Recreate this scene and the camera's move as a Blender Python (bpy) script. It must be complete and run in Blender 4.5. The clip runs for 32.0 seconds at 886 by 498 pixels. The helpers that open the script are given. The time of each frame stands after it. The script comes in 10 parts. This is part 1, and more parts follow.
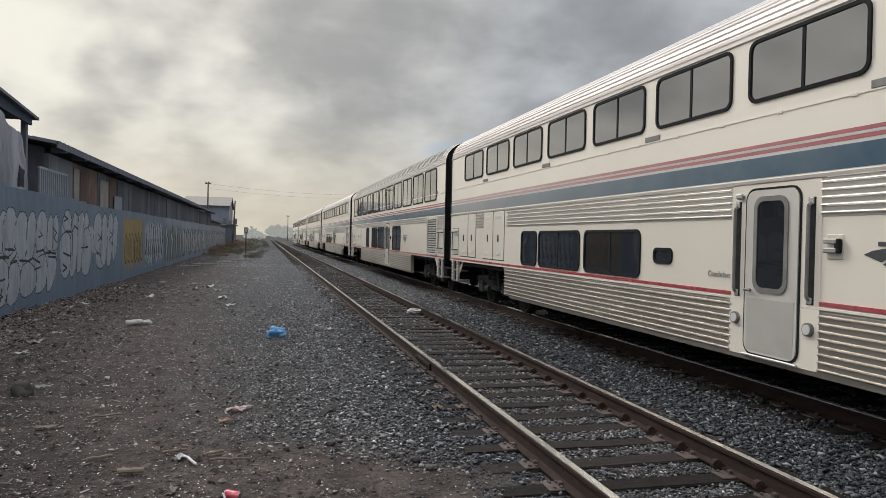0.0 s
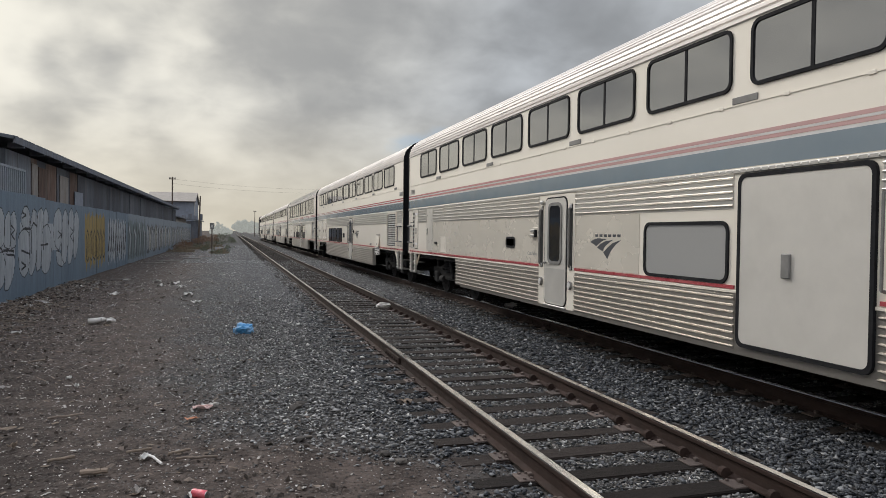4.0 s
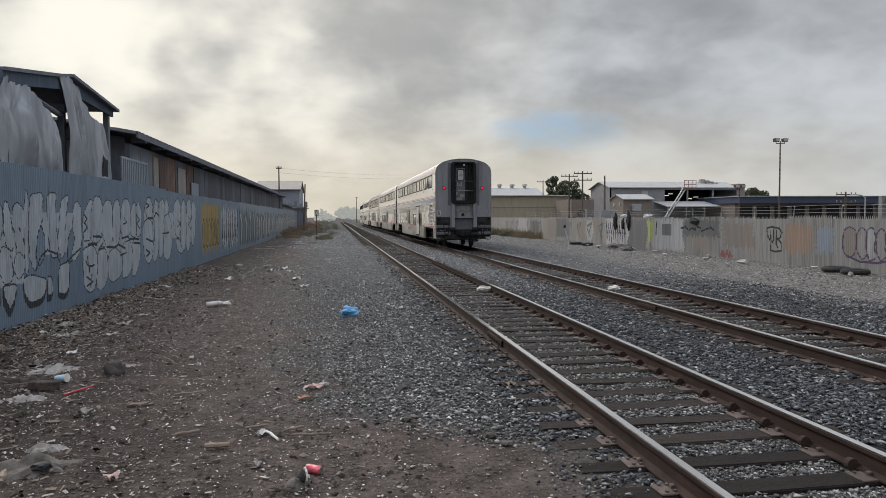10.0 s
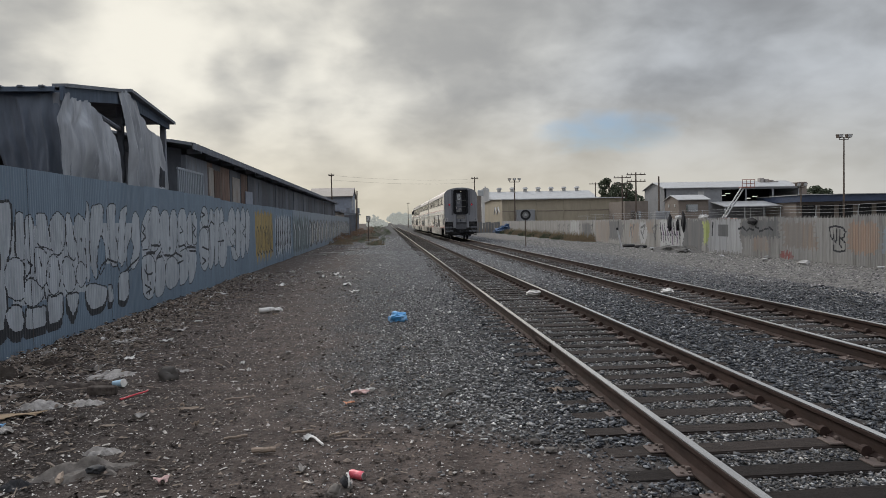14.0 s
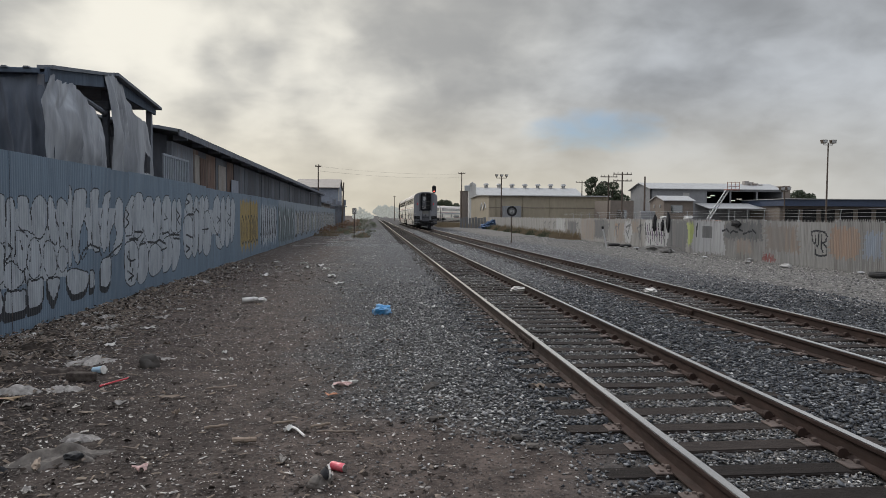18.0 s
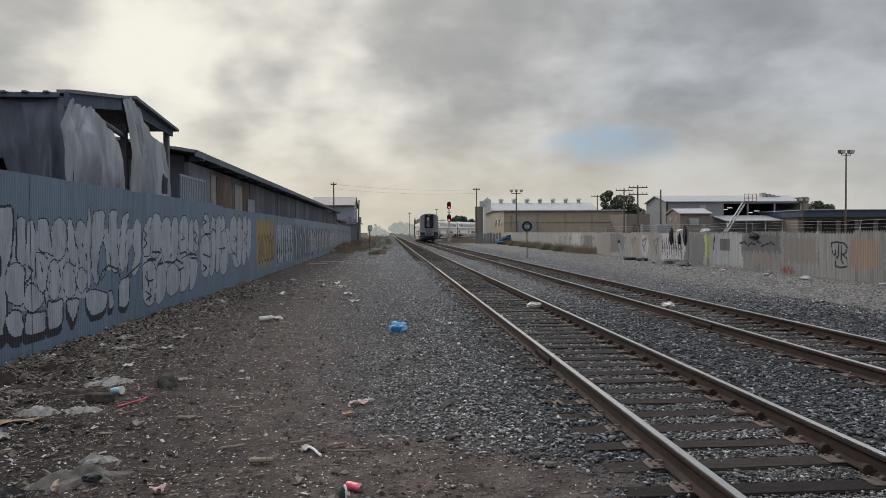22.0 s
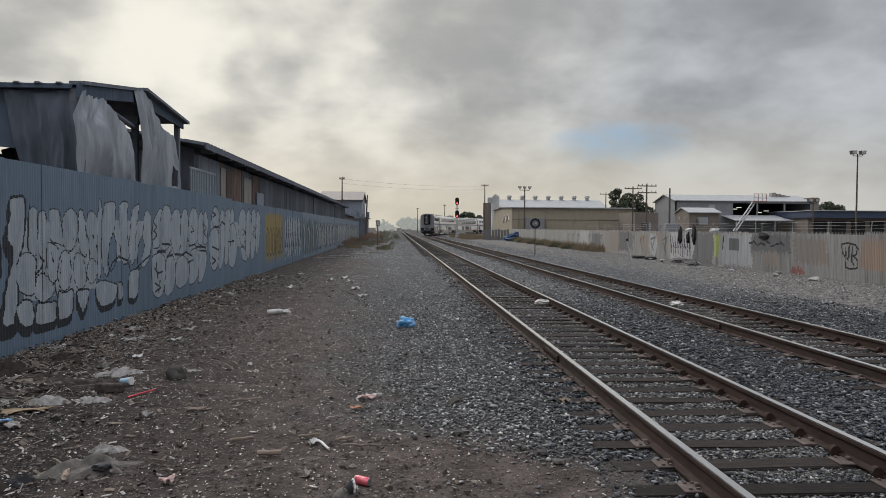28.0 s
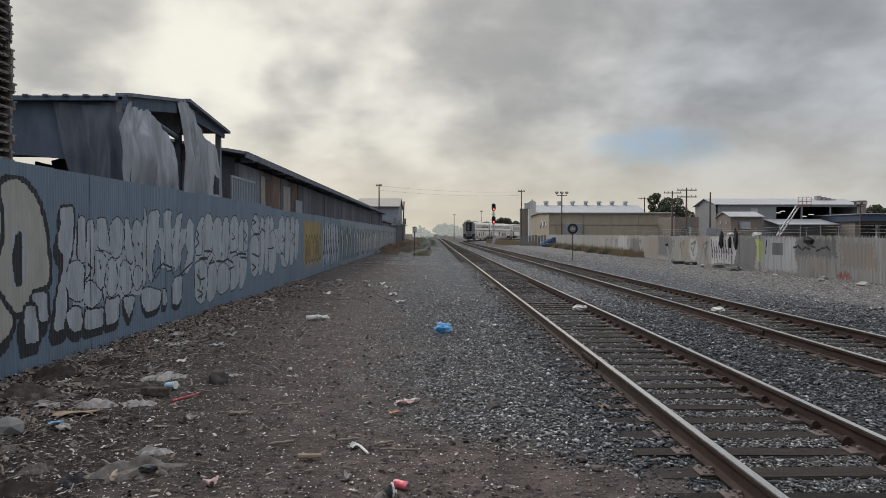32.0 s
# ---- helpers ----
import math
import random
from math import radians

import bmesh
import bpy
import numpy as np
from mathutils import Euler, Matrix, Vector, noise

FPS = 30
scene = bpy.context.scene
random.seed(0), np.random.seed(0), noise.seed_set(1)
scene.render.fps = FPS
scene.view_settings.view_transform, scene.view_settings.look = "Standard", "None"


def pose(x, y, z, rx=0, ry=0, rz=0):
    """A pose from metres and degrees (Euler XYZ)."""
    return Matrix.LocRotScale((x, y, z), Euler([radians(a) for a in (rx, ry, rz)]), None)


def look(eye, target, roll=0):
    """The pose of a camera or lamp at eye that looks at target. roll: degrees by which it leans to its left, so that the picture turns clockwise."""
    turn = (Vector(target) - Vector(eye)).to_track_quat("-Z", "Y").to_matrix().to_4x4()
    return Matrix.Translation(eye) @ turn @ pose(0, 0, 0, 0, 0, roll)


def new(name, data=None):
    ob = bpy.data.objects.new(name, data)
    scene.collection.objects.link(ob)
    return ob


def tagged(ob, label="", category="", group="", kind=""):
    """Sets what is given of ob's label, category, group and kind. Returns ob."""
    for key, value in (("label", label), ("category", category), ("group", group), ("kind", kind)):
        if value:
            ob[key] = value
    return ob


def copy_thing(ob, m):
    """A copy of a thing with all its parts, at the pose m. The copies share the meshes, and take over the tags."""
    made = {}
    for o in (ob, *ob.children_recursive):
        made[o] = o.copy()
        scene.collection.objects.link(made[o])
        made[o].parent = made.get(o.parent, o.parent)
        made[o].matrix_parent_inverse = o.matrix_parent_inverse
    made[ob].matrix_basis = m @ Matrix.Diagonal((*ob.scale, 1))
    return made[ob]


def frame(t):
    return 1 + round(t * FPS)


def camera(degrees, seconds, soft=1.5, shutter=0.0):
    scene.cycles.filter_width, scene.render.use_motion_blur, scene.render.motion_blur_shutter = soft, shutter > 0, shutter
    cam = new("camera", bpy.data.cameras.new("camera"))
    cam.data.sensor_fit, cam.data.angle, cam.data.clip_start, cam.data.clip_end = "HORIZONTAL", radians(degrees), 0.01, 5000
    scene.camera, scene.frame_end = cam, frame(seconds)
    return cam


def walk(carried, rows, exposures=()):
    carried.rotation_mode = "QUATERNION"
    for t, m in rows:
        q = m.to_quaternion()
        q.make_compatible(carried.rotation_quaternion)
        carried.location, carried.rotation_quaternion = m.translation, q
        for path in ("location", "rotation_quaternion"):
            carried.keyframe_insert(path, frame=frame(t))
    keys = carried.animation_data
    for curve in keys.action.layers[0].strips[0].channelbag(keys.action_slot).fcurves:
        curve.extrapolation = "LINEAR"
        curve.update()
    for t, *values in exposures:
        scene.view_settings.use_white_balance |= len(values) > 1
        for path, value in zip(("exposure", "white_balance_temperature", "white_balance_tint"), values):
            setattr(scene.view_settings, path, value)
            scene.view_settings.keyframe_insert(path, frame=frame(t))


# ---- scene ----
cam = camera(63.6, 32.0, soft=0.5)
PATH = [
    (0, -0.044, -0.039, 1.900, 89.18, -1.20, -13.95),
    (0.5, -0.041, -0.038, 1.901, 88.97, -1.21, -14.00),
    (1, -0.036, -0.032, 1.899, 89.00, -1.33, -14.15),
    (1.5, -0.036, -0.027, 1.898, 88.95, -1.21, -14.34),
    (2, -0.033, -0.024, 1.897, 88.84, -0.93, -14.59),
    (2.5, -0.021, -0.021, 1.897, 88.75, -0.55, -15.07),
    (3, -0.024, -0.020, 1.896, 88.82, -0.51, -15.77),
    (3.5, -0.030, -0.019, 1.894, 88.86, -0.67, -16.44),
    (5.5, -0.030, -0.018, 1.892, 88.12, -0.39, -16.00),
    (6, -0.024, -0.022, 1.890, 87.98, -0.07, -15.16),
    (6.5, -0.014, -0.025, 1.890, 87.61, 0.40, -13.95),
    (7, -0.020, -0.035, 1.890, 87.12, 0.78, -12.29),
    (7.5, -0.024, -0.045, 1.894, 86.92, 0.96, -10.78),
    (8, -0.033, -0.039, 1.893, 87.06, 1.02, -9.60),
    (8.5, -0.037, -0.032, 1.893, 87.22, 1.01, -8.79),
    (9, -0.038, -0.030, 1.891, 87.35, 0.92, -8.46),
    (9.5, -0.045, -0.023, 1.890, 87.47, 0.66, -8.57),
    (10, -0.066, -0.004, 1.885, 87.40, 0.29, -8.58),
    (10.5, -0.036, 0.003, 1.882, 87.20, -0.11, -7.89),
    (11, 0.026, 0.013, 1.890, 87.23, -0.23, -6.87),
    (11.5, 0.035, 0.003, 1.886, 87.48, 0.20, -6.31),
    (12, 0.032, -0.004, 1.889, 87.73, 0.80, -6.13),
    (12.5, 0.035, -0.006, 1.890, 87.97, 1.32, -5.50),
    (13, 0.038, -0.008, 1.895, 88.11, 1.58, -4.74),
    (13.5, 0.030, -0.002, 1.891, 88.01, 1.42, -4.41),
    (14, 0.029, 0.009, 1.888, 87.81, 1.19, -4.44),
    (14.5, 0.032, 0.010, 1.893, 87.75, 0.89, -4.75),
    (15, 0.034, 0.009, 1.894, 87.90, 0.47, -5.24),
    (15.5, 0.028, 0.007, 1.889, 88.03, -0.01, -5.68),
    (17.5, 0.022, 0.019, 1.887, 87.46, -0.43, -5.87),
    (18, 0.018, 0.020, 1.884, 87.35, -0.36, -5.55),
    (18.5, 0.017, 0.019, 1.884, 87.24, -0.15, -5.19),
    (19, 0.026, 0.020, 1.894, 87.27, 0.10, -4.72),
    (19.5, 0.020, 0.017, 1.893, 87.49, 0.30, -4.28),
    (20, 0.024, 0.022, 1.892, 87.75, 0.35, -3.91),
    (20.5, 0.022, 0.020, 1.892, 87.94, 0.47, -3.85),
    (21, 0.025, 0.023, 1.899, 88.13, 0.60, -4.07),
    (21.5, 0.033, 0.022, 1.898, 88.40, 0.69, -4.27),
    (22, 0.030, 0.023, 1.897, 88.63, 0.41, -4.32),
    (22.5, 0.025, 0.017, 1.899, 88.79, -0.03, -4.37),
    (23, 0.022, 0.016, 1.900, 88.89, -0.25, -4.51),
    (23.5, 0.022, 0.007, 1.903, 88.96, -0.17, -4.64),
    (24, 0.026, 0.003, 1.902, 88.96, -0.07, -4.85),
    (24.5, 0.025, 0.012, 1.898, 88.80, -0.06, -5.12),
    (26.5, 0.016, 0.034, 1.892, 87.97, -0.17, -4.79),
    (27, 0.012, 0.038, 1.899, 87.91, -0.15, -4.47),
    (27.5, 0.003, 0.036, 1.894, 88.12, -0.21, -4.03),
    (28, 0.002, 0.030, 1.895, 88.30, -0.35, -3.71),
    (28.5, -0.002, 0.033, 1.894, 88.36, -0.53, -3.66),
    (29, -0.003, 0.030, 1.894, 88.37, -0.73, -3.70),
    (29.5, 0.002, 0.026, 1.892, 88.37, -0.52, -3.39),
    (30, -0.005, 0.004, 1.891, 88.18, 0.17, -2.30),
    (30.5, -0.009, -0.007, 1.896, 87.92, 0.92, -0.72),
    (31, -0.014, -0.019, 1.897, 87.97, 1.02, 0.26),
    (31.5, -0.014, -0.017, 1.902, 88.31, 0.50, 0.11),
    (32, -0.004, -0.001, 1.892, 88.78, -0.01, -0.78),
]
walk(cam, [(t, pose(*p)) for t, *p in PATH], exposures=[(0.0, 0.0), (4.5, 0.0), (7.0, 0.2), (9.0, 0.16), (11.0, 0.1), (13.0, 0.0), (32.0, 0.0)])

# ---- sky and sun: thin broken overcast, sun veiled ahead and to the left ----
SUN_AZ, SUN_EL = radians(-27), radians(34)
SUN_DIR = Vector((math.sin(SUN_AZ) * math.cos(SUN_EL), math.cos(SUN_AZ) * math.cos(SUN_EL), math.sin(SUN_EL)))


def make_world():
    w = bpy.data.worlds.new("overcast_sky")
    scene.world = w
    w.use_nodes = True
    nt = w.node_tree
    nt.nodes.clear()
    N, Lk = nt.nodes.new, nt.links.new

    def math_(op, a, b=None, c=None, clamp=False):
        n = N("ShaderNodeMath")
        n.operation, n.use_clamp = op, clamp
        for i, v in enumerate((a, b, c)):
            if v is None:
                continue
            if isinstance(v, (int, float)):
                n.inputs[i].default_value = v
            else:
                Lk(v, n.inputs[i])
        return n.outputs[0]

    def mix(fac, a, b):
        n = N("ShaderNodeMix")
        n.data_type = "RGBA"
        Lk(fac, n.inputs["Factor"])
        for s, v in ((n.inputs["A"], a), (n.inputs["B"], b)):
            if isinstance(v, tuple):
                s.default_value = (*v, 1)
            else:
                Lk(v, s)
        return n.outputs["Result"]

    def ramp(v, lo, hi):
        n = N("ShaderNodeMapRange")
        n.interpolation_type = "SMOOTHSTEP"
        Lk(v, n.inputs["Value"])
        n.inputs["From Min"].default_value, n.inputs["From Max"].default_value = lo, hi
        return n.outputs["Result"]

    tc = N("ShaderNodeTexCoord")
    sep = N("ShaderNodeSeparateXYZ")
    Lk(tc.outputs["Generated"], sep.inputs[0])
    # cloud deck seen in perspective: directions spread on a plane overhead
    up = math_("ADD", math_("MAXIMUM", sep.outputs["Z"], 0.0), 0.42)
    tall = N("ShaderNodeCombineXYZ")
    Lk(math_("DIVIDE", sep.outputs["X"], up), tall.inputs[0])
    Lk(math_("DIVIDE", sep.outputs["Y"], up), tall.inputs[1])

    def cloud_noise(scale, detail, rough, shift, distort=0.0):
        mp = N("ShaderNodeVectorMath")
        mp.operation = "ADD"
        Lk(tall.outputs[0], mp.inputs[0])
        mp.inputs[1].default_value = shift
        n = N("ShaderNodeTexNoise")
        Lk(mp.outputs[0], n.inputs["Vector"])
        n.inputs["Scale"].default_value, n.inputs["Detail"].default_value = scale, detail
        n.inputs["Roughness"].default_value, n.inputs["Distortion"].default_value = rough, distort
        return n.outputs["Fac"]

    def towards(az, el, lo, hi):
        n = N("ShaderNodeVectorMath")
        n.operation = "DOT_PRODUCT"
        Lk(tc.outputs["Generated"], n.inputs[0])
        a, e = radians(az), radians(el)
        n.inputs[1].default_value = (math.sin(a) * math.cos(e), math.cos(a) * math.cos(e), math.sin(e))
        return ramp(n.outputs["Value"], math.cos(radians(hi)), math.cos(radians(lo)))

    big = cloud_noise(1.3, 2, 0.5, (3.1, 0.4, 1.2))
    mid = cloud_noise(3.4, 4, 0.48, (1.7, 5.2, 0.3), 0.15)
    fine = cloud_noise(8.0, 5, 0.5, (0.7, 2.2, 4.3), 0.25)
    dens = math_("ADD", math_("MULTIPLY", fine, 0.23), math_("ADD", math_("MULTIPLY", big, 0.33), math_("MULTIPLY", mid, 0.44)))
    # billows on the sun's side: dark bellies with bright rims
    for az_, el_, lo_, hi_, k_ in ((-10.5, 11.4, 0.6, 3.6, 0.10), (-13.5, 12.2, 0.4, 2.6, 0.07), (-7.2, 11.6, 0.3, 2.4, 0.05), (-17.5, 14.5, 1.0, 6.0, -0.05),
                                   (-9.0, 8.9, 0.5, 3.4, -0.06), (-2.6, 9.0, 1.0, 6.0, -0.05), (-19.0, 8.0, 1.0, 5.5, -0.02), (-4.0, 3.8, 0.5, 4.0, 0.06), (3.0, 5.6, 0.8, 4.5, 0.03),
                                   (7.5, 15.0, 2.0, 9.0, 0.07), (-24.0, 13.5, 1.0, 6.5, 0.035), (-30.0, 9.5, 1.0, 6.0, 0.02), (-16.0, 16.8, 0.5, 4.5, 0.05), (-21.0, 18.5, 0.5, 5.0, 0.02), (-13.5, 6.5, 0.5, 3.5, 0.05), (-26.0, 5.0, 0.8, 4.0, 0.04), (15.0, 9.5, 0.5, 6.0, -0.06), (23.5, 3.4, 0.5, 5.0, -0.06), (27.0, 12.0, 1.0, 8.0, 0.04), (8.0, 8.2, 0.6, 4.5, 0.04)):
        dens = math_("ADD", dens, math_("MULTIPLY", towards(az_, el_, lo_, hi_), k_))
    # heavier deck overhead to the right of the line, thin cloud below the sun
    dens = math_("ADD", dens, math_("MULTIPLY", towards(10, 34, 4, 34), 0.07))
    dens = math_("SUBTRACT", dens, math_("MULTIPLY", towards(-13, 12, 2, 18), 0.06))
    thick = ramp(dens, 0.35, 0.67)
    glow = towards(-19, 18, 0, 42)
    low = math_("SUBTRACT", 1.0, ramp(sep.outputs["Z"], 0.0, 0.19))
    # the cloud is thinner, and brighter, off to the sun's side of the line and behind
    side = ramp(sep.outputs["X"], 0.25, -0.75)
    thin_col = mix(glow, mix(side, (0.535, 0.565, 0.60), (0.80, 0.79, 0.77)), (0.88, 0.85, 0.76))
    dark_col = mix(glow, mix(side, (0.265, 0.278, 0.295), (0.50, 0.50, 0.51)), (0.395, 0.395, 0.385))
    cloud = mix(thick, thin_col, dark_col)
    sunside = towards(-5, 3, 4, 60)
    low_col = mix(sunside, (0.47, 0.50, 0.53), (0.66, 0.595, 0.46))
    cloud = mix(math_("MULTIPLY", low, 0.68), cloud, low_col)
    sky = N("ShaderNodeTexSky")
    sky.sky_type, sky.sun_disc = "NISHITA", False
    sky.sun_elevation, sky.sun_rotation = SUN_EL, SUN_AZ
    lit = N("ShaderNodeVectorMath")
    lit.operation = "MULTIPLY"
    Lk(sky.outputs[0], lit.inputs[0])
    lit.inputs[1].default_value = (0.054, 0.062, 0.074)
    # a rift in the cloud to the right of the line, low down
    az = math_("ARCTAN2", sep.outputs["X"], sep.outputs["Y"])
    u = math_("DIVIDE", math_("SUBTRACT", az, radians(17.6)), radians(4.6))
    v = math_("DIVIDE", math_("SUBTRACT", sep.outputs["Z"], math.sin(radians(6.6))), radians(1.5))
    r2 = math_("ADD", math_("ADD", math_("MULTIPLY", u, u), math_("MULTIPLY", v, v)), math_("MULTIPLY", math_("SUBTRACT", fine, 0.5), 4.0))
    rift = math_("SUBTRACT", 1.0, ramp(r2, -0.7, 1.9))
    cover = math_("SUBTRACT", 1.0, math_("MULTIPLY", rift, 0.92))
    col = mix(cover, lit.outputs[0], cloud)
    # an overcast sky brightens towards the zenith
    zen = N("ShaderNodeVectorMath")
    zen.operation = "SCALE"
    Lk(col, zen.inputs[0])
    over = ramp(sep.outputs["Z"], 0.36, 0.95)
    Lk(math_("ADD", 1.0, math_("MULTIPLY", over, 2.1)), zen.inputs["Scale"])
    # and is bluer up there, where the cloud is thin
    cool = N("ShaderNodeVectorMath")
    cool.operation = "MULTIPLY"
    Lk(zen.outputs[0], cool.inputs[0])
    Lk(mix(over, (1.0, 1.0, 1.0), (0.97, 1.0, 1.09)), cool.inputs[1])
    col = cool.outputs[0]
    bg = N("ShaderNodeBackground")
    Lk(col, bg.inputs["Color"])
    bg.inputs["Strength"].default_value = 1.04
    out = N("ShaderNodeOutputWorld")
    Lk(bg.outputs[0], out.inputs["Surface"])


make_world()
sun_data = bpy.data.lights.new("sun", "SUN")
sun_data.energy, sun_data.angle, sun_data.color = 1.5, radians(18), (1.0, 0.95, 0.87)
sun = new("sun", sun_data)
sun.matrix_world = look(SUN_DIR * 200, (0, 0, 0))

# ---- materials ----
def material(name, color, rough=0.7, metal=0.0, var=0.18, scale=9.0, stain=None, stain_amt=0.0, stain_scale=1.2, bump=0.15, bump_scale=60.0,
             stretch=(1, 1, 1), rand=0.0, emit=None, spec=0.5, stain_lo=0.5, dust=None, rvar=0.1):
    """Principled surface: grain at a fine scale, stains at a coarse one, fine relief; rand varies it from piece to piece."""
    m = bpy.data.materials.new(name)
    m.use_nodes = True
    nt = m.node_tree
    N, Lk = nt.nodes.new, nt.links.new
    b = nt.nodes["Principled BSDF"]
    b.inputs["Metallic"].default_value = metal
    b.inputs["Specular IOR Level"].default_value = spec
    tc = N("ShaderNodeTexCoord")
    info = N("ShaderNodeObjectInfo")
    off = N("ShaderNodeVectorMath")
    off.operation = "MULTIPLY_ADD"
    off.inputs[1].default_value = stretch
    Lk(tc.outputs["Object"], off.inputs[0])
    sc = N("ShaderNodeVectorMath")
    sc.operation = "SCALE"
    sc.inputs[0].default_value = (7.3, 3.1, 5.7)
    Lk(info.outputs["Random"], sc.inputs["Scale"])
    Lk(sc.outputs[0], off.inputs[2])

    def nz(s, detail=4.0, r=0.55):
        n = N("ShaderNodeTexNoise")
        Lk(off.outputs[0], n.inputs["Vector"])
        n.inputs["Scale"].default_value, n.inputs["Detail"].default_value, n.inputs["Roughness"].default_value = s, detail, r
        return n.outputs["Fac"]

    def mixc(fac, a, c):
        n = N("ShaderNodeMix")
        n.data_type = "RGBA"
        if isinstance(fac, float):
            n.inputs["Factor"].default_value = fac
        else:
            Lk(fac, n.inputs["Factor"])
        for s, v in ((n.inputs["A"], a), (n.inputs["B"], c)):
            if isinstance(v, tuple):
                s.default_value = (*v, 1)
            else:
                Lk(v, s)
        return n.outputs["Result"]

    def remap(v, lo, hi, a=0.0, c=1.0):
        n = N("ShaderNodeMapRange")
        Lk(v, n.inputs["Value"])
        for k, x in zip(("From Min", "From Max", "To Min", "To Max"), (lo, hi, a, c)):
            n.inputs[k].default_value = x
        return n.outputs["Result"]

    lo = tuple(max(0.0, c * (1 - var)) for c in color)
    hi = tuple(min(1.0, c * (1 + var)) for c in color)
    col = mixc(remap(nz(scale), 0.3, 0.7), lo, hi)
    if stain:
        col = mixc(remap(nz(stain_scale, 6, 0.62), stain_lo, stain_lo + 0.18, 0.0, stain_amt), col, stain)
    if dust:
        # dusty paling with sky glare painted in, towards one end of the piece: colour, start, end (metres along it),
        # amount
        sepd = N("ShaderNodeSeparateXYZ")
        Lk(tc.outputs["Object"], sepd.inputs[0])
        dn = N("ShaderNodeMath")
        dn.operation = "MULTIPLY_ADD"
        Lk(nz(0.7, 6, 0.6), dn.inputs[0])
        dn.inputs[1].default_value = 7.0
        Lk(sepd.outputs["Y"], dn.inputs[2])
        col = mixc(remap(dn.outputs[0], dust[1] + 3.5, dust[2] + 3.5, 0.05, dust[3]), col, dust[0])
    if rand:
        hsv = N("ShaderNodeHueSaturation")
        Lk(col, hsv.inputs["Color"])
        Lk(remap(info.outputs["Random"], 0, 1, 1 - rand, 1 + rand), hsv.inputs["Value"])
        col = hsv.outputs["Color"]
    Lk(col, b.inputs["Base Color"])
    Lk(remap(nz(scale * 2.3, 3), 0.3, 0.7, max(0.02, rough - rvar), min(1.0, rough + rvar)), b.inputs["Roughness"])
    if bump:
        bn = N("ShaderNodeBump")
        bn.inputs["Strength"].default_value, bn.inputs["Distance"].default_value = bump, 0.01
        Lk(nz(bump_scale, 3), bn.inputs["Height"])
        Lk(bn.outputs[0], b.inputs["Normal"])
    if emit:
        b.inputs["Emission Color"].default_value = (*emit[:3], 1)
        b.inputs["Emission Strength"].default_value = emit[3]
    return m


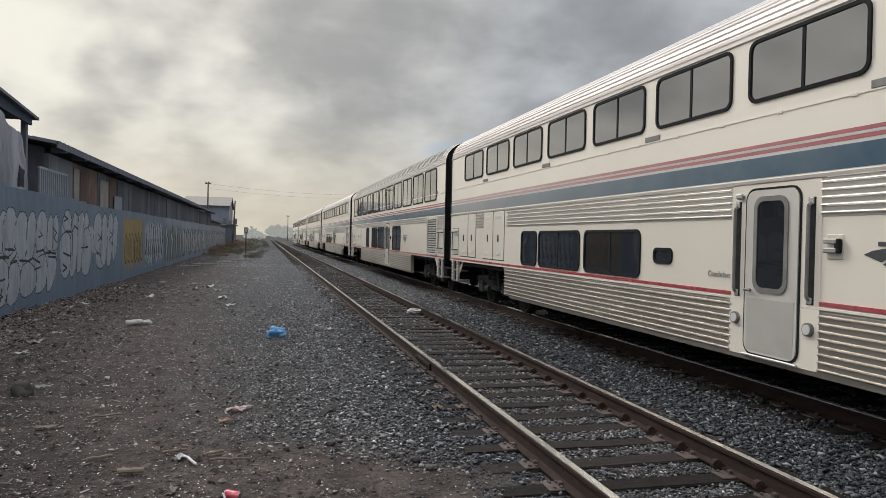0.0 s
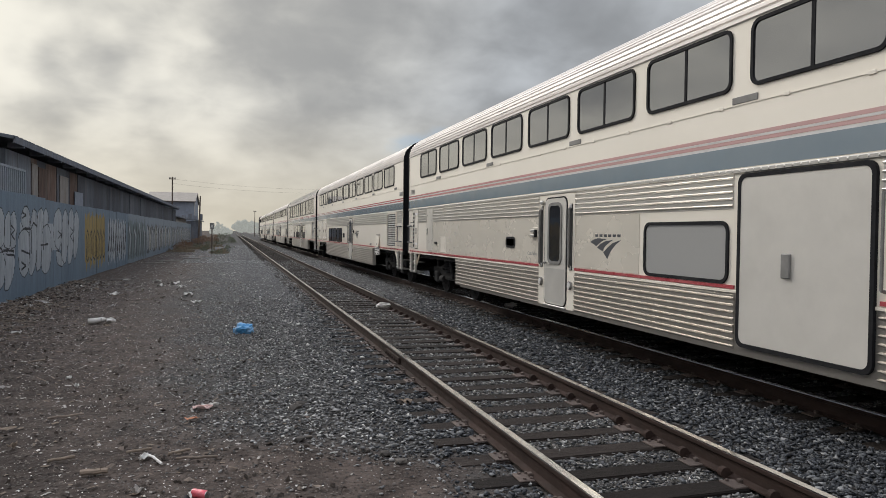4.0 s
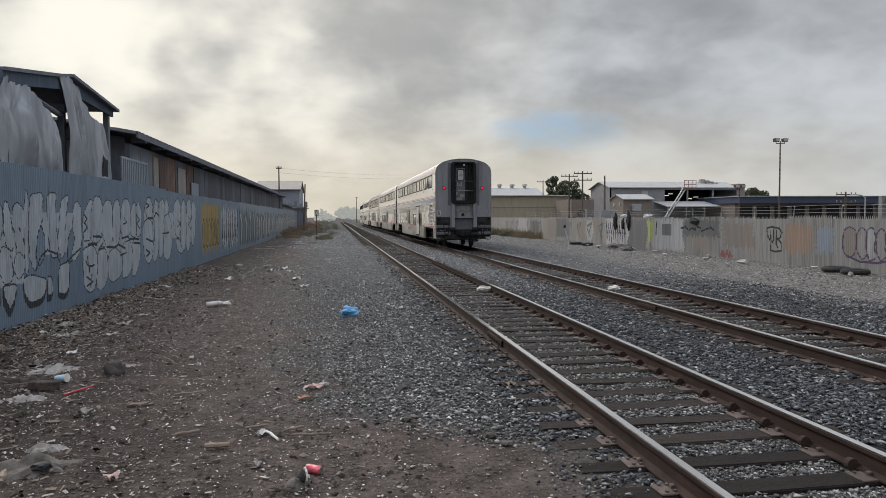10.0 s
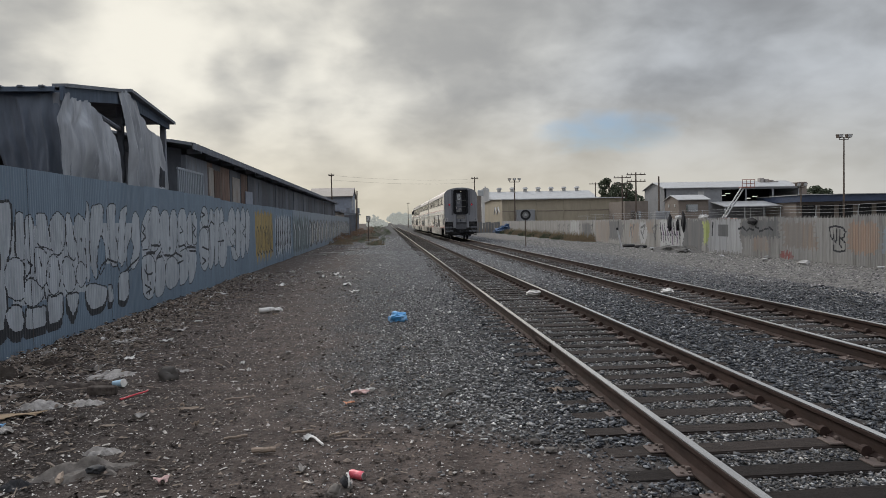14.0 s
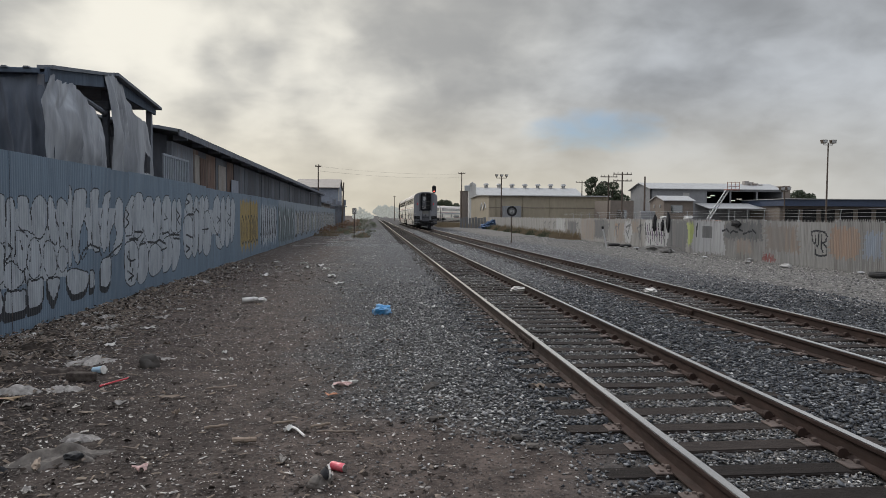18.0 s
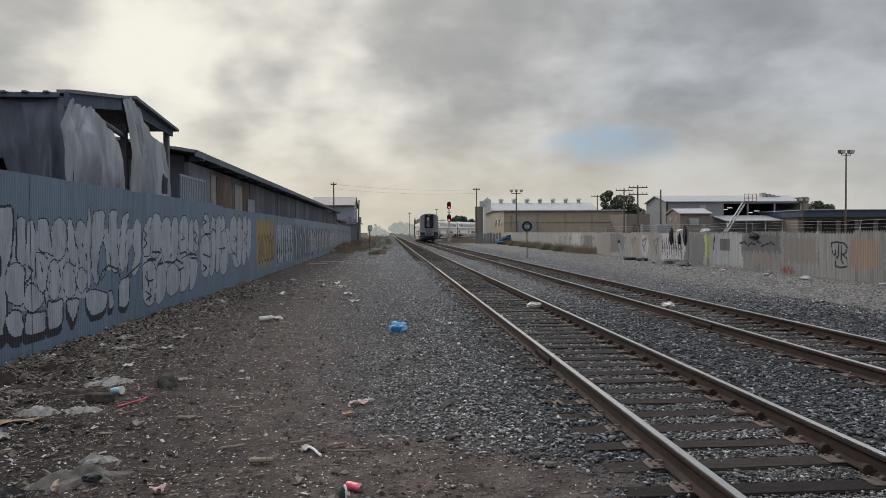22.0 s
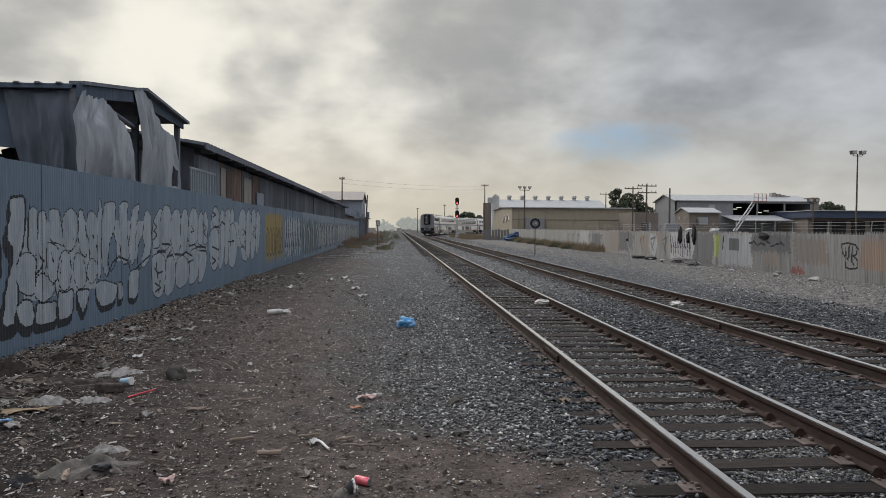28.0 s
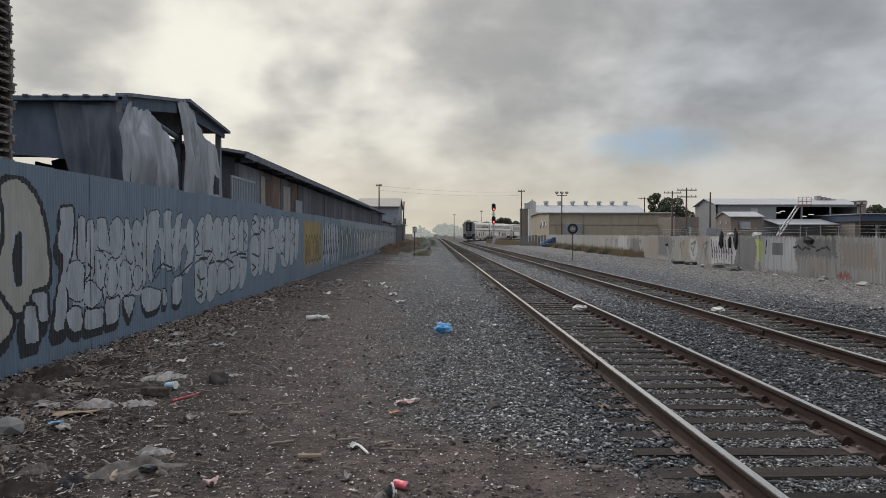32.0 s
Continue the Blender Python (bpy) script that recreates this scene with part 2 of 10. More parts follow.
def ground_material():
    """Trodden brown dirt by the fence that turns into grey crushed stone towards the tracks, with pale chips."""
    m = bpy.data.materials.new("dirt_and_ballast")
    m.use_nodes = True
    nt = m.node_tree
    N, Lk = nt.nodes.new, nt.links.new
    b = nt.nodes["Principled BSDF"]
    b.inputs["Roughness"].default_value = 0.95
    b.inputs["Specular IOR Level"].default_value = 0.2
    tc = N("ShaderNodeTexCoord")

    def nz(s, detail=5.0, r=0.6, kind="Fac"):
        n = N("ShaderNodeTexNoise")
        Lk(tc.outputs["Object"], n.inputs["Vector"])
        n.inputs["Scale"].default_value, n.inputs["Detail"].default_value, n.inputs["Roughness"].default_value = s, detail, r
        return n.outputs[kind]

    def rm(v, lo, hi, a=0.0, c=1.0):
        n = N("ShaderNodeMapRange")
        Lk(v, n.inputs["Value"])
        for k, x in zip(("From Min", "From Max", "To Min", "To Max"), (lo, hi, a, c)):
            n.inputs[k].default_value = x
        return n.outputs["Result"]

    def mx(f, a, c):
        n = N("ShaderNodeMix")
        n.data_type = "RGBA"
        Lk(f, n.inputs["Factor"])
        for s, v in ((n.inputs["A"], a), (n.inputs["B"], c)):
            if isinstance(v, tuple):
                s.default_value = (*v, 1)
            else:
                Lk(v, s)
        return n.outputs["Result"]

    def mt(op, a, c):
        n = N("ShaderNodeMath")
        n.operation = op
        for i, v in enumerate((a, c)):
            if isinstance(v, float):
                n.inputs[i].default_value = v
            else:
                Lk(v, n.inputs[i])
        return n.outputs[0]

    sep = N("ShaderNodeSeparateXYZ")
    Lk(tc.outputs["Object"], sep.inputs[0])
    wob = mt("MULTIPLY", mt("SUBTRACT", nz(0.7, 5), 0.5), 3.0)
    near = rm(sep.outputs["Y"], 5.6, 7.2, 2.3, 0.0)
    back = rm(sep.outputs["Y"], 7.0, 20.0, 0.0, 1.2)
    edge = mt("ADD", mt("SUBTRACT", mt("ADD", sep.outputs["X"], wob), near), back)
    stone_f = rm(edge, -1.1, 0.25)
    far_f = rm(sep.outputs["X"], 10.2, 12.0)
    vor = N("ShaderNodeTexVoronoi")
    Lk(tc.outputs["Object"], vor.inputs["Vector"])
    vor.inputs["Scale"].default_value = 19.0
    cell = N("ShaderNodeSeparateColor")
    Lk(vor.outputs["Color"], cell.inputs[0])
    dirt = mx(rm(nz(2.6, 9, 0.72), 0.33, 0.70), (0.026, 0.0195, 0.017), (0.128, 0.100, 0.086))
    chips = rm(nz(26.0, 3), 0.66, 0.72)
    dirt = mx(chips, dirt, (0.22, 0.195, 0.175))
    stone = mx(rm(cell.outputs[0], 0.0, 1.0), (0.018, 0.0185, 0.020), (0.095, 0.093, 0.091))
    stone = mx(rm(nz(0.8, 5), 0.42, 0.7), stone, (0.062, 0.057, 0.053))
    yard = mx(rm(nz(2.5, 7), 0.3, 0.72), (0.060, 0.056, 0.052), (0.20, 0.188, 0.173))
    # ash-pale trodden patches
    dirt = mx(rm(nz(3.1, 7, 0.7), 0.60, 0.78, 0.0, 0.6), dirt, (0.12, 0.107, 0.097))
    # damp dark soil where leaves rot, off the trodden path
    wet = mt("MULTIPLY", rm(sep.outputs["Y"], 6.0, 12.0, 1.0, 0.2), rm(mt("ADD", sep.outputs["X"], wob), -0.4, -2.8))
    dirt = mx(mt("MULTIPLY", wet, rm(nz(1.9, 6, 0.65), 0.34, 0.54, 0.5, 0.97)), dirt, (0.0150, 0.0108, 0.0095))
    col = mx(stone_f, dirt, stone)
    col = mx(far_f, col, yard)
    Lk(col, b.inputs["Base Color"])
    bn = N("ShaderNodeBump")
    bn.inputs["Strength"].default_value, bn.inputs["Distance"].default_value = 0.9, 0.04
    Lk(mt("ADD", mt("MULTIPLY", vor.outputs["Distance"], 0.5), nz(11.0, 8, 0.68)), bn.inputs["Height"])
    Lk(bn.outputs[0], b.inputs["Normal"])
    return m


def glass_material(name, tint, rough=0.04, ior=2.7):
    m = bpy.data.materials.new(name)
    m.use_nodes = True
    b = m.node_tree.nodes["Principled BSDF"]
    b.inputs["Base Color"].default_value = (*tint, 1)
    b.inputs["Roughness"].default_value = rough
    b.inputs["IOR"].default_value = ior
    b.inputs["Coat Weight"].default_value = 0.6
    b.inputs["Coat Roughness"].default_value = 0.02
    return m


def stone_material(name="crushed_stone", tones=((0.012, 0.014, 0.018), (0.036, 0.040, 0.047), (0.105, 0.109, 0.116), (0.24, 0.24, 0.235), (0.58, 0.57, 0.55))):
    """Loose crushed stone: every piece takes its own grey or buff."""
    m = material(name, (0.12, 0.118, 0.114), 0.72, var=0.35, scale=30, bump=0.3, bump_scale=90, spec=0.4)
    nt = m.node_tree
    g = nt.nodes.new("ShaderNodeNewGeometry")
    cr = nt.nodes.new("ShaderNodeValToRGB")
    nt.links.new(g.outputs["Random Per Island"], cr.inputs[0])
    for pos in (0.4, 0.75, 0.93):
        cr.color_ramp.elements.new(pos)
    for k, c in zip(cr.color_ramp.elements, tones):
        k.color = (*c, 1)
    nt.links.new(cr.outputs[0], nt.nodes["Principled BSDF"].inputs["Base Color"])
    return m


MAT = {
    "ground": ground_material(),
    "stone": stone_material("crushed_stone", ((0.012, 0.014, 0.018), (0.034, 0.038, 0.046), (0.082, 0.087, 0.095), (0.17, 0.175, 0.18), (0.36, 0.36, 0.36))),
    "stone_dusty": stone_material("dusty_stone", ((0.026, 0.026, 0.028), (0.105, 0.104, 0.105), (0.22, 0.217, 0.214), (0.32, 0.315, 0.305), (0.60, 0.585, 0.56))),
    # same ballast, dark tones lifted and range narrowed for distance
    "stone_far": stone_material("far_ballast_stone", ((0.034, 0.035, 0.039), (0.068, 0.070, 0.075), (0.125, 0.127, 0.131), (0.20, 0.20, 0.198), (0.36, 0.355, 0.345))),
    "stone_track": stone_material("packed_track_stone", ((0.026, 0.024, 0.023), (0.064, 0.059, 0.055), (0.125, 0.116, 0.107), (0.22, 0.205, 0.19), (0.46, 0.44, 0.41))),
    "yard": stone_material("yard_stone", ((0.030, 0.028, 0.026), (0.085, 0.081, 0.076), (0.165, 0.158, 0.148), (0.19, 0.18, 0.167), (0.38, 0.36, 0.34))),
    "crumb": stone_material("dirt_crumb", ((0.021, 0.016, 0.014), (0.041, 0.032, 0.028), (0.070, 0.056, 0.049), (0.135, 0.115, 0.10), (0.50, 0.47, 0.44))),
    "rust_steel": material("rusty_rail_steel", (0.034, 0.0205, 0.0165), 0.85, 0.0, 0.35, 10, (0.020, 0.013, 0.011), 0.6, 2, 0.25, 60, (1, 0.3, 1), spec=0.25),
    "plate_rust": material("dusty_tie_plate", (0.088, 0.066, 0.057), 0.8, 0.1, 0.3, 14, (0.07, 0.05, 0.042), 0.6, 5, 0.3, 80, rand=0.25),
    "rail_top": material("polished_rail_head", (0.86, 0.83, 0.80), 0.17, 1.0, 0.05, 8, (0.68, 0.62, 0.58), 0.3, 1.0, 0.0, 60, (4, 0.4, 4), rvar=0.03),
    "panel_silver": material("dull_silver_panel", (0.68, 0.645, 0.58), 0.36, 0.25, 0.05, 2, (0.56, 0.53, 0.48), 0.4, 0.8, 0.02, 20, rvar=0.02),
    "tie": material("weathered_creosote_wood", (0.021, 0.0165, 0.0145), 0.9, 0, 0.45, 7, (0.050, 0.040, 0.034), 0.45, 2.0, 0.6, 30, (1, 14, 14), 0.4, spec=0.2),
    "cream": material("cream_silver_car_side", (0.85, 0.79, 0.69), 0.25, 0.05, 0.02, 1, (0.74, 0.68, 0.575), 0.4, 0.35, 0.0, 14, (1, 0.5, 0.8), stain_lo=0.44, rvar=0.01),
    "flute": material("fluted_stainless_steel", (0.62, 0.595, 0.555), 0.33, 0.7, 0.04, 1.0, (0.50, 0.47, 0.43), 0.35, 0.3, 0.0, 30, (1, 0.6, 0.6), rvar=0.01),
    # lower flutes: the dark ballast they mirror is put into the colour
    "flute_low": material("ballast_dimmed_fluted_steel", (0.44, 0.41, 0.37), 0.36, 0.75, 0.06, 1.0, (0.30, 0.275, 0.25), 0.5, 0.4, 0.0, 30, (1, 0.6, 0.6), rvar=0.02),
    "side_steel": material("warm_silver_side_sheet", (0.735, 0.68, 0.585), 0.27, 0.22, 0.03, 1.5, (0.60, 0.56, 0.485), 0.6, 0.3, 0.0, 20, (1, 0.5, 0.8), rvar=0.02),
    "door_grey": material("plain_grey_door_steel", (0.52, 0.50, 0.46), 0.4, 0.15, 0.05, 3, (0.40, 0.38, 0.35), 0.4, 0.9, 0.02, 30, rvar=0.03),
    "galv_dull": material("dull_bright_steel", (0.50, 0.49, 0.47), 0.4, 0.6, 0.1, 10, None, 0, 1, 0.02, 40),
    "door_steel": material("brushed_silver_door", (0.66, 0.63, 0.575), 0.36, 0.2, 0.04, 3, (0.54, 0.515, 0.47), 0.4, 0.9, 0.01, 30, rvar=0.02),
    "end_dark": material("dark_grimy_steel", (0.085, 0.088, 0.10), 0.55, 0.1, 0.2, 6, (0.05, 0.05, 0.052), 0.5, 1.5, 0.05, 40),
    "roof_metal": material("car_roof_steel", (0.74, 0.69, 0.65), 0.42, 0.15, 0.04, 2, (0.58, 0.54, 0.51), 0.4, 0.3, 0.0, 30, rvar=0.01),
    # stripes pale towards one end: part dusty, part painted sky glare
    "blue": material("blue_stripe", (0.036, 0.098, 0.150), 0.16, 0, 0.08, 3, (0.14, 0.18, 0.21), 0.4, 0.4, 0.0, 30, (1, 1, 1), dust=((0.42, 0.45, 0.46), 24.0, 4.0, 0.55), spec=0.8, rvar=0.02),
    "blue_faded": material("dust_and_glare_blue_stripe", (0.028, 0.082, 0.135), 0.2, 0, 0.08, 3, (0.15, 0.19, 0.22), 0.45, 0.4, 0.0, 30, (1, 1, 1), dust=((0.40, 0.42, 0.41), 9.0, 23.0, 0.75), spec=0.7, rvar=0.02),
    "red_faded": material("dust_and_glare_red_stripe", (0.40, 0.085, 0.095), 0.25, 0, 0.12, 4, (0.42, 0.2, 0.18), 0.4, 0.8, 0.0, 30, dust=((0.62, 0.50, 0.46), 8.0, 21.0, 0.75), spec=0.7, rvar=0.02),
    "emblem": material("faint_grey_marking", (0.22, 0.22, 0.22), 0.5, 0, 0.1, 5, None, 0, 1, 0, 10),
    "red": material("red_stripe", (0.38, 0.065, 0.075), 0.3, 0, 0.12, 4, (0.42, 0.2, 0.18), 0.4, 0.8, 0.02, 30),
    "red_dusty": material("rear_dust_glare_red_stripe", (0.40, 0.085, 0.095), 0.25, 0, 0.12, 4, (0.42, 0.2, 0.18), 0.4, 0.8, 0.0, 30, dust=((0.64, 0.53, 0.49), 24.0, 4.0, 0.7), spec=0.7, rvar=0.02),
    "pale": material("pale_stripe", (0.62, 0.60, 0.58), 0.45, 0, 0.08, 4, None, 0, 1, 0.02, 30),
    "window": glass_material("dark_tinted_glass", (0.045, 0.048, 0.052)),
    "blind_window": glass_material("glass_over_drawn_blind", (0.36, 0.355, 0.34), 0.06, 1.5),
    "low_window": glass_material("dark_lower_glass", (0.018, 0.021, 0.026), 0.05, 1.45),
    "door_glass": glass_material("dark_door_glass", (0.02, 0.021, 0.024), 0.05, 1.3),
    "rubber": material("black_rubber", (0.012, 0.012, 0.014), 0.85, 0, 0.3, 10, (0.035, 0.035, 0.035), 0.4, 2, 0.1, 50, spec=0.2),
    "end_grey": material("grimy_grey_car_end", (0.185, 0.19, 0.205), 0.5, 0.1, 0.10, 5, (0.075, 0.078, 0.086), 0.75, 0.9, 0.0, 40, (2.2, 1, 0.22), rvar=0.03, stain_lo=0.46),
    "under": material("sooty_underframe", (0.017, 0.0165, 0.017), 0.85, 0.1, 0.4, 9, (0.045, 0.040, 0.036), 0.5, 3, 0.25, 50),
    "steel_grey": material("worn_grey_steel", (0.22, 0.215, 0.205), 0.6, 0.3, 0.2, 8, (0.10, 0.09, 0.08), 0.6, 2, 0.1, 40),
    # near-black stands for the shade inside recesses, slots and open bays
    "dark": material("dark_recess", (0.012, 0.012, 0.013), 0.9, 0, 0.2, 5, None, 0, 1, 0, 10),
    "ink": material("dark_lettering", (0.055, 0.058, 0.066), 0.5, 0, 0.1, 5, None, 0, 1, 0, 10),
    "marker": material("red_marker_lens", (0.5, 0.01, 0.02), 0.3, 0, 0.05, 5, None, 0, 1, 0, 10, emit=(1.0, 0.015, 0.045, 0.62)),
    "signal_red": material("lit_red_signal_lens", (0.5, 0.02, 0.02), 0.3, 0, 0.05, 5, None, 0, 1, 0, 10, emit=(1.0, 0.08, 0.06, 4.0)),
    "lamp_on": material("small_lit_lamp", (0.9, 0.9, 0.85), 0.3, 0, 0.05, 5, None, 0, 1, 0, 10, emit=(1.0, 0.95, 0.85, 0.7)),
    "fence_grey": material("slate_grey_fence_paint", (0.135, 0.185, 0.240), 0.5, 0.05, 0.10, 2.5, (0.095, 0.130, 0.172), 0.55, 0.9, 0.03, 40, (1, 2.5, 0.5), 0.06, rvar=0.05),
    "silver": material("silver_spray_paint", (0.36, 0.39, 0.425), 0.5, 0.2, 0.16, 3, (0.20, 0.225, 0.25), 0.7, 1.6, 0.05, 40, (1, 2, 0.6)),
    "cream_spray": material("cream_spray_paint", (0.355, 0.35, 0.315), 0.55, 0.05, 0.1, 3, (0.33, 0.33, 0.31), 0.5, 1.2, 0.05, 40, (1, 2, 0.6)),
    "black_spray": material("black_spray_paint", (0.020, 0.022, 0.027), 0.6, 0, 0.3, 4, None, 0, 1, 0.05, 40),
    "yellow_spray": material("ochre_spray_paint", (0.295, 0.215, 0.080), 0.6, 0, 0.2, 4, (0.165, 0.150, 0.105), 0.75, 1.8, 0.05, 40, (1, 2, 0.5)),
    "teal_spray": material("faded_teal_paint", (0.09, 0.128, 0.142), 0.6, 0, 0.25, 4, (0.06, 0.075, 0.082), 0.5, 1.5, 0.05, 40, (1, 2, 0.5)),
}


# ---- mesh tools ----
class Geo:
    """Collects vertices and faces of one part."""

    def __init__(self):
        self.v, self.f, self.mi = [], [], []

    def add(self, verts, faces, mi=0):
        n = len(self.v)
        self.v.extend(verts)
        self.f.extend([tuple(i + n for i in f) for f in faces])
        self.mi.extend([mi] * len(faces))
        return self

    def box(self, x0, x1, y0, y1, z0, z1, mi=0):
        x0, x1 = min(x0, x1), max(x0, x1)
        v = [(x, y, z) for z in (z0, z1) for x, y in ((x0, y0), (x1, y0), (x1, y1), (x0, y1))]
        return self.add(v, [(3, 2, 1, 0), (4, 5, 6, 7), (0, 1, 5, 4), (1, 2, 6, 5), (2, 3, 7, 6), (3, 0, 4, 7)], mi)

    def bbox(self, x0, x1, y0, y1, z0, z1, b=0.01, mi=0):
        """Box with chamfered edges."""
        x0, x1 = min(x0, x1), max(x0, x1)
        b = min(b, (x1 - x0) / 2.1, (y1 - y0) / 2.1, (z1 - z0) / 2.1)
        bm = bmesh.new()
        bmesh.ops.create_cube(bm, size=1)
        bmesh.ops.scale(bm, vec=(x1 - x0, y1 - y0, z1 - z0), verts=bm.verts)
        bmesh.ops.translate(bm, vec=((x0 + x1) / 2, (y0 + y1) / 2, (z0 + z1) / 2), verts=bm.verts)
        bmesh.ops.bevel(bm, geom=bm.edges[:], offset=b, segments=1, affect="EDGES")
        bm.verts.index_update()
        self.add([tuple(v.co) for v in bm.verts], [tuple(v.index for v in f.verts) for f in bm.faces], mi)
        bm.free()
        return self

    def prism(self, prof, a, b, axis="y", mi=0):
        """Extrudes a closed outline of (p, q) along an axis: y -> (x, z), x -> (y, z), z -> (x, y)."""
        n = len(prof)
        put = {"y": lambda p, q, s: (p, s, q), "x": lambda p, q, s: (s, p, q), "z": lambda p, q, s: (p, q, s)}[axis]
        v = [put(p, q, s) for s in (a, b) for p, q in prof]
        f = [(i, (i + 1) % n, n + (i + 1) % n, n + i) for i in range(n)]
        return self.add(v, f + [tuple(range(n))[::-1], tuple(range(n, 2 * n))], mi)

    def tube(self, p0, p1, r, n=8, r1=None, mi=0):
        p0, p1 = Vector(p0), Vector(p1)
        r1 = r if r1 is None else r1
        d = (p1 - p0).normalized()
        u = d.orthogonal().normalized()
        w = d.cross(u)
        v = [tuple(p + (u * math.cos(2 * math.pi * i / n) + w * math.sin(2 * math.pi * i / n)) * q) for p, q in ((p0, r), (p1, r1)) for i in range(n)]
        f = [(i, (i + 1) % n, n + (i + 1) % n, n + i) for i in range(n)]
        return self.add(v, f + [tuple(range(n))[::-1], tuple(range(n, 2 * n))], mi)

    def path(self, pts, r, n=6, mi=0):
        for a, b in zip(pts, pts[1:]):
            self.tube(a, b, r, n, mi=mi)
        return self

    def lump(self, c, s, seed=0, rough=0.25, sub=2, mi=0):
        bm = bmesh.new()
        bmesh.ops.create_icosphere(bm, subdivisions=sub, radius=1)
        for v in bm.verts:
            k = 1 + rough * (noise.noise(v.co * 1.7 + Vector((seed, seed * 2.3, 0))) + 0.5 * noise.noise(v.co * 4.1 + Vector((0, seed, 3))) + 0.28 * noise.noise(v.co * 9.3 + Vector((seed, 1, 0))))
            v.co = Vector((v.co.x * s[0], v.co.y * s[1], v.co.z * s[2])) * k + Vector(c)
        bm.verts.index_update()
        self.add([tuple(v.co) for v in bm.verts], [tuple(v.index for v in f.verts) for f in bm.faces], mi)
        bm.free()
        return self

    def mesh(self, name, mats, smooth=False):
        me = bpy.data.meshes.new(name)
        me.from_pydata(self.v, [], self.f)
        for m in mats:
            me.materials.append(MAT[m] if isinstance(m, str) else m)
        if len(mats) > 1:
            me.polygons.foreach_set("material_index", self.mi)
        if smooth:
            me.polygons.foreach_set("use_smooth", [True] * len(me.polygons))
            me.set_sharp_from_angle(angle=radians(38))
        me.update()
        return me


def part(name, geo, mats, parent=None, label="", smooth=False):
    """Links one mesh as a part of a thing (or as a thing of its own)."""
    mats = [mats] if isinstance(mats, str) else mats
    ob = new(name, geo if isinstance(geo, bpy.types.Mesh) else geo.mesh(name, mats, smooth))
    ob.parent = parent
    return tagged(ob, label)


def thing(name, label, category, at=(0, 0, 0), rz=0, group="", kind=""):
    ob = new(name)
    ob.empty_display_size = 0.3
    ob.matrix_basis = pose(*at, 0, 0, rz)
    return tagged(ob, label, category, group, kind)


def round_rect(y0, y1, z0, z1, r, n=4):
    out = []
    for cy, cz, a in ((y1 - r, z1 - r, 0), (y0 + r, z1 - r, 90), (y0 + r, z0 + r, 180), (y1 - r, z0 + r, 270)):
        for i in range(n + 1):
            t = radians(a + 90 * i / n)
            out.append((cy + r * math.cos(t), cz + r * math.sin(t)))
    return out


def ring(geo, outer, inner, a, b, axis="x"):
    """A frame between two outlines with equal counts, from a to b along the axis."""
    n = len(outer)
    put = {"x": lambda p, q, s: (s, p, q), "y": lambda p, q, s: (p, s, q)}[axis]
    v = [put(p, q, s) for prof in (outer, inner) for s in (a, b) for p, q in prof]
    f = []
    for i in range(n):
        j = (i + 1) % n
        f += [(i, j, n + j, n + i), (2 * n + j, 2 * n + i, 3 * n + i, 3 * n + j), (n + i, n + j, 3 * n + j, 3 * n + i), (j, i, 2 * n + i, 2 * n + j)]
    geo.add(v, f)


def text_mesh(body, size, mat_name, depth=0.004):
    """Lettering as a flat mesh in the (x, y) plane, from the built-in font."""
    cu = bpy.data.curves.new("lettering", "FONT")
    cu.body, cu.size, cu.extrude, cu.align_x = body, size, depth / 2, "CENTER"
    ob = bpy.data.objects.new("lettering", cu)
    scene.collection.objects.link(ob)
    bpy.context.view_layer.update()
    me = bpy.data.meshes.new_from_object(ob.evaluated_get(bpy.context.evaluated_depsgraph_get()))
    bpy.data.objects.remove(ob)
    me.materials.clear()
    me.materials.append(MAT[mat_name])
    return me

# ---- the line: ground and tracks ----
RAIL_Z, GAUGE = 0.18, 1.505
TRACK_1, TRACK_2 = 3.03, 6.81
CURVE_Y, CURVE_R = 151.0, 190.0


def on_line(s, side=0.0):
    """Point and heading on the far track, s metres along; it bends to the right past CURVE_Y."""
    if s <= CURVE_Y:
        return TRACK_2 + side, s, 0.0
    a = (s - CURVE_Y) / CURVE_R
    return TRACK_2 + CURVE_R - (CURVE_R - side) * math.cos(a), CURVE_Y + (CURVE_R - side) * math.sin(a), a


def ground_height(x, y):
    h = 0.02 * noise.noise(Vector((x * 0.35, y * 0.35, 0))) + 0.012 * noise.noise(Vector((x * 1.4, y * 1.4, 5)))
    for tc in (TRACK_1, TRACK_2):
        h -= 0.015 * math.exp(-((x - tc) / 1.4) ** 2)
    h += 0.06 * math.exp(-((x + 5.6) / 0.7) ** 2) * (0.4 + noise.noise(Vector((0, y * 0.6, 3))))
    return h - 0.015


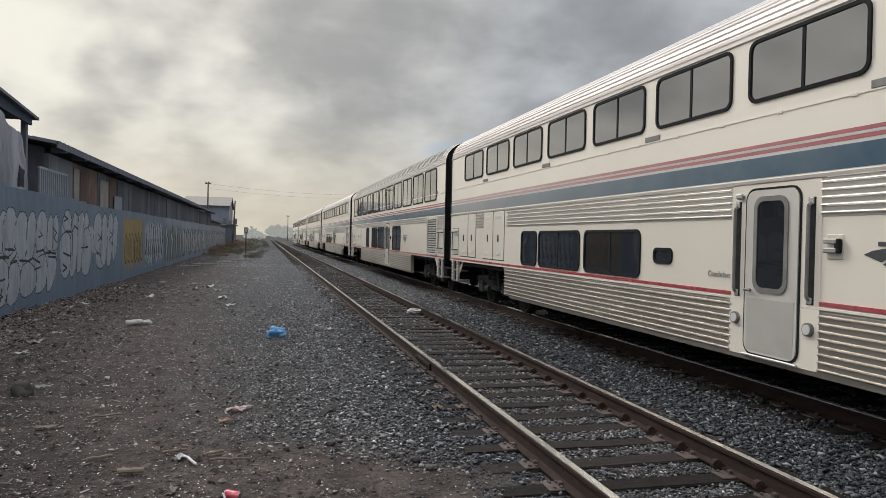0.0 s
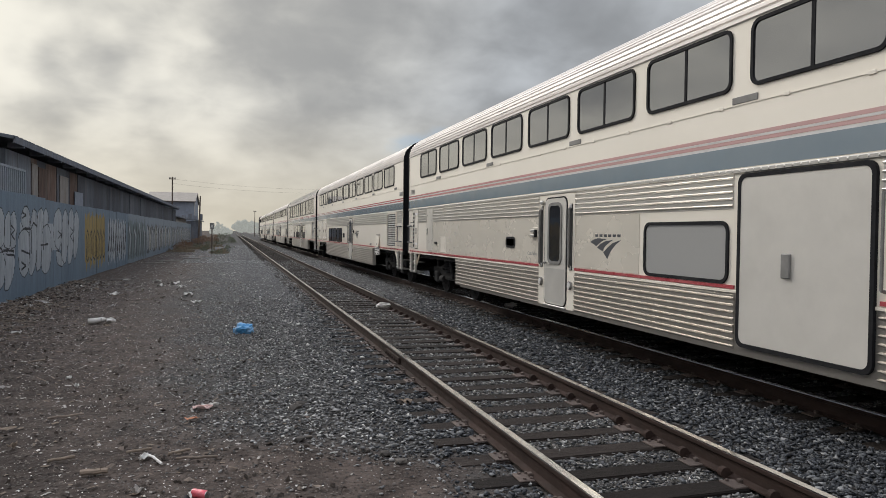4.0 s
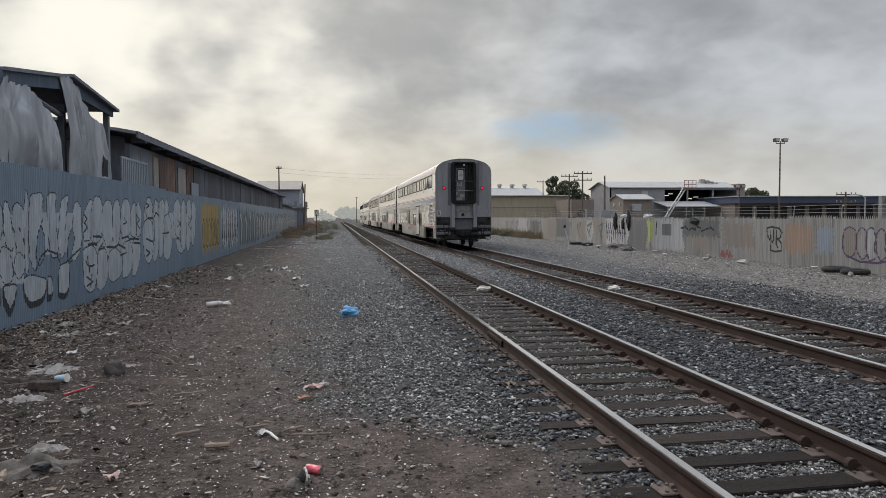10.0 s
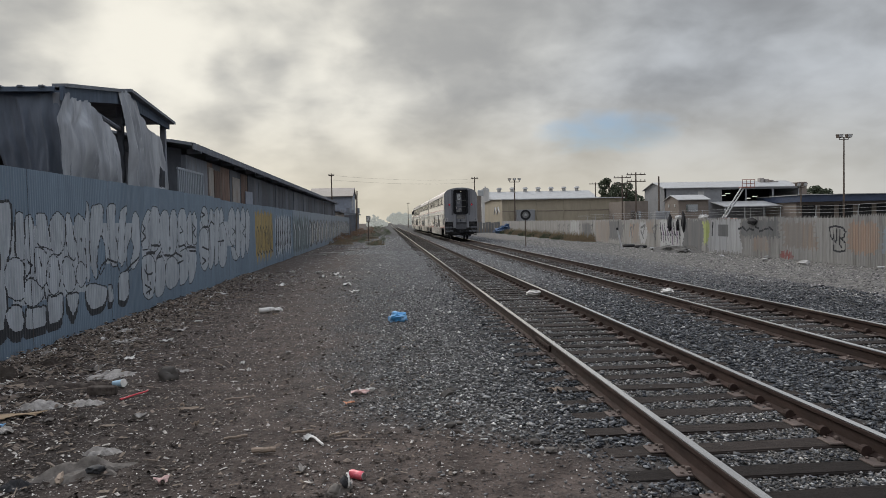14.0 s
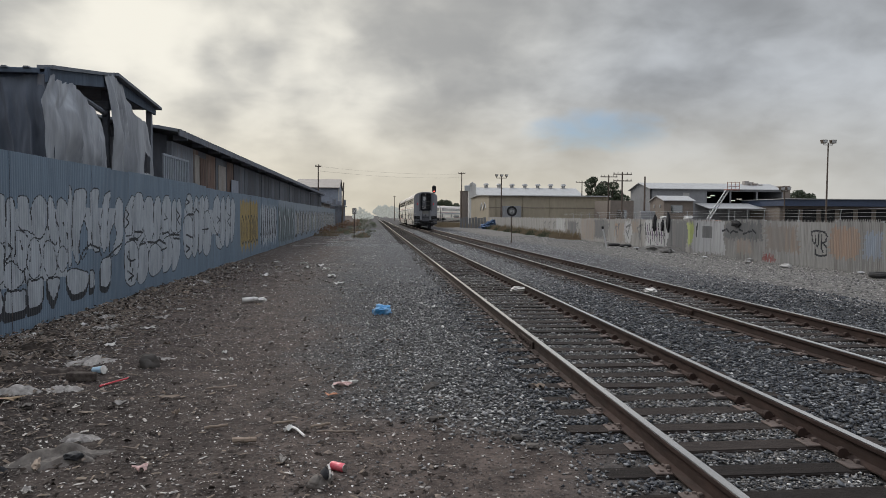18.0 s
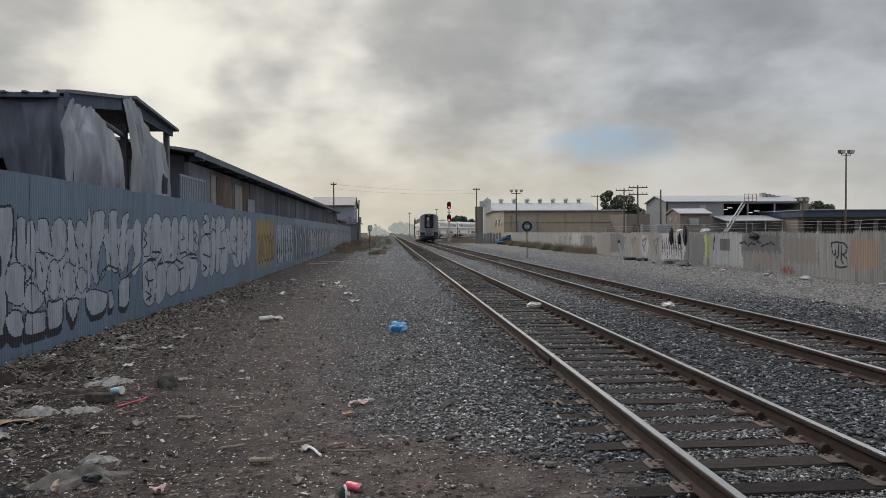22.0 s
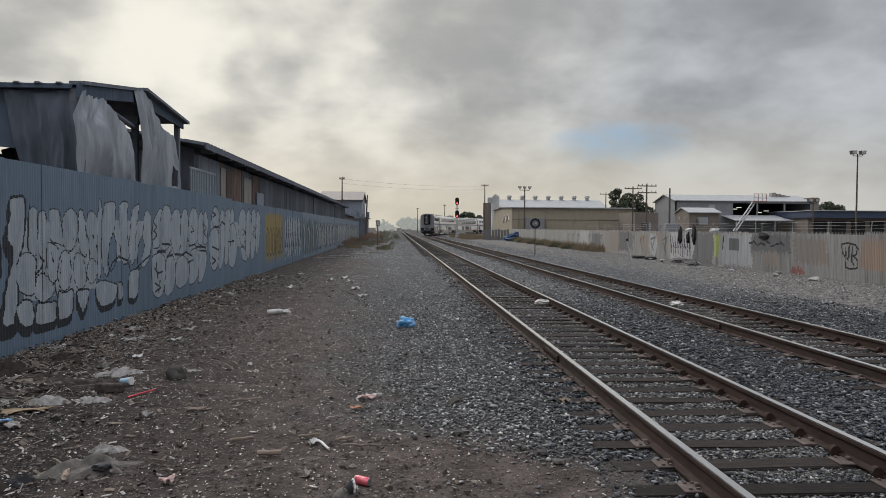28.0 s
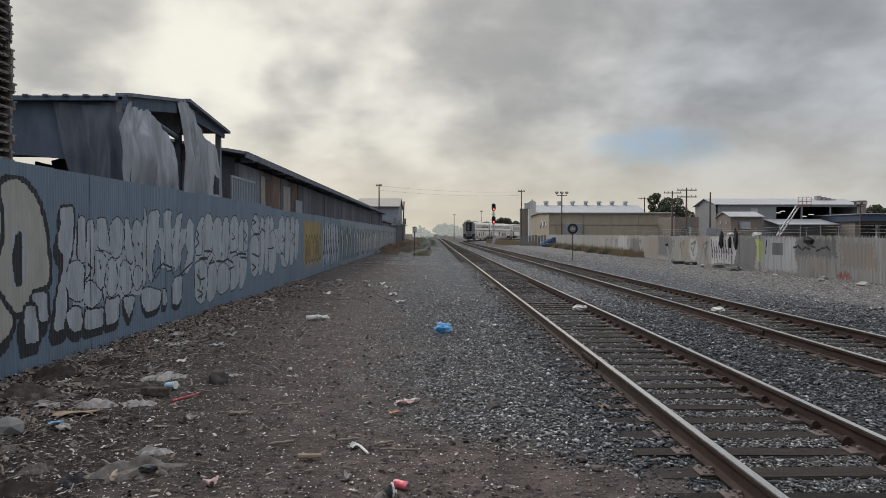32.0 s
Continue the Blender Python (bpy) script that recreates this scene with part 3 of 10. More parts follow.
def build_ground():
    xs = sorted(set([-2500, -600, -150, -60, -25, -12, -8] + [round(-6 + 0.3 * i, 2) for i in range(84)] + [22, 30, 60, 150, 600, 2500]))
    ys = sorted(set([-300, -60, -15, -6] + [round(-2 + 0.3 * i, 2) for i in range(110)] + [32 + 1.5 * i for i in range(30)] + [80, 100, 130, 180, 260, 400, 800, 1600, 3500]))
    g = Geo()
    g.v = [(x, y, ground_height(x, y) if -7 < x < 20 and y < 80 else -0.03) for y in ys for x in xs]
    n = len(xs)
    g.f = [(j * n + i, j * n + i + 1, (j + 1) * n + i + 1, (j + 1) * n + i) for j in range(len(ys) - 1) for i in range(n - 1)]
    g.mi = [0] * len(g.f)
    ob = part("ground", g, "ground", None, smooth=True)
    tagged(ob, "brown trodden dirt and grey crushed stone beside railway", "ground", kind="structure")


def scatter_stones(name, label, rng, xs, ys, zs, size, m="stone", blocky=False, capped=False):
    """Angular loose stones, one joined mesh; capped: the buried underside is left out."""
    n = len(xs)
    base = np.array([(1, 0, 0), (-1, 0, 0), (0, 1, 0), (0, -1, 0), (0, 0, 1), (0, 0, -1)], float)
    tri = np.array([(0, 2, 4), (2, 1, 4), (1, 3, 4), (3, 0, 4), (2, 0, 5), (1, 2, 5), (3, 1, 5), (0, 3, 5)])
    if blocky:
        # sharp-cornered lumps with a flat top
        base = np.array([(1, 0.1, 0), (-1, -0.1, 0), (0.1, 1, 0), (-0.1, -1, 0), (0.45, 0.4, 0.8), (-0.45, -0.35, 0.85)], float)
        tri = np.array([(0, 2, 4), (2, 5, 4), (2, 1, 5), (1, 3, 5), (3, 4, 5), (3, 0, 4), (2, 0, 3), (2, 3, 1)])
    if capped:
        base, tri = base[:5], tri[:4]
    k = len(base)
    sc = size[:, None, None] * rng.uniform(0.6, 1.25, (n, k, 1)) * rng.uniform(0.55, 1.45, (n, 1, 3))
    v = base[None] * sc + rng.uniform(-0.3, 0.3, (n, k, 3)) * size[:, None, None]
    a, t = rng.uniform(0, 6.28, n), rng.uniform(-0.9, 0.9, n) * (0.4 if capped else 1.0)
    ct, st, ca, sa = np.cos(t), np.sin(t), np.cos(a), np.sin(a)
    x, y, z = v[..., 0], v[..., 1] * ct[:, None] - v[..., 2] * st[:, None], v[..., 1] * st[:, None] + v[..., 2] * ct[:, None]
    v = np.stack([x * ca[:, None] - y * sa[:, None] + xs[:, None], x * sa[:, None] + y * ca[:, None] + ys[:, None], z * 0.65 + zs[:, None]], -1).reshape(-1, 3)
    f = (tri[None] + k * np.arange(n)[:, None, None]).reshape(-1, 3)
    me = bpy.data.meshes.new(name)
    me.vertices.add(len(v))
    me.vertices.foreach_set("co", v.ravel())
    me.loops.add(f.size)
    me.loops.foreach_set("vertex_index", f.ravel())
    me.polygons.add(len(f))
    me.polygons.foreach_set("loop_start", np.arange(0, f.size, 3))
    me.update(calc_edges=True)
    me.materials.append(MAT[m])
    return tagged(new(name, me), label, "gravel", kind="stuff")


def build_stones():
    rng = np.random.default_rng(4)
    n = 330000
    y = 3.0 + 44 * rng.random(n) ** 2.3
    x = rng.uniform(-2.4, 11.4, n)
    wob = np.array([noise.noise(Vector((a * 0.7, b * 0.7, 2))) + 0.5 * noise.noise(Vector((a * 2.1, b * 2.1, 7))) for a, b in zip(x, y)])
    edge = x + 0.8 * wob - np.clip(2.3 * (7.2 - y) / 1.6, 0, 2.3) + np.clip((y - 7) * 0.092, 0, 1.2)
    keep = rng.random(n) < np.clip((edge + 1.3) / 1.7, 0.02, 1)
    on_tie = np.zeros(n, bool)
    for tc in (TRACK_1, TRACK_2):
        rail = np.minimum(np.abs(x - tc - GAUGE / 2), np.abs(x - tc + GAUGE / 2)) < 0.10
        wood = (np.abs(x - tc) < 1.28) & (np.abs((y / TIE_GAP) % 1 - 0.5) < 0.255)
        on_tie |= rail | (wood & (rng.random(n) > 0.05))
    keep &= ~on_tie & ((y < 19) | (rng.random(n) < 0.72)) & ((x < 9.2) | (rng.random(n) < 0.6))
    x, y = x[keep], y[keep]
    # thinner cover behind the standpoint
    nb = 14000
    xb, yb = rng.uniform(-1.0, 10.5, nb), rng.uniform(-6.0, 3.2, nb)
    free = np.ones(nb, bool)
    for tc in (TRACK_1, TRACK_2):
        free &= (np.abs(xb - tc) > 1.28) | ((np.abs((yb / TIE_GAP) % 1 - 0.5) > 0.255) & (np.abs(np.abs(xb - tc) - GAUGE / 2) > 0.1))
    free &= (xb > 1.4) | (rng.random(nb) < 0.15)
    x, y = np.concatenate([x, xb[free]]), np.concatenate([y, yb[free]])
    inside = (np.abs(x - TRACK_1) < 0.75) | (np.abs(x - TRACK_2) < 0.75)
    size = rng.uniform(0.011, 0.029, len(x)) * np.where(inside, 0.75, 1.0) * (1 + 0.014 * y) * np.where(rng.random(len(x)) < 0.06, 1.45, 1.0)
    size *= np.where(x < 1.7, np.clip(0.36 + 0.26 * (x + 1.0), 0.3, 0.8), 1.0)
    z = np.array([ground_height(a, b) for a, b in zip(x, y)]) + size * rng.uniform(0.05, 0.9, len(x))
    dusty = (x + rng.normal(0, 0.35, len(x)) < 1.55) | (inside & (rng.random(len(x)) < 0.6))
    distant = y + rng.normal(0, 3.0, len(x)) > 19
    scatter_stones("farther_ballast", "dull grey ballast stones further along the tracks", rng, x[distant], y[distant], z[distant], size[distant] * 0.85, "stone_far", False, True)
    x, y, z, size, dusty = x[~distant], y[~distant], z[~distant], size[~distant], dusty[~distant]
    scatter_stones("ballast_stones", "loose grey crushed stone ballast between and beside rails", rng, x[~dusty], y[~dusty], z[~dusty], size[~dusty], "stone", True)
    scatter_stones("dusty_ballast", "dusty pale grey ballast stones beside the near rail", rng, x[dusty], y[dusty], z[dusty], size[dusty], "stone_dusty", True)
    # small stones packed between the ties
    n = 46000
    y = 3.2 + 17 * rng.random(n) ** 1.6
    x = np.where(rng.random(n) < 0.62, TRACK_1, TRACK_2) + rng.uniform(-0.68, 0.68, n)
    keep = np.abs((y / TIE_GAP) % 1 - 0.5) > 0.262
    x, y = x[keep], y[keep]
    size = rng.uniform(0.008, 0.020, len(x)) * (1 + 0.012 * y)
    z = np.array([ground_height(a, b) for a, b in zip(x, y)]) + size * rng.uniform(0.0, 0.7, len(x))
    scatter_stones("packed_ballast", "small brownish ballast packed between the ties", rng, x, y, z, size, "stone_track", True)
    n = 150000
    y = 3.2 + 26 * rng.random(n) ** 1.9
    x = rng.uniform(-5.45, 1.9, n)
    edge = x - np.clip(2.3 * (7.2 - y) / 1.6, 0, 2.3) + np.clip((y - 7) * 0.092, 0, 1.2)
    keep = edge < rng.uniform(-0.8, 0.6, n)
    x, y = x[keep], y[keep]
    size = (0.0025 + 0.012 * rng.random(len(x)) ** 2.6) * (1 + 0.025 * y)
    z = np.array([ground_height(a, b) for a, b in zip(x, y)]) + size * rng.uniform(0.0, 0.5, len(x))
    scatter_stones("dirt_crumbs", "loose crumbs and pebbles strewn over brown dirt", rng, x, y, z, size, "crumb", False, True)
    n = 16000
    y = 24 + 50 * rng.random(n) ** 1.2
    x = rng.uniform(-5.3, 0.5, n)
    size = (0.006 + 0.03 * rng.random(n) ** 3) * (1 + 0.006 * y)
    z = np.array([ground_height(a, b) for a, b in zip(x, y)]) + size * rng.uniform(0.0, 0.5, n)
    scatter_stones("path_gravel", "stones and crumbs strewn over the far path", rng, x, y, z, size, "yard", False, True)
    n = 34000
    y = 12 + 55 * rng.random(n) ** 1.5
    x = rng.uniform(10.5, 17.2, n)
    size = rng.uniform(0.012, 0.04, n) * (1 + 0.006 * y)
    z = np.array([ground_height(a, b) for a, b in zip(x, y)]) + size * rng.uniform(-0.2, 0.4, n)
    scatter_stones("yard_gravel", "sparse brown-grey gravel on the yard by fence", rng, x, y, z, size, "yard", False, True)
    n = 24000
    y = 44 + 56 * rng.random(n) ** 1.3
    x = rng.uniform(-3.0, 11.0, n)
    keep = (np.abs(x - TRACK_1) > 1.25) & (np.abs(x - TRACK_2) > 1.25)
    x, y = x[keep], y[keep]
    size = rng.uniform(0.025, 0.05, len(x))
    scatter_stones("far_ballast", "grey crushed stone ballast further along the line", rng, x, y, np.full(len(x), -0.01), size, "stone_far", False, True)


TIE_GAP = 0.535


def rail_profile(xc, flat=False):
    p = [(-0.070, 0.0), (0.070, 0.0), (0.070, 0.012), (0.014, 0.030), (0.011, 0.125), (0.034, 0.137), (0.036, 0.166), (0.026, 0.176), (-0.026, 0.176), (-0.036, 0.166), (-0.034, 0.137), (-0.011, 0.125), (-0.014, 0.030), (-0.070, 0.012)]
    return [(xc + a, b) for a, b in p]


def build_track(name, label, xc, curved):
    tr = thing(name, label, "railway track", kind="structure")
    base = RAIL_Z - 0.18
    for s in (-1, 1):
        side = s * GAUGE / 2
        for top in (False, True):
            prof = rail_profile(0) if not top else [(-0.033, 0.168), (0.033, 0.168), (0.031, 0.1785), (-0.031, 0.1785)]
            g = Geo()
            stops = [-18.0, 30.0, 90.0, 151.0] + ([151 + 6 * k for k in range(1, 21)] if curved else [300.0, 700.0])
            rings = []
            for q in stops:
                if curved:
                    px, py, a = on_line(q, side)
                else:
                    px, py, a = xc + side, q, 0.0
                rings.append([(px + u * math.cos(a), py - u * math.sin(a), base + w) for u, w in prof])
            n = len(prof)
            vv = [p for r in rings for p in r]
            ff = [(k * n + i, k * n + n + i, k * n + n + (i + 1) % n, k * n + (i + 1) % n) for k in range(len(stops) - 1) for i in range(n)]
            g.add(vv, ff)
            if top:
                part("running_surface", g, "rail_top", r_ob, "bright worn rail head")
            else:
                r_ob = part("rail", g, "rust_steel", tr, "rust-brown steel rail")
    # joint bars on the near rail
    for yj in ((10.25,) if not curved else (13.4, 24.9)):
        for s in (-1, 1):
            x = xc - GAUGE / 2 + s * 0.03
            g = Geo().bbox(x - 0.014, x + 0.014, yj - 0.45, yj + 0.45, base + 0.03, base + 0.125, 0.008)
            for k in range(6):
                g.tube((x, yj - 0.37 + 0.148 * k, base + 0.075), (x + s * 0.035, yj - 0.37 + 0.148 * k, base + 0.075), 0.018, 6)
            part("joint_bar", g, "rust_steel", tr)
    return tr


def build_ties(tr, xc, curved, near_count):
    base = RAIL_Z - 0.18
    rng = random.Random(11 if curved else 7)
    meshes = []
    for k in range(5):
        g = Geo()
        g.bbox(-1.29, 1.29, -0.115, 0.115, -0.17, -0.004, 0.014)
        g.v = [(x + rng.uniform(-0.008, 0.008), y + rng.uniform(-0.01, 0.01), z + (rng.uniform(-0.006, 0.003) if z > -0.05 else 0)) for x, y, z in g.v]
        meshes.append(g.mesh("tie", ["tie"]))
    g = Geo().bbox(-0.19, 0.19, -0.095, 0.095, -0.006, 0.010, 0.005)
    for x in (-0.14, -0.085, 0.085, 0.14):
        for y in (-0.06, 0.06):
            if rng.random() < 0.75:
                g.tube((x, y, 0.01), (x, y, 0.024), 0.014, 6)
    for s in (-1, 1):
        g.bbox(s * 0.055, s * 0.09, -0.02, 0.02, 0.008, 0.04, 0.006)
    plate = g.mesh("tie_plate", ["plate_rust"])
    ga = Geo().tube((0, -0.025, 0.035), (0, 0.025, 0.035), 0.045, 12).bbox(0.0, 0.07, -0.02, 0.02, 0.0, 0.04, 0.005).mesh("rail_anchor", ["rust_steel"])
    far = Geo()
    k0 = -34
    for k in range(k0, 560 if not curved else 470):
        y = (k + 0.5) * TIE_GAP
        if curved:
            px, py, a = on_line(y)
        else:
            px, py, a = xc, y, 0.0
        jx, ja = rng.uniform(-0.05, 0.05), rng.uniform(-0.9, 0.9)
        if k < near_count:
            ob = part("tie", meshes[k % 5], "tie", tr)
            ob.matrix_basis = pose(px + jx, py + rng.uniform(-0.025, 0.025), base, 0, rng.uniform(-0.25, 0.25), ja)
            if k < 52:
                for s in (-1, 1):
                    ob = part("tie_plate", plate, "plate_rust", tr)
                    ob.matrix_basis = pose(px + s * GAUGE / 2, py, base, 0, 0, rng.uniform(-2, 2) + (180 if s > 0 else 0))
                    if s > 0:
                        ob = part("rail_anchor", ga, "rust_steel", tr)
                        ob.matrix_basis = pose(px + GAUGE / 2 - 0.085, py + 0.165, base + 0.002, 0, 0, rng.uniform(-8, 8))
        elif y < 260:
            c, sn = math.cos(-a), math.sin(-a)
            far.add([(px + u * c - v * sn, py + u * sn + v * c, base + w) for w in (-0.1, -0.004) for u, v in ((-1.29, -0.115), (1.29, -0.115), (1.29, 0.115), (-1.29, 0.115))],
                    [(4, 5, 6, 7), (0, 1, 5, 4), (1, 2, 6, 5), (2, 3, 7, 6), (3, 0, 4, 7)])
    tagged(part("far_ties", far, "tie", tr), kind="stuff")


build_ground()
track_one = build_track("railway_track_1", "straight railway track with worn wooden ties", TRACK_1, False)
track_two = build_track("railway_track_2", "second railway track bending right in the distance", TRACK_2, True)

# ---- the train ----
CAR, PITCH, HALF = 24.6, 25.28, 1.51
ROOF = [(-HALF, 4.04), (-1.495, 4.18), (-1.44, 4.34), (-1.33, 4.47), (-1.17, 4.59), (-0.93, 4.68), (-0.6, 4.76), (-0.25, 4.80)]


def car_window(car, s, y0, y1, z0, z1, bars=1, r=0.09, name="window", glass=""):
    """One rubber-framed window on side s (-1 or 1), with its pane and mullions as sub-parts."""
    x = s * HALF
    g = Geo()
    ring(g, round_rect(y0 - 0.04, y1 + 0.04, z0 - 0.04, z1 + 0.04, r + 0.035), round_rect(y0, y1, z0, z1, r), x, x + s * 0.022)
    fr = part(name, g, "rubber", car)
    part("pane", Geo().prism(round_rect(y0 - 0.005, y1 + 0.005, z0 - 0.005, z1 + 0.005, r), x, x + s * 0.007, "x"), glass or ("window" if z0 > 2.5 else "low_window"), fr, "pane with its blind drawn" if glass else "dark tinted glass")
    for i in range(bars):
        yc = y0 + (y1 - y0) * (i + 1) / (bars + 1)
        part("mullion", Geo().box(x, x + s * 0.014, yc - 0.022, yc + 0.022, z0, z1), "rubber", fr)
    return fr


def rib_profile(z0, z1, n, d=0.026):
    """Outline (depth, z) of n narrow rounded ribs on a flat backing, as one closed shape."""
    h = (z1 - z0) / n
    out = [(0.0, z0), (0.006, z0 + 0.002)]
    for i in range(n):
        a = z0 + i * h
        out += [(0.006, a + 0.30 * h), (0.75 * d, a + 0.36 * h), (d, a + 0.48 * h), (0.9 * d, a + 0.60 * h), (0.5 * d, a + 0.66 * h), (0.006, a + 0.68 * h)]
    return out + [(0.006, z1 - 0.002), (0.0, z1)]


def fluting(car, s, y0, y1, z0, z1, n):
    g = Geo()
    prof = [(s * (HALF + d), z) for d, z in rib_profile(z0, z1, n)]
    g.prism(prof if s < 0 else prof[::-1], y0, y1)
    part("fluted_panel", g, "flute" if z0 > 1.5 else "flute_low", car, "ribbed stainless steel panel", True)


def louvre(car, s, y0, y1, z0, z1):
    x = s * HALF
    g = Geo()
    ring(g, [(y0, z0), (y1, z0), (y1, z1), (y0, z1)], [(y0 + 0.06, z0 + 0.06), (y1 - 0.06, z0 + 0.06), (y1 - 0.06, z1 - 0.06), (y0 + 0.06, z1 - 0.06)], x, x + s * 0.04)
    lv = part("louvre", g, "cream", car)
    part("backing", Geo().box(x, x + s * 0.006, y0 + 0.05, y1 - 0.05, z0 + 0.05, z1 - 0.05), "dark", lv)
    n = 14
    for i in range(n):
        z = z0 + 0.07 + (z1 - z0 - 0.14) * (i + 0.5) / n
        part("slat", Geo().prism([(x + s * 0.006, z + 0.028), (x + s * 0.034, z - 0.012), (x + s * 0.034, z - 0.024), (x + s * 0.006, z + 0.016)][::-int(s)], y0 + 0.06, y1 - 0.06), "steel_grey", lv)


def passenger_door(car, s, yc, name="door", lock=-1):
    """Recessed boarding door with its window, grab rails and lamps."""
    x = s * HALF
    surround = part("door_surround", Geo().prism(round_rect(yc - 0.70, yc + 0.70, 0.47, 2.40, 0.03), x - s * 0.01, x + s * 0.012, "x"), "cream", car)
    g = Geo()
    ring(g, round_rect(yc - 0.437, yc + 0.437, 0.49, 2.357, 0.14), round_rect(yc - 0.415, yc + 0.415, 0.51, 2.335, 0.13), x + s * 0.012, x + s * 0.022)
    part("door_seal", g, "rubber", surround)
    for sy in (-1, 1):
        yr = yc + sy * 0.575
        part("recess", Geo().box(x, x + s * 0.016, yr - 0.05, yr + 0.05, 1.13, 2.22), "dark", surround)
        rail = Geo().path([(x + s * 0.02, yr, 1.18), (x + s * 0.06, yr, 1.21), (x + s * 0.06, yr, 2.13), (x + s * 0.02, yr, 2.16)], 0.02)
        part("grab_rail", rail, "steel_grey", surround, smooth=True)
        for z in (1.17, 2.18):
            part("rail_bracket", Geo().bbox(x + s * 0.016, x + s * 0.034, yr - 0.035, yr + 0.035, z - 0.035, z + 0.035, 0.008), "galv_dull", surround)
        lens = part("step_lamp", Geo().tube((x + s * 0.012, yr, 0.88), (x + s * 0.045, yr, 0.88), 0.07, 16), "steel_grey", surround, "round lamp with chrome rim", True)
        part("lens", Geo().tube((x + s * 0.045, yr, 0.88), (x + s * 0.055, yr, 0.88), 0.052, 16), "pale", lens)
    part("top_lamp", Geo().bbox(x + s * 0.012, x + s * 0.08, yc + 0.46, yc + 0.56, 2.24, 2.31, 0.02), "galv_dull", surround)
    part("sill", Geo().bbox(x + s * 0.012, x + s * 0.05, yc - 0.43, yc + 0.43, 0.47, 0.50, 0.008), "galv_dull", surround)
    yl = yc + lock * 0.88
    lk = part("lock_box", Geo().bbox(x, x + s * 0.012, yl - 0.1, yl + 0.1, 1.60, 1.84, 0.005), "side_steel", car)
    for z in (1.66, 1.75):
        part("hinge_bar", Geo().bbox(x + s * 0.012, x + s * 0.07, yl - 0.06, yl + 0.1, z, z + 0.05, 0.01), "galv_dull", lk)
    part("latch", Geo().bbox(x + s * 0.012, x + s * 0.06, yl - 0.1, yl - 0.03, 1.66, 1.80, 0.012), "rubber", lk)
    d = part(name, Geo().prism(round_rect(yc - 0.41, yc + 0.41, 0.515, 2.33, 0.12), x, x + s * 0.03, "x"), "door_steel", car, "plain grey steel boarding door")
    g = Geo()
    ring(g, round_rect(yc - 0.27, yc + 0.27, 1.20, 2.26, 0.13), round_rect(yc - 0.215, yc + 0.215, 1.255, 2.205, 0.09), x + s * 0.03, x + s * 0.045)
    part("window_frame", g, "steel_grey", d)
    part("pane", Geo().prism(round_rect(yc - 0.215, yc + 0.215, 1.255, 2.205, 0.09), x + s * 0.03, x + s * 0.036, "x"), "door_glass", d)
    part("lower_leaf", Geo().prism([(x + s * 0.03, 1.13), (x + s * 0.034, 1.13), (x + s * 0.031, 0.54), (x + s * 0.03, 0.54)][::int(s)], yc - 0.37, yc + 0.37), "door_grey", d, "darker dented lower door leaf")
    part("handle", Geo().path([(x + s * 0.03, yc + 0.34, 1.22), (x + s * 0.09, yc + 0.34, 1.22), (x + s * 0.09, yc + 0.24, 1.22)], 0.018), "steel_grey", d, smooth=True)


def side_panel(car, s, y0, y1, z0, z1, name="access_panel", handle=0.5):
    x = s * HALF
    p = part(name, Geo().bbox(x - s * 0.01, x + s * 0.014, y0, y1, z0, z1, 0.006), "cream", car)
    part("gap", Geo().box(x, x + s * 0.005, y0 - 0.014, y1 + 0.014, z0 - 0.014, z1 + 0.014), "rubber", p)
    if handle:
        yh = y0 + (y1 - y0) * handle
        part("handle", Geo().bbox(x + s * 0.014, x + s * 0.03, yh - 0.02, yh + 0.02, (z0 + z1) / 2 - 0.15, (z0 + z1) / 2 + 0.02, 0.005), "rubber", p)
    if name == "access_panel" and z1 > 2.3:
        for z in (z0 + 0.1, z1 - 0.17):
            part("vent", Geo().bbox(x + s * 0.014, x + s * 0.02, (y0 + y1) / 2 - 0.16, (y0 + y1) / 2 + 0.16, z, z + 0.07, 0.003), "pale", p)
    return p


def ladder_panel(car, s, y0, y1):
    """Corner panel with two grab rails, above the ribbed end step."""
    x = s * HALF
    p = side_panel(car, s, y0, y1, 1.28, 2.02, "corner_panel", 0)
    for z in (1.42, 1.92):
        part("grab_rail", Geo().path([(x + s * 0.014, y0 + 0.04, z), (x + s * 0.07, y0 + 0.04, z), (x + s * 0.07, y1 - 0.04, z), (x + s * 0.014, y1 - 0.04, z)], 0.02), "end_dark", p, smooth=True)
    part("grab_rail", Geo().path([(x + s * 0.05, y1 - 0.14, 1.42), (x + s * 0.05, y1 - 0.14, 1.92)], 0.016), "end_dark", p, smooth=True)


def end_step(car, s, ya, yb):
    """Ribbed stirrup step below the corner, open in the middle."""
    x = s * HALF
    for y0, y1 in ((ya, ya + (yb - ya) * 0.28), (yb - (yb - ya) * 0.28, yb)):
        prof = [(x - s * 0.04, 0.52)] + [(x + s * d, z) for d, z in rib_profile(0.52, 1.10, 6)] + [(x - s * 0.04, 1.10)]
        g = Geo().prism(prof if s < 0 else prof[::-1], y0, y1)
        part("step_bracket", g, "flute", car)
    for z in (0.50, 0.80):
        part("step", Geo().bbox(x - s * 0.28, x, ya, yb, z, z + 0.04, 0.008), "steel_grey", car)


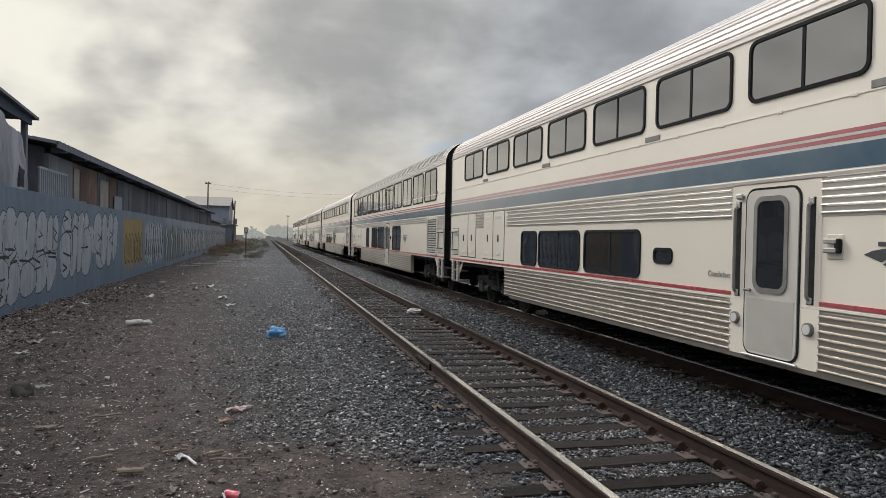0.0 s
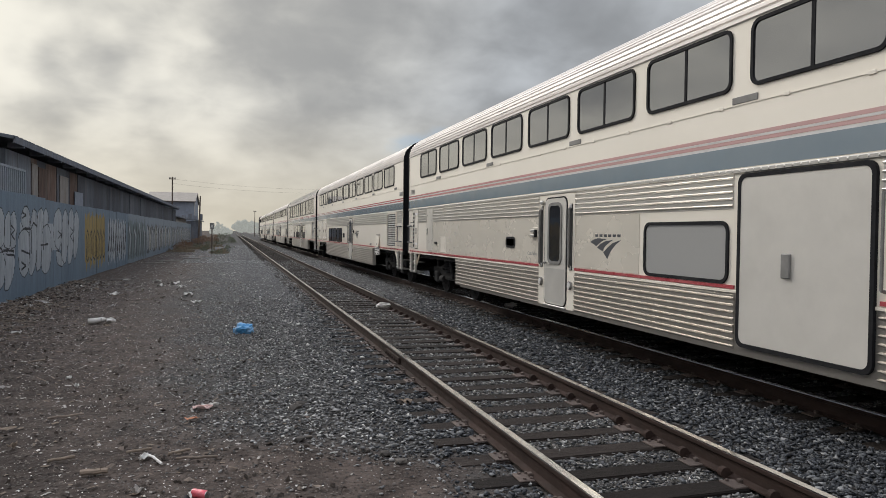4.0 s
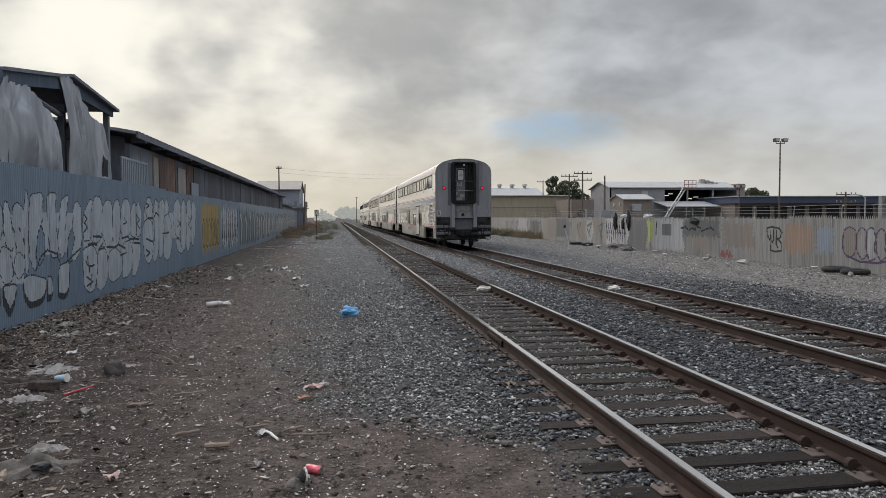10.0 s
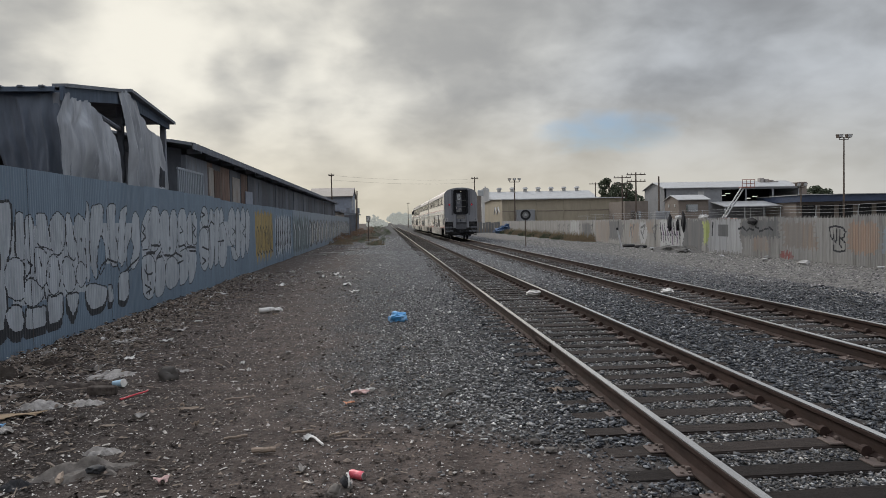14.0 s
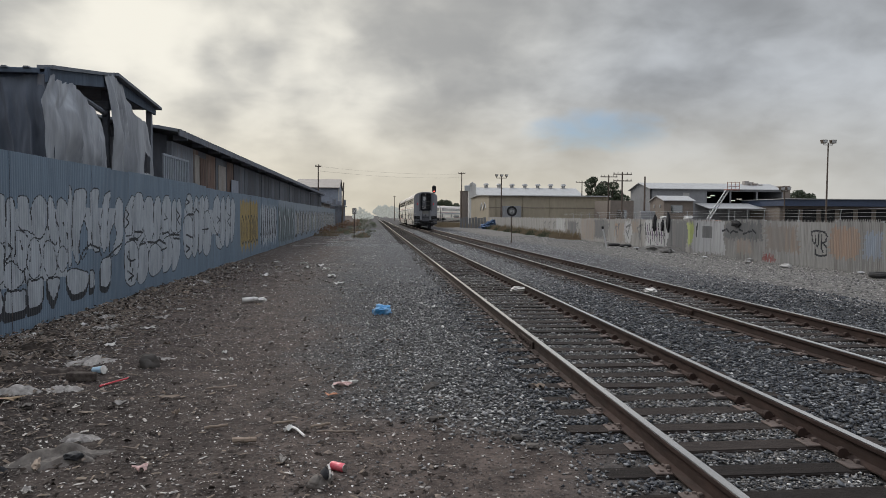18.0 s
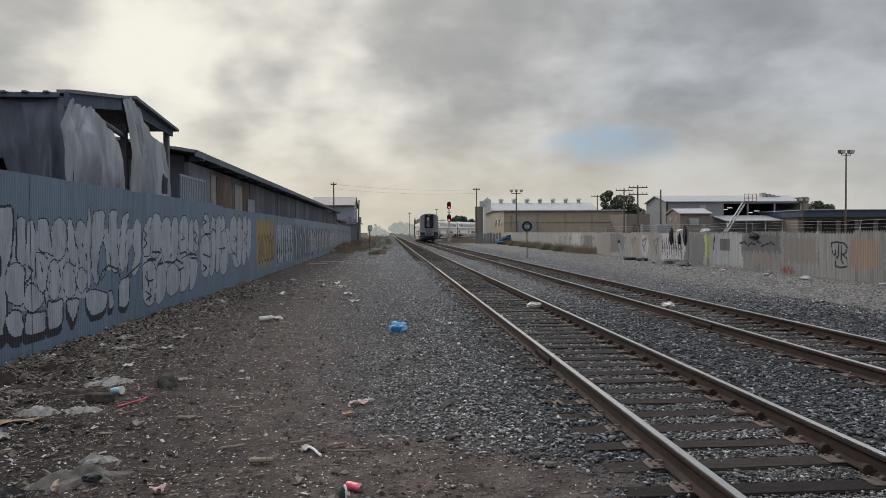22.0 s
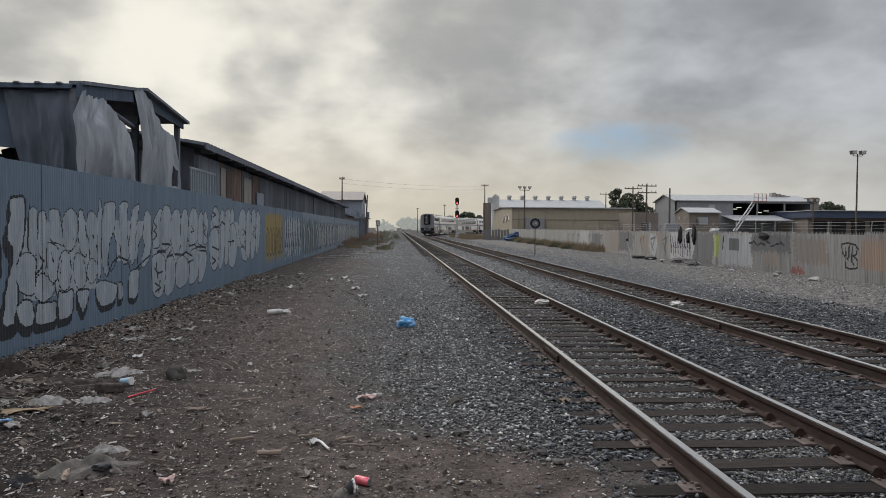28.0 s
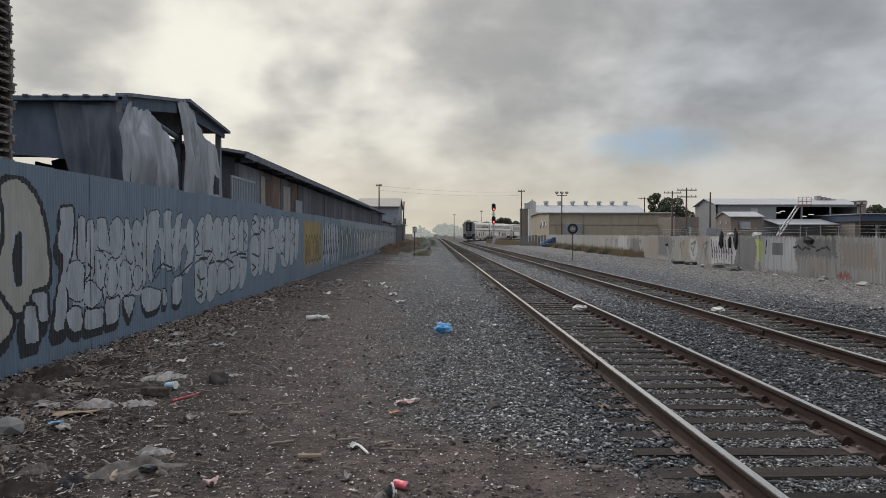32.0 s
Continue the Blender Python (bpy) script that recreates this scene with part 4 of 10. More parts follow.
def wheelset_geo():
    g = Geo()
    g.tube((-0.95, 0, 0), (0.95, 0, 0), 0.08, 10)
    for s in (-1, 1):
        g.tube((s * 0.69, 0, 0), (s * 0.72, 0, 0), 0.48, 24)
        g.tube((s * 0.72, 0, 0), (s * 0.82, 0, 0), 0.455, 24)
        g.tube((s * 0.82, 0, 0), (s * 0.835, 0, 0), 0.38, 24)
        g.tube((s * 0.83, 0, 0), (s * 0.87, 0, 0), 0.12, 12)
        for k in range(5):
            a = k * 2 * math.pi / 5
            g.tube((s * 0.835, 0.25 * math.cos(a), 0.25 * math.sin(a)), (s * 0.842, 0.25 * math.cos(a), 0.25 * math.sin(a)), 0.05, 8)
    return g


WHEEL_MESH = wheelset_geo().mesh("wheelset", ["under"], True)


def truck(car, yc):
    """Four-wheeled truck: side frames, bolster, air springs, dampers, brake cylinder and two wheelsets."""
    for s in (-1, 1):
        g = Geo()
        prof = [(yc - 1.75, 0.52), (yc - 1.2, 0.62), (yc - 0.5, 0.42), (yc + 0.5, 0.42), (yc + 1.2, 0.62), (yc + 1.75, 0.52), (yc + 1.75, 0.72), (yc + 0.7, 0.80), (yc + 0.4, 0.62), (yc - 0.4, 0.62), (yc - 0.7, 0.80), (yc - 1.75, 0.72)]
        g.prism(prof[::-1], s * 0.98 - 0.09, s * 0.98 + 0.09, "x")
        part("truck_side_frame", g, "under", car)
        g = Geo()
        for z in range(4):
            g.tube((s * 0.98, yc, 0.64 + z * 0.09), (s * 0.98, yc, 0.71 + z * 0.09), 0.27 - 0.02 * (z % 2), 14)
        part("air_spring", g, "rubber", car, smooth=True)
        part("damper", Geo().tube((s * 1.18, yc - 0.55, 0.5), (s * 1.2, yc - 0.35, 1.02), 0.045, 10), "under", car, smooth=True)
        part("anchor_rod", Geo().path([(s * 1.2, yc + 0.25, 0.72), (s * 1.22, yc + 0.7, 0.74), (s * 1.22, yc + 0.75, 0.95), (s * 1.2, yc + 1.0, 1.0)], 0.035, 8), "under", car, smooth=True)
        for k in (-1.28, 1.28):
            part("journal_box", Geo().bbox(s * 0.93, s * 1.13, yc + k - 0.19, yc + k + 0.19, 0.28, 0.62, 0.05), "under", car)
            part("brake_cylinder", Geo().tube((s * 1.05, yc + k * 0.58 - 0.15, 0.42), (s * 1.05, yc + k * 0.58 + 0.15, 0.42), 0.1, 12), "under", car, smooth=True)
    part("bolster", Geo().bbox(-1.1, 1.1, yc - 0.28, yc + 0.28, 0.42, 0.68, 0.05), "under", car)
    for k in (-1.28, 1.28):
        w = part("wheelset", WHEEL_MESH, "under", car)
        w.matrix_basis = pose(0, yc + k, 0.455)


def car_shell(car, sky_dome=False, open_rear=False, faded=True, rivets=False):
    g = Geo()
    outline = [(-HALF, 1.10)] + ROOF + [(-x, z) for x, z in ROOF[::-1]] + [(HALF, 1.10)]
    g.prism(outline[::-1], 0.0, CAR)
    part("body", g, "cream", car, smooth=True)
    # lower skirt between the trucks, raked at its ends
    for s in (-1, 1):
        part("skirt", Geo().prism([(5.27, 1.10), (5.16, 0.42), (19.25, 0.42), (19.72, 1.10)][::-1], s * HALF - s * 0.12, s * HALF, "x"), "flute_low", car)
    part("belly_pan", Geo().box(-1.385, 1.385, 5.35, 19.1, 0.42, 0.46), "under", car)
    part("underfloor", Geo().box(-1.38, 1.38, 0.3, CAR - 0.3, 0.98, 1.095), "under", car)
    for s in (-1, 1):
        x = s * HALF
        def band(name, z0, z1, m, y0=0.02, y1=CAR - 0.02, d=0.004):
            part(name, Geo().box(x, x + s * d, y0, y1, z0, z1), m, car)
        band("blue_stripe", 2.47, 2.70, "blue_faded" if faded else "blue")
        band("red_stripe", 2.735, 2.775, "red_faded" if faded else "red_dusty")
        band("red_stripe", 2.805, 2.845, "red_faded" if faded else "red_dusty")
        band("pale_stripe", 2.70, 2.73, "pale")
        band("pale_stripe", 2.779, 2.801, "pale")
        g = Geo().bbox(x - s * 0.01, x + s * 0.022, 0.02, CAR - 0.02, 2.405, 2.455, 0.008)
        if rivets:
            # close row of rivet heads along the belt
            for k in range(int((CAR - 0.3) / 0.11)):
                y = 0.16 + 0.11 * k
                g.add([(x + s * 0.022, y - 0.014, 2.416), (x + s * 0.022, y + 0.014, 2.416), (x + s * 0.022, y + 0.014, 2.444), (x + s * 0.022, y - 0.014, 2.444), (x + s * 0.033, y, 2.43)], [(0, 1, 4), (1, 2, 4), (2, 3, 4), (3, 0, 4)] if s > 0 else [(1, 0, 4), (2, 1, 4), (3, 2, 4), (0, 3, 4)])
        part("belt_moulding", g, "flute", car)
        g = Geo().box(x, x + s * 0.008, 0.02, CAR - 0.02, 3.15, 3.165)
        for k in range(24):
            g.bbox(x, x + s * 0.014, 0.6 + k, 0.68 + k, 3.135, 3.175, 0.004)
        part("drip_seam", g, "cream", car)
        for k in range(6):
            y = 1.25 + 4.0 * k
            part("seam_tag", Geo().bbox(x, x + s * 0.012, y - 0.2, y + 0.2, 3.17, 3.245, 0.004), "steel_grey", car)
        part("lower_moulding", Geo().bbox(x - s * 0.01, x + s * 0.014, 0.02, CAR - 0.02, 1.09, 1.125, 0.006), "cream", car)
        # roof fluting on the curve, one ribbed sheet
        arc = ROOF if not sky_dome else ROOF[:3]
        outer = []
        for (xa, za), (xb, zb) in zip(arc, arc[1:]):
            nx, nz = -(zb - za), (xb - xa)
            k = math.hypot(nx, nz)
            for f, d in ((0.05, 0.002), (0.12, 0.022), (0.38, 0.024), (0.45, 0.002), (0.55, 0.002), (0.62, 0.022), (0.88, 0.024), (0.95, 0.002)):
                outer.append((xa + (xb - xa) * f + nx / k * d, za + (zb - za) * f + nz / k * d))
        inner = [(a * 0.99, b - 0.02) for a, b in arc[::-1]]
        prof = [(-s * a, b) for a, b in outer + inner]
        part("roof_fluting", Geo().prism(prof if s > 0 else prof[::-1], 0.05, CAR - 0.05), "roof_metal", car, smooth=True)
        end_step(car, s, 0.22, 0.95)
        end_step(car, s, CAR - 0.95, CAR - 0.22)
        ladder_panel(car, s, 0.22, 0.86)
        ladder_panel(car, s, CAR - (0.56 if open_rear else 0.86), CAR - (0.14 if open_rear else 0.22))
        for ya in (0.95, CAR - 1.32):
            part("end_apron", Geo().prism([(ya, 1.12), (ya + (0.37 if ya < 5 else 0.0), 1.12), (ya + (0.0 if ya < 5 else 0.37), 0.75), (ya + (0 if ya < 5 else 0.37), 1.12)][:3][::-1], x - s * 0.05, x, "x"), "cream", car)
    truck(car, 3.15)
    truck(car, CAR - 3.15)
    for y0, y1 in ((0, -0.35), (CAR, CAR + 0.35)):
        bare = open_rear and y0 == 0
        g = Geo()
        ring(g, [(-0.62, 1.45), (0.62, 1.45), (0.62, 4.62), (-0.62, 4.62)], [(-0.44, 1.6), (0.44, 1.6), (0.44, 4.5), (-0.44, 4.5)], min(y0, y1), max(y0, y1), "y")
        if not bare:
            gb = part("gangway_bellows", g, "rubber", car)
            if y0 == 0:
                part("notice", Geo().box(-0.58, -0.46, -0.356, -0.351, 1.95, 2.15), "steel_grey", gb, "small grey placard")
        # end wall, framed by a dark rim; coloured black where it faces the next car
        ye = -0.012 if y0 == 0 else CAR
        out = [(-HALF, 1.1)] + ROOF + [(-a, b) for a, b in ROOF[::-1]] + [(HALF, 1.1)]
        part("end_wall", Geo().prism([(p * 0.995, 1.1 + (q - 1.1) * 0.998) for p, q in out][::-1], ye, ye + 0.012), "end_grey" if bare else "rubber", car)
        g = Geo().path([(p * 1.003, ye + 0.006, q) for p, q in out], 0.024, 6)
        part("corner_moulding", g, "steel_grey" if bare else "rubber", car, smooth=True)
        sy = -1 if y0 == 0 else 1
        g = Geo()
        g.bbox(-0.12, 0.12, min(y0, y0 + sy * 0.62), max(y0, y0 + sy * 0.62), 0.72, 0.98, 0.03)
        g.bbox(-0.17, 0.17, min(y0 + sy * 0.62, y0 + sy * 0.34), max(y0 + sy * 0.62, y0 + sy * 0.34), 0.70, 1.0, 0.05)
        if not bare:
            part("coupler", g, "under", car)


def coach(car, layout):
    """Side fittings of one bi-level coach; layout names its lower deck."""
    car_shell(car, open_rear=layout == "baggage", faded=layout != "baggage", rivets=layout == "baggage")
    for s in (-1, 1):
        for k in range(11):
            car_window(car, s, 1.5 + 2 * k, 3.12 + 2 * k, 3.36, 3.99)
        x = s * HALF
        red = lambda a, b: part("red_stripe", Geo().box(x, x + s * 0.0175, a, b, 1.135, 1.175), "red", car)
        red(0.1, 5.2)
        if layout == "baggage":
            louvre(car, s, 1.0, 2.58, 1.2, 2.41)
            side_panel(car, s, 2.66, 3.34, 1.25, 2.40)
            side_panel(car, s, 4.66, 5.32, 1.25, 2.40)
            fluting(car, s, 0.2, 0.98, 2.04, 2.40, 5)
            fluting(car, s, 3.36, 4.64, 2.02, 2.40, 5)
            fluting(car, s, 5.34, 7.5, 2.02, 2.40, 5)
            fluting(car, s, 9.4, 13.2, 2.02, 2.40, 5)
            fluting(car, s, 14.6, 21.72, 2.02, 2.40, 5)
            for a, b in ((5.3, 7.5), (9.36, 13.2), (14.6, 19.6)):
                fluting(car, s, a, b, 0.46, 1.07, 8)
            car_window(car, s, 6.5, 7.28, 1.24, 1.88, 0)
            car_window(car, s, 9.5, 11.13, 1.22, 1.85, 0, glass="blind_window")
            p = part("baggage_door", Geo().prism(round_rect(7.58, 9.26, 0.55, 2.36, 0.08), x, x + s * 0.03, "x"), "door_steel", car, "plain grey steel baggage door")
            g = Geo()
            ring(g, round_rect(7.545, 9.295, 0.515, 2.395, 0.1), round_rect(7.59, 9.25, 0.56, 2.35, 0.08), x, x + s * 0.036)
            part("door_seal", g, "rubber", p)
            part("handle", Geo().bbox(x + s * 0.03, x + s * 0.06, 8.5, 8.62, 1.3, 1.55, 0.01), "steel_grey", p)
            part("grab_rail", Geo().path([(x, 7.44, 1.25), (x + s * 0.07, 7.44, 1.27), (x + s * 0.07, 7.44, 2.1), (x, 7.44, 2.12)], 0.016), "steel_grey", car, smooth=True)
            passenger_door(car, s, 13.9, lock=1)
            part("side_sheet", Geo().box(x, x + s * 0.007, 14.62, 22.38, 1.185, 2.015), "side_steel", car, "plain silver side sheet")
            part("side_sheet", Geo().box(x, x + s * 0.007, 11.3, 13.18, 1.185, 2.015), "side_steel", car, "plain silver side sheet")
            p = part("access_panel", Geo().bbox(x - s * 0.01, x + s * 0.014, 21.77, 22.40, 1.22, 2.42, 0.006), "panel_silver", car, "plain stainless steel panel")
            vs = part("vent_strip", Geo().bbox(x, x + s * 0.012, 23.78, 24.02, 1.24, 2.40, 0.004), "panel_silver", car)
            for k in range(9):
                part("slot", Geo().box(x + s * 0.012, x + s * 0.016, 23.82, 23.98, 1.29 + 0.12 * k, 1.37 + 0.12 * k), "dark", vs)
            part("handle", Geo().bbox(x + s * 0.014, x + s * 0.03, 22.28, 22.32, 1.66, 1.84, 0.005), "rubber", p)
            for yb, zb in ((22.3, 2.2), (22.05, 2.3), (21.88, 1.5), (22.1, 1.45), (21.9, 2.05), (22.2, 1.5)):
                part("bolt", Geo().tube((x + s * 0.014, yb, zb), (x + s * 0.02, yb, zb), 0.012, 6), "rubber", p)
            part("side_lamp", Geo().bbox(x, x + s * 0.03, 21.30, 21.52, 1.41, 1.48, 0.01), "rubber", car)
            side_panel(car, s, 23.41, 23.75, 1.25, 2.41)
            fluting(car, s, 22.44, 23.37, 2.02, 2.40, 5)
            side_panel(car, s, 20.45, 20.95, 1.2, 1.62, "hatch", 0)
            car_small_window(car, s, 15.98, 1.55)
            red(5.3, 7.5), red(9.36, 13.2), red(14.6, 24.4)
        else:
            louvre(car, s, 0.98, 2.5, 1.19, 2.41)
            fluting(car, s, 0.2, 0.94, 2.02, 2.40, 5)
            fluting(car, s, 2.54, 10.0, 2.02, 2.40, 5)
            fluting(car, s, 11.4, 19.5, 2.02, 2.40, 5)
            fluting(car, s, 5.3, 10.0, 0.46, 1.07, 8)
            fluting(car, s, 11.38, 19.6, 0.46, 1.07, 8)
            passenger_door(car, s, 10.7)
            car_window(car, s, 13.55, 15.38, 1.24, 1.88, 1)
            car_window(car, s, 15.64, 17.5, 1.24, 1.88, 1)
            car_window(car, s, 17.68, 18.5, 1.24, 1.88, 0)
            car_small_window(car, s, 12.9, 1.55)
            for a, b in ((19.7, 20.5), (20.55, 21.3), (22.0, 22.7), (22.75, 23.5)):
                side_panel(car, s, a, b, 1.25, 2.40)
            fluting(car, s, 21.34, 21.96, 2.02, 2.40, 5)
            hatch = part("hatch", Geo().prism([(x, 1.60), (x + s * 0.015, 1.62), (x + s * 0.085, 1.17), (x + s * 0.06, 1.165)][::-int(s)], 3.87, 4.42), "cream", car, "dented hinged flap standing ajar")
            part("hinge", Geo().bbox(x, x + s * 0.03, 3.87, 4.42, 1.60, 1.635, 0.006), "rubber", hatch)
            part("latch", Geo().bbox(x + s * 0.05, x + s * 0.08, 4.1, 4.2, 1.24, 1.30, 0.008), "steel_grey", hatch)
            bp = part("bolted_plate", Geo().bbox(x, x + s * 0.022, 3.90, 4.80, 0.86, 1.16, 0.006), "pale", car, "pale patch plate with dark bolts")
            for yb, zb in ((4.72, 1.1), (4.6, 1.1), (4.72, 1.03), (4.55, 1.02), (4.36, 1.1), (4.36, 1.02), (4.14, 1.1), (4.02, 1.1), (4.1, 1.02), (3.96, 1.0), (4.7, 0.92), (4.56, 0.91), (4.5, 0.91), (4.2, 0.9), (4.1, 0.9), (3.97, 0.9)):
                part("bolt", Geo().tube((x + s * 0.022, yb, zb), (x + s * 0.036, yb, zb), 0.02, 6), "rubber", bp)
            part("side_lamp", Geo().bbox(x, x + s * 0.03, 5.55, 5.82, 1.20, 1.28, 0.01), "steel_grey", car)
            red(5.3, 10.0), red(11.38, 24.4)


def car_small_window(car, s, yc, z):
    car_window(car, s, yc - 0.2, yc + 0.2, z - 0.07, z + 0.07, 0, 0.05, "small_window")


def lettering(car, body, size, y, z, s=-1, mat_name="ink", width=None, name="lettering"):
    me = text_mesh(body, size, mat_name)
    ob = part(name, me, mat_name, car)
    ob.matrix_basis = Matrix.Translation((s * (HALF + 0.006), y, z)) @ Euler((radians(90), 0, radians(-90 if s < 0 else 90))).to_matrix().to_4x4()


def swoosh_mark(car, y, z, s=-1, m="ink"):
    """Plain emblem on the side: three dark blades fanning out of a lower point, and small bars where lettering stands."""
    x = s * (HALF + 0.004)
    d = -1 if s < 0 else 1
    blades = (((-0.60, 0.11), (-0.48, 0.15), (-0.30, 0.175), (0.02, 0.16), (-0.12, 0.135), (-0.24, 0.095), (-0.36, 0.045)),
              ((-0.34, 0.02), (-0.20, 0.085), (-0.02, 0.13), (0.26, 0.15), (0.10, 0.10), (-0.02, 0.05), (-0.12, -0.03)),
              ((-0.09, -0.05), (0.06, 0.03), (0.24, 0.10), (0.56, 0.16), (0.36, 0.08), (0.20, -0.01), (0.06, -0.15)))
    for pts in blades:
        out = [(y + d * u * 0.8, z + v * 0.95) for u, v in pts]
        part("emblem_blade", Geo().prism(out, x, x + s * 0.004, "x"), m, car)
    for k in range(6):
        part("emblem_bar", Geo().box(x, x + s * 0.004, y + d * (-0.28 + 0.13 * k) - 0.045, y + d * (-0.28 + 0.13 * k) + 0.045, z + 0.185, z + 0.225), m, car)


def lounge(car):
    """Observation car: tall paired windows and glazing that runs on into the roof."""
    car_shell(car, True)
    for s in (-1, 1):
        x = s * HALF
        for k in range(11):
            y0 = 1.28 + 2.03 * k
            car_window(car, s, y0, y0 + 1.70, 3.0, 3.98, 1, 0.1)
        # curved glazing in the roof between pale arched ribs
        arc = [(1.505, 4.24), (1.455, 4.37), (1.35, 4.50), (1.19, 4.62), (0.98, 4.71)]
        for k in range(12):
            y0 = 0.45 + 2.0 * k
            if k < 11:
                g = Geo()
                prof = [(s * a, b) for a, b in arc] + [(s * (a - 0.03), b - 0.03) for a, b in arc[::-1]]
                g.prism(prof if s < 0 else prof[::-1], y0 + 0.06, y0 + 1.0)
                part("roof_window", g, "window", car, "curved dark glass", True)
                g = Geo()
                g.prism(prof if s < 0 else prof[::-1], y0 + 1.06, y0 + 1.94)
                part("roof_window", g, "window", car, "curved dark glass", True)
            for yr in (y0, y0 + 1.03)[:2 if k < 11 else 1]:
                g = Geo()
                prof = [(s * (a + 0.02), b + 0.02) for a, b in arc] + [(s * (a - 0.03), b - 0.03) for a, b in arc[::-1]]
                g.prism(prof if s < 0 else prof[::-1], yr - 0.05, yr + 0.05)
                part("roof_rib", g, "cream", car, smooth=True)
        louvre(car, s, 1.0, 2.45, 1.19, 2.41)
        fluting(car, s, 0.2, 0.96, 2.02, 2.40, 5)
        fluting(car, s, 2.6, 9.9, 2.25, 2.40, 2)
        fluting(car, s, 11.4, 22.0, 2.25, 2.40, 2)
        fluting(car, s, 5.15, 9.95, 0.46, 1.07, 8)
        fluting(car, s, 11.4, 19.6, 0.46, 1.07, 8)
        passenger_door(car, s, 10.65)
        for a, b in ((7.5, 9.3), (11.62, 13.45), (13.75, 15.48)):
            car_window(car, s, a, b, 1.24, 2.18, 1)
        car_window(car, s, 16.6, 17.5, 1.24, 2.18, 0)
        swoosh_mark(car, 6.5, 1.62, s, "emblem")
        for a in (19.8, 20.62, 22.4, 23.2):
            side_panel(car, s, a, a + 0.78, 1.25, 2.40)
        part("red_stripe", Geo().box(x, x + s * 0.0175, 0.1, 9.95, 1.135, 1.175), "red", car)
        part("red_stripe", Geo().box(x, x + s * 0.0175, 11.4, 24.4, 1.135, 1.175), "red", car)


def rear_end(car):
    """Open end of the last car: rubber-framed gangway with a closed door, marker lamps, posts, steps, hoses and hooks."""
    for x in (-1.06, 1.02):
        lamp = part("marker_lamp", Geo().tube((x, -0.012, 3.25), (x, -0.05, 3.25), 0.09, 8), "rubber", car, "black lamp housing")
        part("lens", Geo().tube((x, -0.05, 3.25), (x, -0.075, 3.25), 0.062, 10), "marker", lamp, "glowing red lens")
    # thick rubber gangway frame
    g = Geo()
    ring(g, round_rect(-0.68, 0.66, 2.38, 4.64, 0.16), round_rect(-0.50, 0.48, 2.56, 4.54, 0.10), -0.2, -0.012, "y")
    ring(g, round_rect(-0.66, 0.64, 2.40, 4.62, 0.15), round_rect(-0.54, 0.52, 2.52, 4.56, 0.11), -0.26, -0.2, "y")
    fr = part("gangway_frame", g, "rubber", car, "thick black rubber gangway frame", True)
    part("recess", Geo().box(-0.5, 0.48, -0.03, -0.014, 2.5, 4.56), "dark", fr)
    for x in (0.14, 0.22, 0.31, 0.40):
        part("curtain_post", Geo().bbox(x - 0.014, x + 0.014, -0.1, -0.03, 2.56, 4.5, 0.006), "under", fr)
    d = part("end_door", Geo().bbox(-0.42, 0.08, -0.06, -0.03, 2.56, 4.32, 0.01), "end_dark", car, "grey steel end door with a small window")
    g = Geo()
    ring(g, round_rect(-0.36, 0.03, 3.62, 4.26, 0.09), round_rect(-0.32, -0.01, 3.67, 4.21, 0.06), -0.08, -0.06, "y")
    part("window_frame", g, "rubber", d)
    part("pane", Geo().prism(round_rect(-0.32, -0.01, 3.67, 4.21, 0.06)[::-1], -0.068, -0.06), "window", d)
    part("notice", Geo().box(-0.25, -0.06, -0.074, -0.069, 3.86, 4.0), "emblem", d)
    part("notice", Geo().box(-0.36, -0.1, -0.066, -0.06, 3.36, 3.56), "emblem", d)
    for k, w in enumerate((0.2, 0.14, 0.18)):
        part("notice_line", Geo().box(-0.23 - w / 2, -0.23 + w / 2, -0.071, -0.067, 3.52 - k * 0.055, 3.545 - k * 0.055), "ink", d)
    part("notice", Geo().box(-0.2, 0.04, -0.066, -0.06, 2.74, 2.92), "steel_grey", d)
    part("kick_plate", Geo().box(-0.4, -0.08, -0.066, -0.06, 2.6, 2.72), "steel_grey", d)
    part("handle", Geo().bbox(-0.4, -0.36, -0.1, -0.06, 2.85, 3.0, 0.01), "pale", d)
    for z in (3.62, 3.1):
        part("safety_bar", Geo().tube((-0.5, -0.18, z), (0.48, -0.18, z - 0.02), 0.012, 8), "steel_grey", fr, smooth=True)
    part("gangway_lamp", Geo().bbox(-0.04, 0.06, -0.12, -0.06, 4.46, 4.485, 0.008), "lamp_on", car)
    # dark door posts down to the buffer beam
    for s in (-1, 1):
        part("collision_post", Geo().bbox(s * 0.5, s * 0.70, -0.2, -0.012, 1.12, 2.4, 0.02), "end_grey", car)
        part("edge_panel", Geo().bbox(s * 0.86, s * 0.69, -0.03, -0.012, 2.3, 4.6, 0.006), "end_dark", car)
        part("post_foot", Geo().bbox(s * 0.48, s * 0.73, -0.22, -0.012, 0.98, 1.12, 0.02), "under", car)
        # flat panel: soot and the shade of a recess in one black
        part("soot_panel", Geo().bbox(s * 0.74, s * 1.5, -0.02, -0.012, 0.6, 1.68, 0.003), "under", car, "sooty black panel standing for a dark recess")
        part("ledge", Geo().bbox(s * 0.80, s * 1.5, -0.06, -0.02, 1.36, 1.50, 0.008), "under", car)
        bb = part("buffer_beam", Geo().bbox(s * 0.78, s * 1.5, -0.14, -0.02, 1.08, 1.23, 0.012), "end_dark", car)
